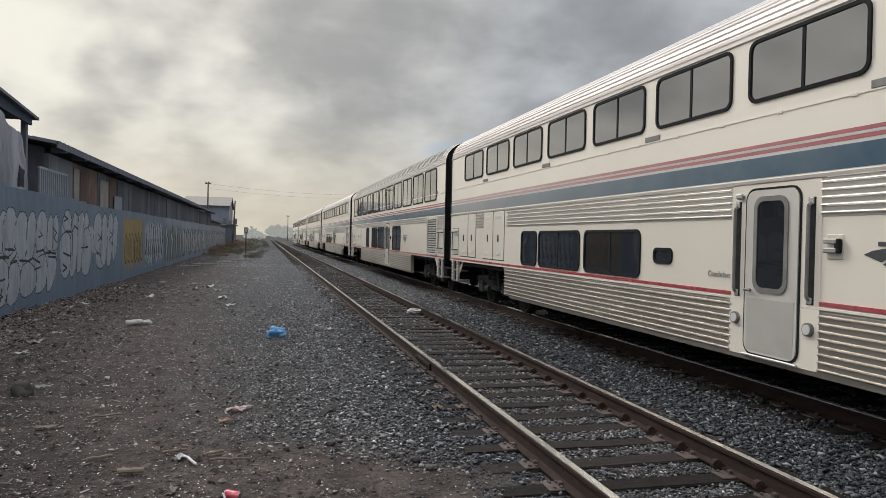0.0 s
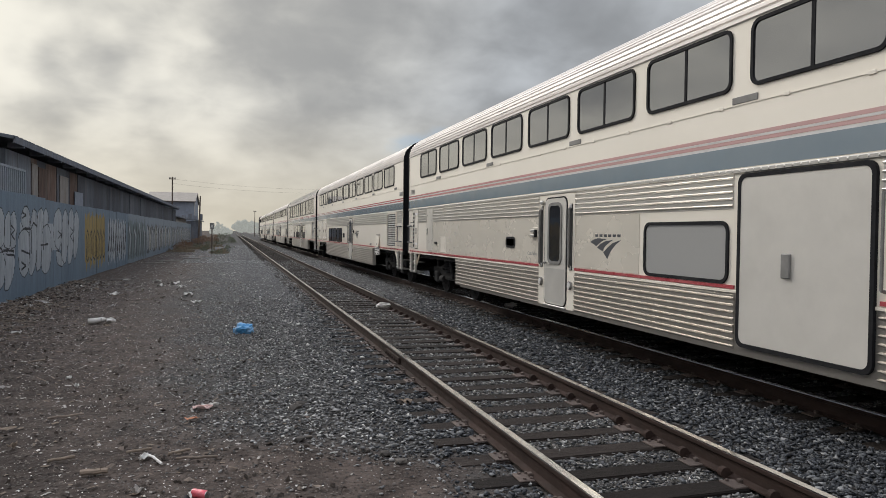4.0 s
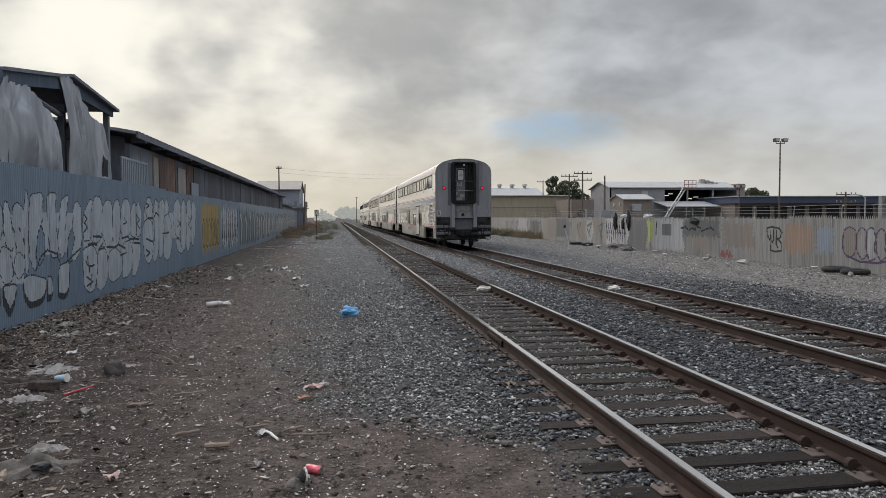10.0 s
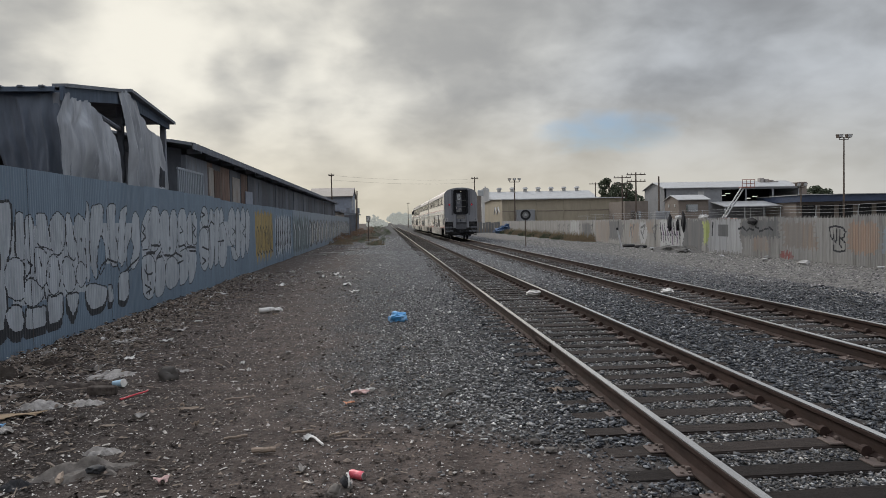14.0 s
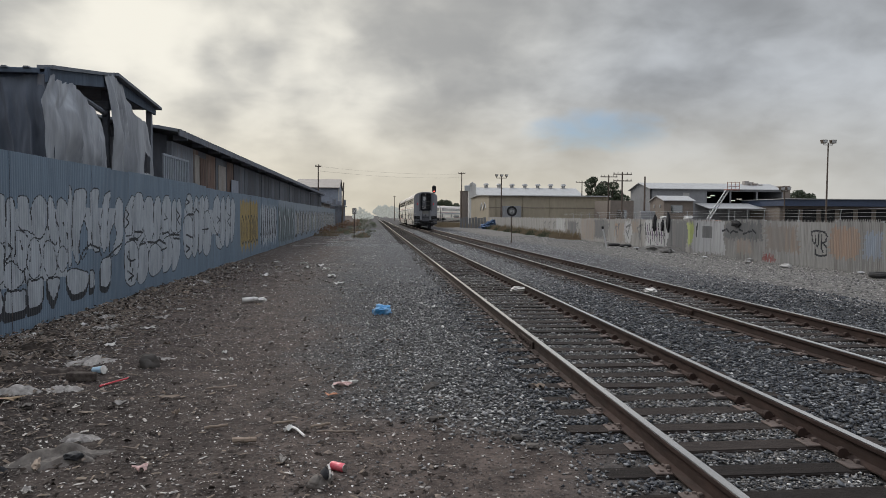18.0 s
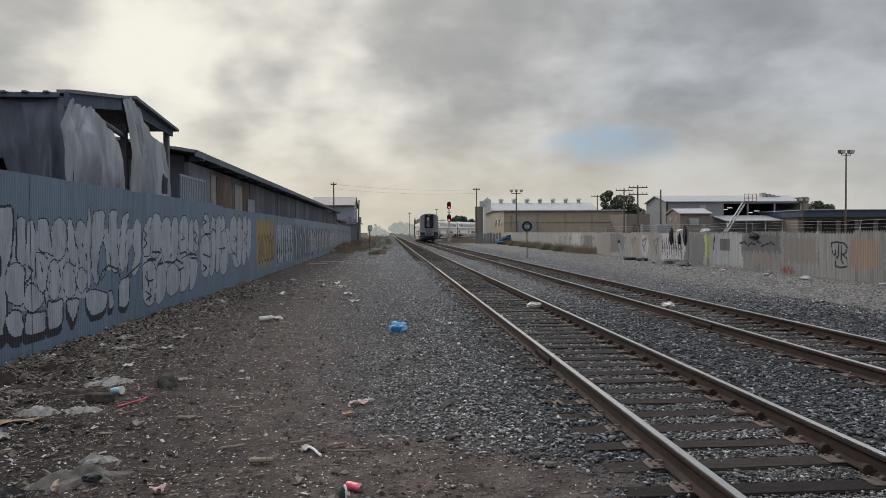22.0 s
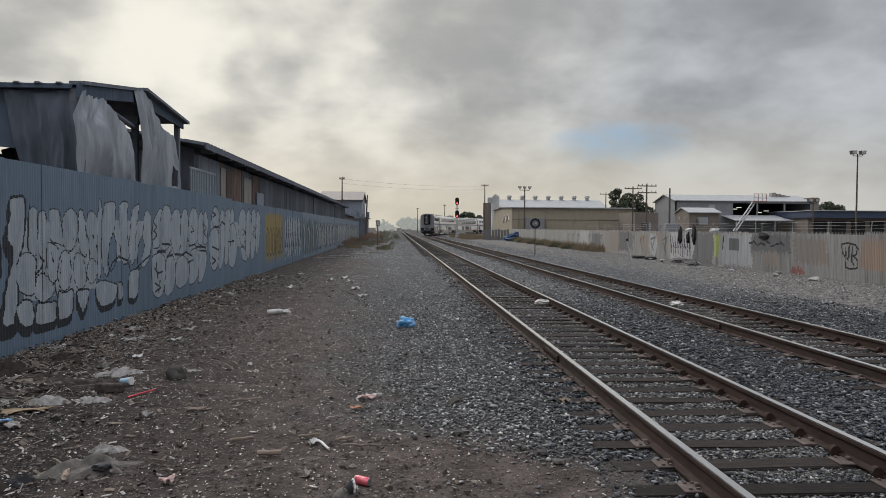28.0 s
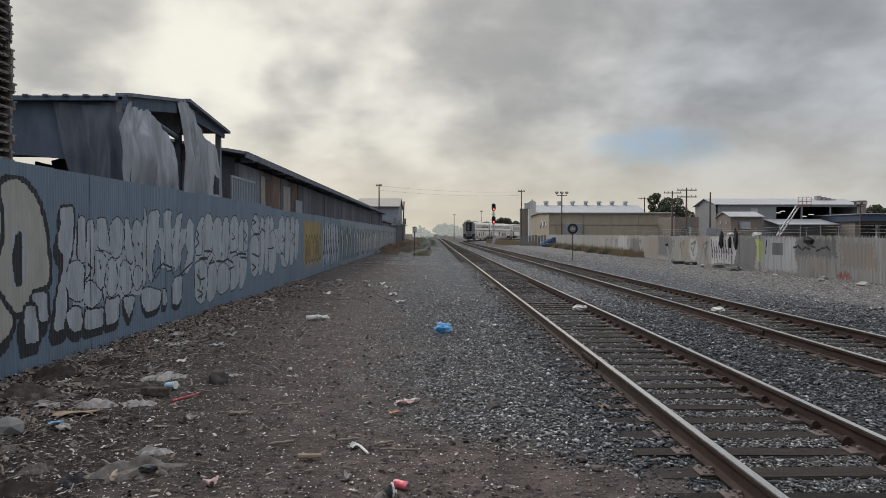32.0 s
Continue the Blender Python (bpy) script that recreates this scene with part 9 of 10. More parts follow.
def tyre(x, y, z, r, rz, label="worn black tyre lying beside the fence"):
    t = thing("tyre", label, "tyre", (x, y, z), rz, "tyres by the fence")
    g = Geo()
    n, m = 24, 8
    for i in range(n):
        for j in range(m):
            a, c = 2 * math.pi * i / n, 2 * math.pi * j / m
            q = r + 0.26 * r * math.cos(c)
            g.v.append((q * math.cos(a), q * math.sin(a), 0.085 + 0.085 * math.sin(c)))
            g.f.append((i * m + j, ((i + 1) % n) * m + j, ((i + 1) % n) * m + (j + 1) % m, i * m + (j + 1) % m))
            g.mi.append(0)
    part("tread", g, "tyre", t, smooth=True)


tyre(16.15, 20.3, 0, 0.34, 0)
tyre(16.25, 21.3, 0, 0.36, 0)
b = thing("bucket", "scuffed white plastic bucket by the fence", "bucket", (16.3, 17.6, 0))
part("pail", Geo().tube((0, 0, 0), (0, 0, 0.3), 0.12, 18, 0.15), "patch_white", b, smooth=True)
part("rim", Geo().tube((0, 0, 0.285), (0, 0, 0.31), 0.158, 18), "patch_white", b)
part("handle", Geo().path([(-0.155, 0, 0.28), (-0.1, -0.1, 0.2), (0.1, -0.1, 0.2), (0.155, 0, 0.28)], 0.006), "galv", b)
tyre(15.8, 43.6, 0, 0.3, 0)
tyre(15.6, 45.2, 0, 0.32, 0)
for k in range(16):
    rng = random.Random(k)
    y = 14 + 2.3 * k + rng.uniform(-1, 1)
    c = thing("rubble_piece", "pale lump of rubble at the fence foot", "rubble", (right_x(y) - rng.uniform(0.3, 1.6), y, 0.03), 0, "rubble by the fence")
    part("lump", Geo().lump((0, 0, 0.03), (rng.uniform(0.06, 0.22), rng.uniform(0.06, 0.3), rng.uniform(0.04, 0.1)), k, 0.5), "fence_pale" if k % 4 else "patch_white", c)
h = thing("gravel_heap", "low heap of dark gravel against fence", "gravel heap", (15.9, 38.4, -0.1))
part("mound", Geo().lump((0, 0, 0), (1.0, 2.2, 0.42), 4, 0.4, 4), "heap_gravel", h, smooth=True)

# ---- litter on the ground ----
MAT.update({
    "blue_bag": material("thin_blue_plastic", (0.07, 0.27, 0.52), 0.4, 0, 0.2, 6, (0.40, 0.54, 0.68), 0.6, 4, 0.3, 25, spec=0.5),
    "can_red": material("faded_red_can", (0.50, 0.075, 0.10), 0.35, 0.3, 0.2, 20, (0.62, 0.35, 0.36), 0.4, 14, 0.05, 40),
    "can_top": material("dull_aluminium", (0.45, 0.44, 0.43), 0.35, 0.9, 0.1, 20, None, 0, 1, 0.05, 60),
    "white_scrap": material("dirty_white_paper", (0.56, 0.54, 0.51), 0.85, 0, 0.15, 12, (0.35, 0.31, 0.27), 0.5, 9, 0.15, 60, rand=0.2),
    "pink_scrap": material("faded_pink_paper", (0.52, 0.36, 0.33), 0.85, 0, 0.15, 12, None, 0, 1, 0.15, 60),
    "orange_scrap": material("faded_orange_card", (0.46, 0.21, 0.12), 0.85, 0, 0.15, 12, None, 0, 1, 0.15, 60),
    "tan_scrap": material("tan_card_and_wood", (0.20, 0.155, 0.118), 0.9, 0, 0.2, 12, (0.13, 0.10, 0.08), 0.6, 9, 0.2, 60, rand=0.25),
    "straw_red": material("red_plastic", (0.45, 0.03, 0.045), 0.4, 0, 0.1, 10, None, 0, 1, 0.05, 40),
    "cup_blue": material("pale_blue_cup", (0.38, 0.54, 0.66), 0.5, 0, 0.1, 10, (0.6, 0.62, 0.62), 0.5, 8, 0.05, 40),
    "dirty_cloth": material("dirty_grey_cloth", (0.135, 0.12, 0.107), 0.95, 0, 0.35, 14, (0.075, 0.063, 0.055), 0.8, 8, 0.8, 50, spec=0.2),
    "dirty_film": material("dirty_plastic_film", (0.28, 0.258, 0.235), 0.5, 0, 0.35, 14, (0.085, 0.072, 0.062), 0.85, 9, 0.6, 40),
    "mud_cloth": material("mud_brown_rag", (0.062, 0.050, 0.043), 0.95, 0, 0.35, 14, (0.12, 0.105, 0.092), 0.6, 7, 0.8, 45, spec=0.15),
    "pale_block": material("pale_grey_concrete", (0.165, 0.158, 0.15), 0.9, 0, 0.2, 9, (0.10, 0.094, 0.088), 0.5, 4, 0.4, 50),
    "card_tan": material("tan_corrugated_card", (0.27, 0.195, 0.12), 0.9, 0, 0.15, 12, (0.16, 0.115, 0.075), 0.5, 8, 0.1, 60),
    "twig": material("dry_grey_twig", (0.165, 0.13, 0.105), 0.9, 0, 0.3, 20, None, 0, 1, 0.2, 60, rand=0.3),
    "pale_chip": material("pale_stone_chip", (0.36, 0.33, 0.30), 0.9, 0, 0.4, 30, (0.16, 0.14, 0.125), 0.6, 9, 0.1, 60),
    "clod": material("dark_earth_clod", (0.040, 0.032, 0.027), 0.95, 0, 0.3, 12, (0.07, 0.06, 0.05), 0.5, 5, 0.5, 50, spec=0.1),
    "shoe_black": material("black_shoe_fabric", (0.02, 0.02, 0.022), 0.8, 0, 0.3, 12, None, 0, 1, 0.2, 60),
    "grey_block": material("grey_worn_block", (0.075, 0.068, 0.062), 0.9, 0, 0.2, 8, (0.05, 0.042, 0.036), 0.6, 4, 0.3, 40, spec=0.2),
})


def ground_at(x, y):
    return ground_height(x, y)


def scrap(name, label, category, x, y, w, l, m, rz=0, seed=0, curl=0.04, group=""):
    """A crumpled flat scrap: a small curled sheet with some thickness."""
    t = thing(name, label, category, (x, y, ground_at(x, y) + 0.012), rz, group)
    g = Geo()
    n = 7
    for side in (0, 1):
        for j in range(n):
            for i in range(n):
                u, v = i / (n - 1) - 0.5, j / (n - 1) - 0.5
                k = noise.noise(Vector((u * 3 + seed, v * 3, seed)))
                h = abs(noise.noise(Vector((u * 6 + seed, v * 6, seed + 9))))
                g.v.append((u * w * (1 + 0.5 * k), v * l * (1 - 0.45 * k), 0.006 + curl * (0.8 * k + 0.35 + 0.9 * h) + 0.004 * side))
    for j in range(n - 1):
        for i in range(n - 1):
            a = j * n + i
            q = n * n
            g.f += [(a, a + n, a + n + 1, a + 1), (a + q, a + q + 1, a + q + 1 + n, a + q + n)]
            g.mi += [0, 0]
    part("sheet", g, m, t)
    return t


def rag(name, label, category, x, y, w, l, h, m, rz=0, seed=0, group=""):
    """A limp heap of cloth, film or card: torn outline, sharp ridges where it folds, thin edges on the ground."""
    t = thing(name, label, category, (x, y, ground_at(x, y)), rz, group)
    g = Geo()
    n, k = 64, 20
    for i in range(k + 1):
        for j in range(n):
            a = 2 * math.pi * j / n
            r = i / k * (1 + 0.55 * noise.noise(Vector((math.cos(a) * 1.6, math.sin(a) * 1.6, seed))) + 0.35 * noise.noise(Vector((math.cos(a) * 5, math.sin(a) * 5, seed + 3))))
            px, py = r * math.cos(a), r * math.sin(a)
            q = noise.noise(Vector((px * 1.3, py * 1.3, seed + 2)))
            fold = math.sin((px * math.cos(seed) + py * math.sin(seed)) * 7 + 5 * q) + 0.5 * math.sin((px * math.sin(seed * 3) - py * math.cos(seed * 3)) * 13 + 6 * q)
            fall = max(0.0, 1 - (i / k) ** 2.2)
            g.v.append((px * w / 2, py * l / 2, -0.014 + h * fall * (0.62 + 0.26 * fold + 0.3 * q)))
    for i in range(k):
        for j in range(n):
            g.f.append((i * n + j, (i + 1) * n + j, (i + 1) * n + (j + 1) % n, i * n + (j + 1) % n))
            g.mi.append(0)
    part("folds", g, m, t, smooth=True)
    return t


def stick(name, label, x, y, length, r, m, rz, tilt=3, group="sticks"):
    t = thing(name, label, "stick", (x, y, ground_at(x, y) + r + 0.012), rz, group)
    g = Geo()
    pts = [(-length / 2 + length * i / 4, 0.02 * length * math.sin(i * 1.9), 0.02 * length * (i % 2) + math.tan(radians(tilt)) * length * i / 4) for i in range(5)]
    part("shaft", g.path(pts, r, 7), m, t, smooth=True)


def build_litter():
    z = ground_at(0.19, 13.75)
    b = thing("plastic_bag", "crumpled bright blue plastic bag on the gravel", "plastic bag", (0.19, 13.75, z))
    part("bag", Geo().lump((0, 0, 0.075), (0.165, 0.14, 0.115), 2, 0.4, 4).lump((0.05, 0.02, 0.12), (0.09, 0.08, 0.06), 6, 0.45, 4), "blue_bag", b, smooth=True)
    part("handle", Geo().lump((-0.13, -0.04, 0.05), (0.05, 0.05, 0.03), 9, 0.6), "blue_bag", b)
    c = thing("drink_can", "dented red drink can lying on the dirt", "can", (-0.24, 5.27, ground_at(-0.24, 5.27) + 0.035), -36)
    n, m = 20, 7
    g = Geo()
    for i in range(m):
        for j in range(n):
            a = 2 * math.pi * j / n
            r = (0.027, 0.033, 0.033, 0.031, 0.033, 0.033, 0.027)[i] * (1 + 0.10 * noise.noise(Vector((i * 0.6, math.cos(a), math.sin(a)))))
            g.v.append((-0.062 + 0.124 * (0, 0.08, 0.3, 0.5, 0.7, 0.92, 1)[i], r * math.cos(a), r * math.sin(a)))
    g.f = [(i * n + j, i * n + (j + 1) % n, (i + 1) * n + (j + 1) % n, (i + 1) * n + j) for i in range(m - 1) for j in range(n)]
    g.mi = [0] * len(g.f)
    part("body", g, "can_red", c, smooth=True)
    for x in (-0.062, 0.062):
        part("lid", Geo().tube((x - 0.002, 0, 0), (x + 0.002, 0, 0), 0.0272, 20), "can_top", c)
    s = thing("old_shoe", "old dark shoe with pale trim in the dirt", "shoe", (-0.35, 5.0, ground_at(-0.35, 5.0) - 0.03), 35)
    part("upper", Geo().lump((0, 0, 0.045), (0.10, 0.045, 0.055), 4, 0.25, 3).lump((-0.04, 0, 0.07), (0.045, 0.04, 0.04), 5, 0.2), "dirty_cloth", s, smooth=True)
    part("opening", Geo().tube((0.02, -0.01, 0.10), (0.05, -0.03, 0.125), 0.038, 14, 0.045), "shoe_black", s)
    ring_g = Geo()
    pts = [(0.05 + 0.045 * math.cos(a / 10 * 6.283) * 0.35, -0.03 + 0.045 * math.cos(a / 10 * 6.283), 0.125 + 0.045 * math.sin(a / 10 * 6.283)) for a in range(11)]
    part("trim", ring_g.path(pts, 0.008, 6), "white_scrap", s)
    part("sole", Geo().bbox(-0.11, 0.11, -0.04, 0.04, 0.0, 0.022, 0.01), "dirty_cloth", s)
    # rolled white bottle
    b = thing("white_bottle", "scuffed white plastic bottle lying on dirt", "bottle", (-2.63, 15.7, ground_at(-2.63, 15.7) + 0.06), 15)
    part("body", Geo().tube((-0.16, 0, 0), (0.08, 0, 0.02), 0.06, 14, 0.055), "white_scrap", b, smooth=True)
    part("neck", Geo().tube((0.08, 0, 0.02), (0.17, 0.01, 0.03), 0.06, 12, 0.03), "white_scrap", b, smooth=True)
    part("torn_flap", Geo().lump((0.24, 0.02, 0.01), (0.09, 0.06, 0.05), 3, 0.6), "white_scrap", b)
    # white rag on the ties
    r = thing("white_rag", "pale rag lying over the railway ties", "rag", (3.62, 17.5, 0.02))
    part("cloth", Geo().lump((0, 0, 0.05), (0.2, 0.13, 0.07), 12, 0.55, 3).lump((0.16, 0.05, 0.05), (0.09, 0.07, 0.06), 13, 0.5), "white_scrap", r)
    r = thing("white_rag", "pale rag lying between the far rails", "rag", (6.9, 17.2, 0.02))
    part("cloth", Geo().lump((0, 0, 0.04), (0.17, 0.11, 0.06), 15, 0.55, 3), "white_scrap", r)
    # cup, straw, block, cloth
    c = thing("paper_cup", "crushed pale blue and white cup", "cup", (-3.2, 8.72, ground_at(-3.2, 8.72) + 0.05), -20)
    part("cup", Geo().tube((-0.08, 0, 0.0), (0.06, 0, 0.012), 0.03, 14, 0.046), "cup_blue", c, smooth=True)
    part("rim", Geo().tube((0.06, 0, 0.012), (0.068, 0, 0.013), 0.05, 14), "white_scrap", c)
    s = thing("red_straw", "bent red plastic straw on the dirt", "straw", (-2.86, 8.25, ground_at(-2.86, 8.25) + 0.025), 55)
    part("tube", Geo().path([(-0.18, 0, -0.012), (0.0, 0.01, 0.0), (0.16, 0.0, 0.008), (0.19, 0.025, 0.008)], 0.01, 8), "straw_red", s, smooth=True)
    part("tube", Geo().path([(-0.17, 0.022, -0.012), (0.1, 0.028, 0.0)], 0.009, 8), "straw_red", s, smooth=True)
    b = thing("grey_stump", "worn rounded grey block standing in dirt", "block", (-2.75, 9.1, ground_at(-2.75, 9.1)))
    part("block", Geo().lump((0, 0, 0.05), (0.12, 0.10, 0.12), 6, 0.35, 3), "grey_block", b, smooth=True)
    c = rag("grey_cloth_heap", "dirty grey cloth heap lying in the dirt", "cloth", -2.38, 5.72, 0.62, 0.36, 0.13, "dirty_cloth", 14, 2.3)
    # black lump stands for the dark hole in the rag
    part("dark_fold", Geo().lump((0.1, -0.1, 0.05), (0.075, 0.045, 0.035), 27, 0.4, 3), "shoe_black", c, "black lump for the shade in a hole", True)
    part("torn_strip", Geo().lump((-0.14, -0.15, 0.03), (0.03, 0.1, 0.03), 31, 0.4, 3), "tan_scrap", c, "tan torn strip", True)
    rag("paper_wad", "crumpled pale wrapper behind the cloth heap", "paper", -2.45, 6.2, 0.32, 0.2, 0.08, "dirty_film", 10, 4.1)
    b = thing("broken_block", "flat grey broken concrete block by the fence", "concrete block", (-4.05, 6.8, ground_at(-4.05, 6.8)), 20)
    part("block", Geo().lump((0, 0, 0.06), (0.2, 0.17, 0.1), 31, 0.3, 1), "pale_block", b)
    for i, (x, y, w, l, h, m, rz, label, cat) in enumerate((
            (-3.72, 7.85, 0.5, 0.24, 0.1, "dirty_film", 10, "crumpled whitish plastic film in the litter", "plastic film"),
            (-3.3, 8.0, 0.42, 0.2, 0.09, "dirty_film", -12, "crumpled whitish plastic film in the litter", "plastic film"),
            (-4.3, 7.9, 0.4, 0.3, 0.08, "dirty_film", 40, "crumpled whitish plastic film in the litter", "plastic film"),
            (-3.55, 9.4, 0.55, 0.3, 0.1, "dirty_film", 25, "crumpled whitish plastic film in the litter", "plastic film"),
            (-4.25, 9.0, 0.9, 0.4, 0.12, "mud_cloth", 5, "mud-brown rag trodden into the dirt", "rag"),
            (-3.6, 8.75, 0.8, 0.35, 0.1, "mud_cloth", -8, "mud-brown rag trodden into the dirt", "rag"),
            (-4.7, 8.2, 0.9, 0.6, 0.2, "mud_cloth", 30, "mud-brown rag trodden into the dirt", "rag"),
            (-4.9, 9.3, 0.9, 0.5, 0.22, "clod", 70, "dark heap of rotting leaves by the fence", "leaf heap"),
            (-4.6, 10.2, 0.7, 0.5, 0.14, "clod", 50, "dark heap of rotting leaves by the fence", "leaf heap"),
            (-4.0, 9.9, 0.5, 0.3, 0.08, "mud_cloth", 15, "mud-brown rag trodden into the dirt", "rag"),
            # black heaps put in for the dark of a pit
            (-3.05, 5.3, 0.5, 0.22, 0.12, "clod", 12, "black heap standing for a dark pit", "heap"),
            (-2.75, 5.45, 0.26, 0.16, 0.1, "shoe_black", 30, "black heap standing for a dark pit", "heap"),
            (-3.2, 5.75, 0.3, 0.2, 0.08, "dirty_cloth", -20, "grey scrap of cloth in the dirt", "rag"),
            (-4.3, 6.5, 0.5, 0.3, 0.08, "dirty_film", 60, "crumpled whitish plastic film in the litter", "plastic film"),
            (-3.8, 6.3, 0.45, 0.2, 0.06, "dirty_cloth", -10, "grey scrap of cloth in the dirt", "rag"),
            (-4.9, 11.4, 0.6, 0.4, 0.12, "mud_cloth", 80, "mud-brown rag trodden into the dirt", "rag"),
            (-4.4, 12.3, 0.5, 0.3, 0.1, "dirty_film", 35, "crumpled whitish plastic film in the litter", "plastic film"),
            (-4.8, 13.4, 0.5, 0.3, 0.1, "dirty_film", 75, "crumpled whitish plastic film in the litter", "plastic film"))):
        rag(cat.replace(" ", "_"), label, cat, x, y, w, l, h, m, rz, 10.7 + i * 1.37, "heaps of litter by the fence")
    b = thing("wood_block", "short charred brown block of wood", "wood block", (-3.28, 8.42, ground_at(-3.28, 8.42)), -8)
    part("block", Geo().bbox(-0.16, 0.16, -0.05, 0.05, 0.0, 0.1, 0.012), "mud_cloth", b)
    scrap("blue_scrap", "small scrap of blue plastic", "scrap", -3.75, 7.1, 0.12, 0.07, "blue_bag", 10, 4, 0.03)
    scrap("cardboard_piece", "flat piece of tan cardboard", "cardboard", -3.76, 7.5, 0.44, 0.15, "card_tan", 12, 3, 0.03)
    scrap("cardboard_piece", "torn brown cardboard by the fence", "cardboard", -4.4, 8.9, 0.3, 0.2, "tan_scrap", 50, 8)
    scrap("paper_strip", "folded pale pink paper strip on the gravel", "paper", -0.33, 7.92, 0.2, 0.08, "pink_scrap", -12, 5)
    scrap("paper_strip", "folded white paper strip on the gravel", "paper", -0.24, 8.0, 0.16, 0.05, "white_scrap", 10, 6)
    scrap("orange_scrap", "small faded orange card scrap", "scrap", -0.4, 7.46, 0.12, 0.06, "orange_scrap", 20, 7)
    scrap("dry_leaf", "curled tan leaf on the tie end", "leaf", 1.84, 7.72, 0.14, 0.09, "tan_scrap", 40, 9, 0.06)
    scrap("pink_scrap", "small pink wrapper in the dirt", "scrap", -1.68, 5.37, 0.1, 0.07, "pink_scrap", 15, 11, 0.06)
    scrap("white_wad", "wadded white paper in the dirt", "paper", -2.48, 7.28, 0.15, 0.08, "dirty_film", 5, 12, 0.06)
    scrap("pale_chip", "flat pale wood chip in the dirt", "wood chip", -2.68, 7.0, 0.15, 0.05, "tan_scrap", 6, 13, 0.01)
    scrap("pale_chip", "flat brown leaf-like chip in dirt", "wood chip", -2.07, 7.52, 0.2, 0.06, "tan_scrap", 8, 14, 0.03)
    stick("white_stick", "split white wooden stick on the dirt", -0.62, 6.22, 0.24, 0.011, "white_scrap", 118)
    stick("white_stick", "short pale stick on the dirt", -0.78, 6.5, 0.2, 0.012, "tan_scrap", 8)
    stick("pale_stick", "pale flat splinter on the dirt", -0.45, 6.4, 0.18, 0.012, "tan_scrap", 20)
    stick("dark_twig", "dark dry twig on the dirt", -0.3, 6.18, 0.34, 0.011, "twig", -14)
    stick("tan_tube", "short tan cardboard tube on the dirt", -1.04, 5.98, 0.2, 0.023, "tan_scrap", -8)
    stick("tan_splinter", "tan splinter of wood on the dirt", -1.36, 6.41, 0.2, 0.013, "tan_scrap", 12)
    # broken pale stones and rags on the gravel
    rng = random.Random(31)
    for i, (x, y, r) in enumerate(((1.32, 8.64, 0.06), (0.58, 6.55, 0.07), (0.66, 6.62, 0.05), (1.25, 5.95, 0.08), (1.32, 5.72, 0.07), (0.62, 7.68, 0.1), (0.7, 7.85, 0.08), (1.1, 6.1, 0.05))):
        s = thing("loose_stone", "single larger stone on the gravel", "stone", (x, y, ground_at(x, y)), 0, "loose larger stones")
        part("stone", Geo().lump((0, 0, r * 0.35), (r * 0.8, r * 0.6, r * 0.4), i, 0.6, 1), "grey_block" if i in (5, 6) else "grey_block" if i % 2 else "dirty_cloth", s)
    for i in range(170):
        y = 5 + 24 * rng.random() ** 1.5
        x = rng.uniform(-5.2, -0.6) if i % 3 == 0 else -5.25 + abs(rng.gauss(0, 0.9))
        if i % 4 == 0:
            stick("dry_twig", "dry grey twig lying on the dirt", x, y, rng.uniform(0.12, 0.4), rng.uniform(0.005, 0.012), "twig", rng.uniform(0, 180), group="twigs on the dirt")
        else:
            scrap("paper_scrap", "small pale scrap of litter on dirt", "litter", x, y, (rng.uniform(0.07, 0.26) if x < -3.2 else rng.uniform(0.04, 0.12)), (rng.uniform(0.05, 0.16) if x < -3.2 else rng.uniform(0.03, 0.07)), rng.choice(["white_scrap", "tan_scrap", "dirty_film", "dirty_cloth"]), rng.uniform(0, 180), i, 0.05, "scraps on the dirt")
    for i, (x, y) in enumerate(((-1.24, 21.9), (-1.97, 26.7), (-2.3, 25.6), (-1.6, 24.8), (-2.6, 27.5), (-0.9, 19.6), (-3.3, 22.4))):
        scrap("paper_scrap", "pale crumpled paper beyond the bag", "litter", x, y, 0.28, 0.2, "white_scrap", i * 40, i + 50, 0.12, "scraps on the dirt")


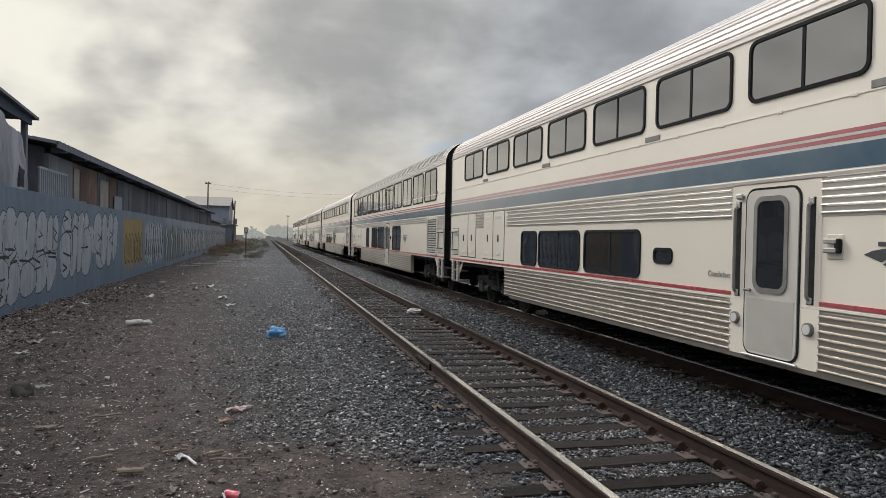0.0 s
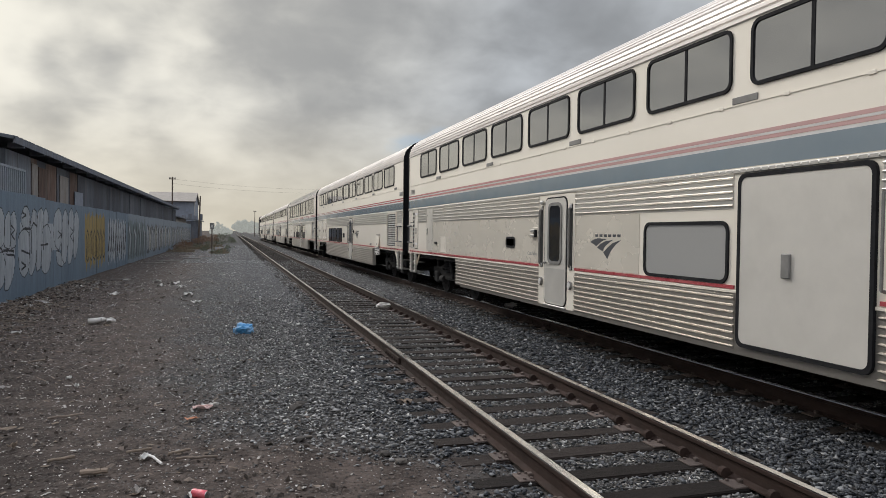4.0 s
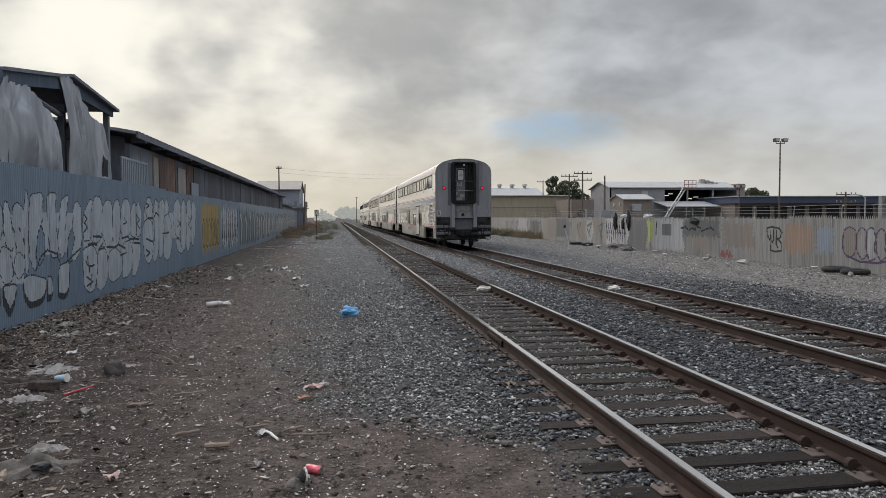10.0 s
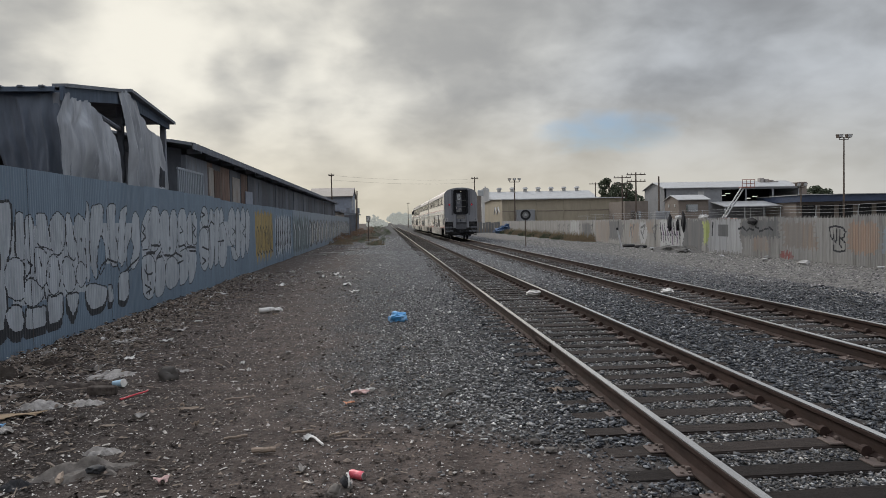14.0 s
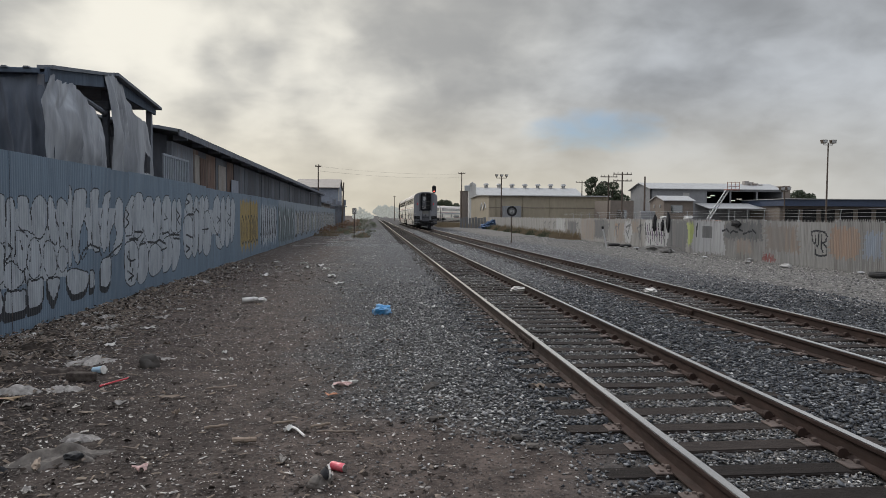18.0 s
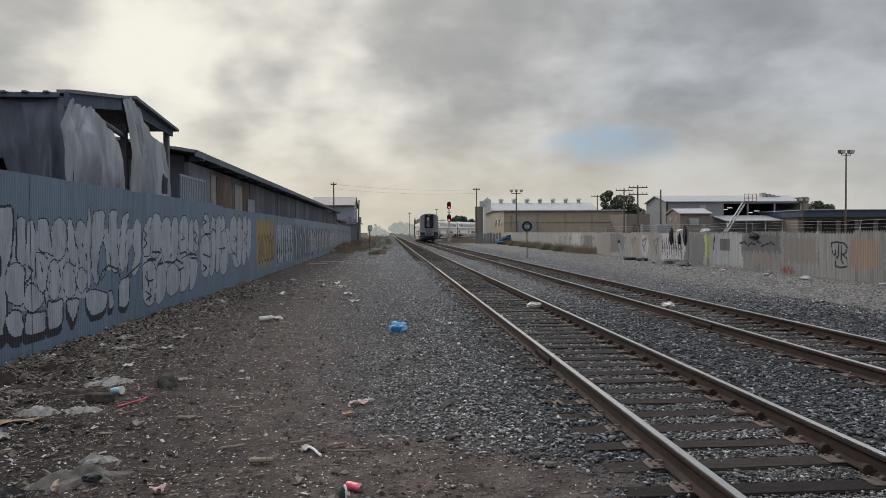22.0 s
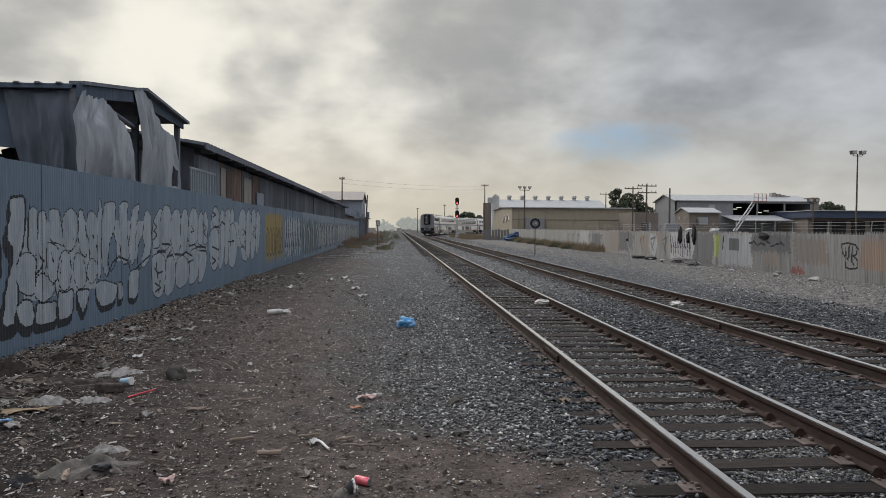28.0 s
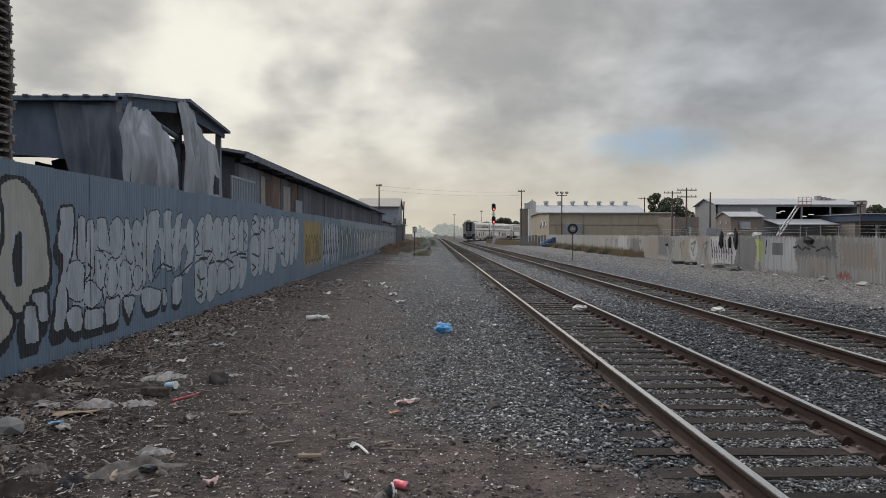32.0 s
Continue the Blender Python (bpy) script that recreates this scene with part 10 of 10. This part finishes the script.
def litter_drift():
    """Countless bits drifted along the fence foot and over the dirt."""
    rng = np.random.default_rng(12)
    for name, label, m, n, size, spread in (
            ("pale_bits", "countless pale bits of paper and plastic on dirt", "white_scrap", 5200, (0.004, 0.013), 1.1),
            ("pale_chips", "tiny pale chips sprinkled over the dirt", "pale_chip", 9000, (0.003, 0.010), 1.6),
            ("brown_bits", "brown leaf and bark bits drifted along fence", "twig", 5200, (0.008, 0.042), 0.95),
            ("dark_clods", "dark clods and wet leaves along the fence", "clod", 4200, (0.010, 0.04), 1.0)):
        y = 4.2 + 24 * rng.random(n) ** 1.7
        near = rng.random(n) < (0.9 if m == "twig" else 0.55)
        x = np.where(near, -5.42 + np.abs(rng.normal(0, 0.75 * spread + 0.25, n)), rng.uniform(-5.4, 0.8, n))
        x = np.minimum(x, 1.8)
        g = Geo()
        for px, py in zip(x, y):
            s = rng.uniform(*size) * (1.5 if px < -4 else 1.0)
            a = rng.uniform(0, 6.28)
            z = ground_height(px, py) + rng.uniform(0.0, 0.03) + (0.05 * max(0.0, -4.2 - px) * rng.random())
            lift = rng.uniform(-0.6, 0.6, 4) * s
            c, sn = math.cos(a) * s, math.sin(a) * s
            e = rng.uniform(0.3, 0.9)
            v = [(px + c, py + sn, z + lift[0]), (px - sn * e, py + c * e, z + lift[1]), (px - c, py - sn, z + lift[2]), (px + sn * e, py - c * e, z + lift[3]), (px, py, z + s * rng.uniform(0.15, 0.6))]
            g.add(v, [(0, 1, 4), (1, 2, 4), (2, 3, 4), (3, 0, 4)])
        tagged(part(name, g, m), label, "litter", kind="stuff")
    rng = random.Random(77)
    g = Geo()
    for k in range(1300):
        x, y = -5.4 + abs(rng.gauss(0, 1.1)), 4.5 + 16 * rng.random() ** 1.5
        l, a = rng.uniform(0.04, 0.38) * (1 if x < -3.5 else 0.5), rng.uniform(0, 6.28)
        z = ground_height(x, y) + rng.uniform(0.005, 0.06)
        g.tube((x, y, z), (x + l * math.cos(a), y + l * math.sin(a), z + rng.uniform(-0.02, 0.06)), rng.uniform(0.002, 0.007), 4)
    tagged(part("twig_litter", g, "twig"), "fine dry twigs tangled along the fence foot", "litter", kind="stuff")
    # flat splinters, bark and shreds strewn over the soil
    for name, label, m, count in (("splinters", "pale wood splinters and shreds on the soil", "tan_scrap", 1500), ("shreds", "dirty pale shreds of film and paper", "dirty_film", 1100), ("bark_shreds", "dark bark and rotten leaf shreds", "mud_cloth", 2600)):
        g = Geo()
        for k in range(count):
            x = -5.4 + abs(rng.gauss(0, 1.7)) if rng.random() < 0.75 else rng.uniform(-5.3, 0.5)
            y = 4.6 + 13 * rng.random() ** 1.7
            l, w, a = rng.uniform(0.012, 0.055) * (1.5 if x < -3.6 else 0.75), rng.uniform(0.006, 0.018), rng.uniform(0, 3.14)
            z = ground_height(x, y) + rng.uniform(0.004, 0.02)
            ca, sa, t0, t1 = math.cos(a), math.sin(a), rng.uniform(-0.3, 0.5) * l, rng.uniform(-0.4, 0.4) * w
            pts = [(-l, -w * rng.uniform(0.2, 1), 0), (l * 0.9, -w, t0), (l, w * rng.uniform(0.2, 1), t0 + t1), (-l * 0.8, w, t1), (0, 0, 0.4 * w + max(t0, 0) * 0.6)]
            g.add([(x + p * ca - q * sa, y + p * sa + q * ca, z + r) for p, q, r in pts], [(0, 1, 4), (1, 2, 4), (2, 3, 4), (3, 0, 4)])
        tagged(part(name, g, m), label, "litter", kind="stuff")


build_litter()
litter_drift()

# ---- stones and ties, last of the large pieces ----
build_ties(track_one, TRACK_1, False, 130)
build_ties(track_two, TRACK_2, True, 130)
build_stones()


# ---- what moves: the train rolls away and round the bend ----
def rolled(t):
    """Metres along the line of the last car's rear at t seconds."""
    return -29.361 + 6.6113 * t + 9.1412e-3 * t ** 2 + 7.7573e-4 * t ** 3 - 3.37667e-5 * t ** 4


def car_pose(s):
    a, b = on_line(s + 3.15), on_line(s + CAR - 3.15)
    h = math.atan2(b[0] - a[0], b[1] - a[1])
    return pose(a[0] - 3.15 * math.sin(h), a[1] - 3.15 * math.cos(h), RAIL_Z, 0, 0, -math.degrees(h))


def motions():
    for i, car in enumerate(cars):
        walk(car, [(k * 0.5, car_pose(rolled(k * 0.5) + PITCH * i)) for k in range(65)])
    for car in cars[:2]:
        for w in [c for c in car.children if c.name.startswith("wheelset")]:
            y = w.matrix_basis.translation.y
            rows = []
            for k in range(0, 481):
                t = k / 15
                rows.append((t, pose(0, y, 0.455, -math.degrees(rolled(t) / 0.455) % 360)))
            walk(w, rows)


motions()
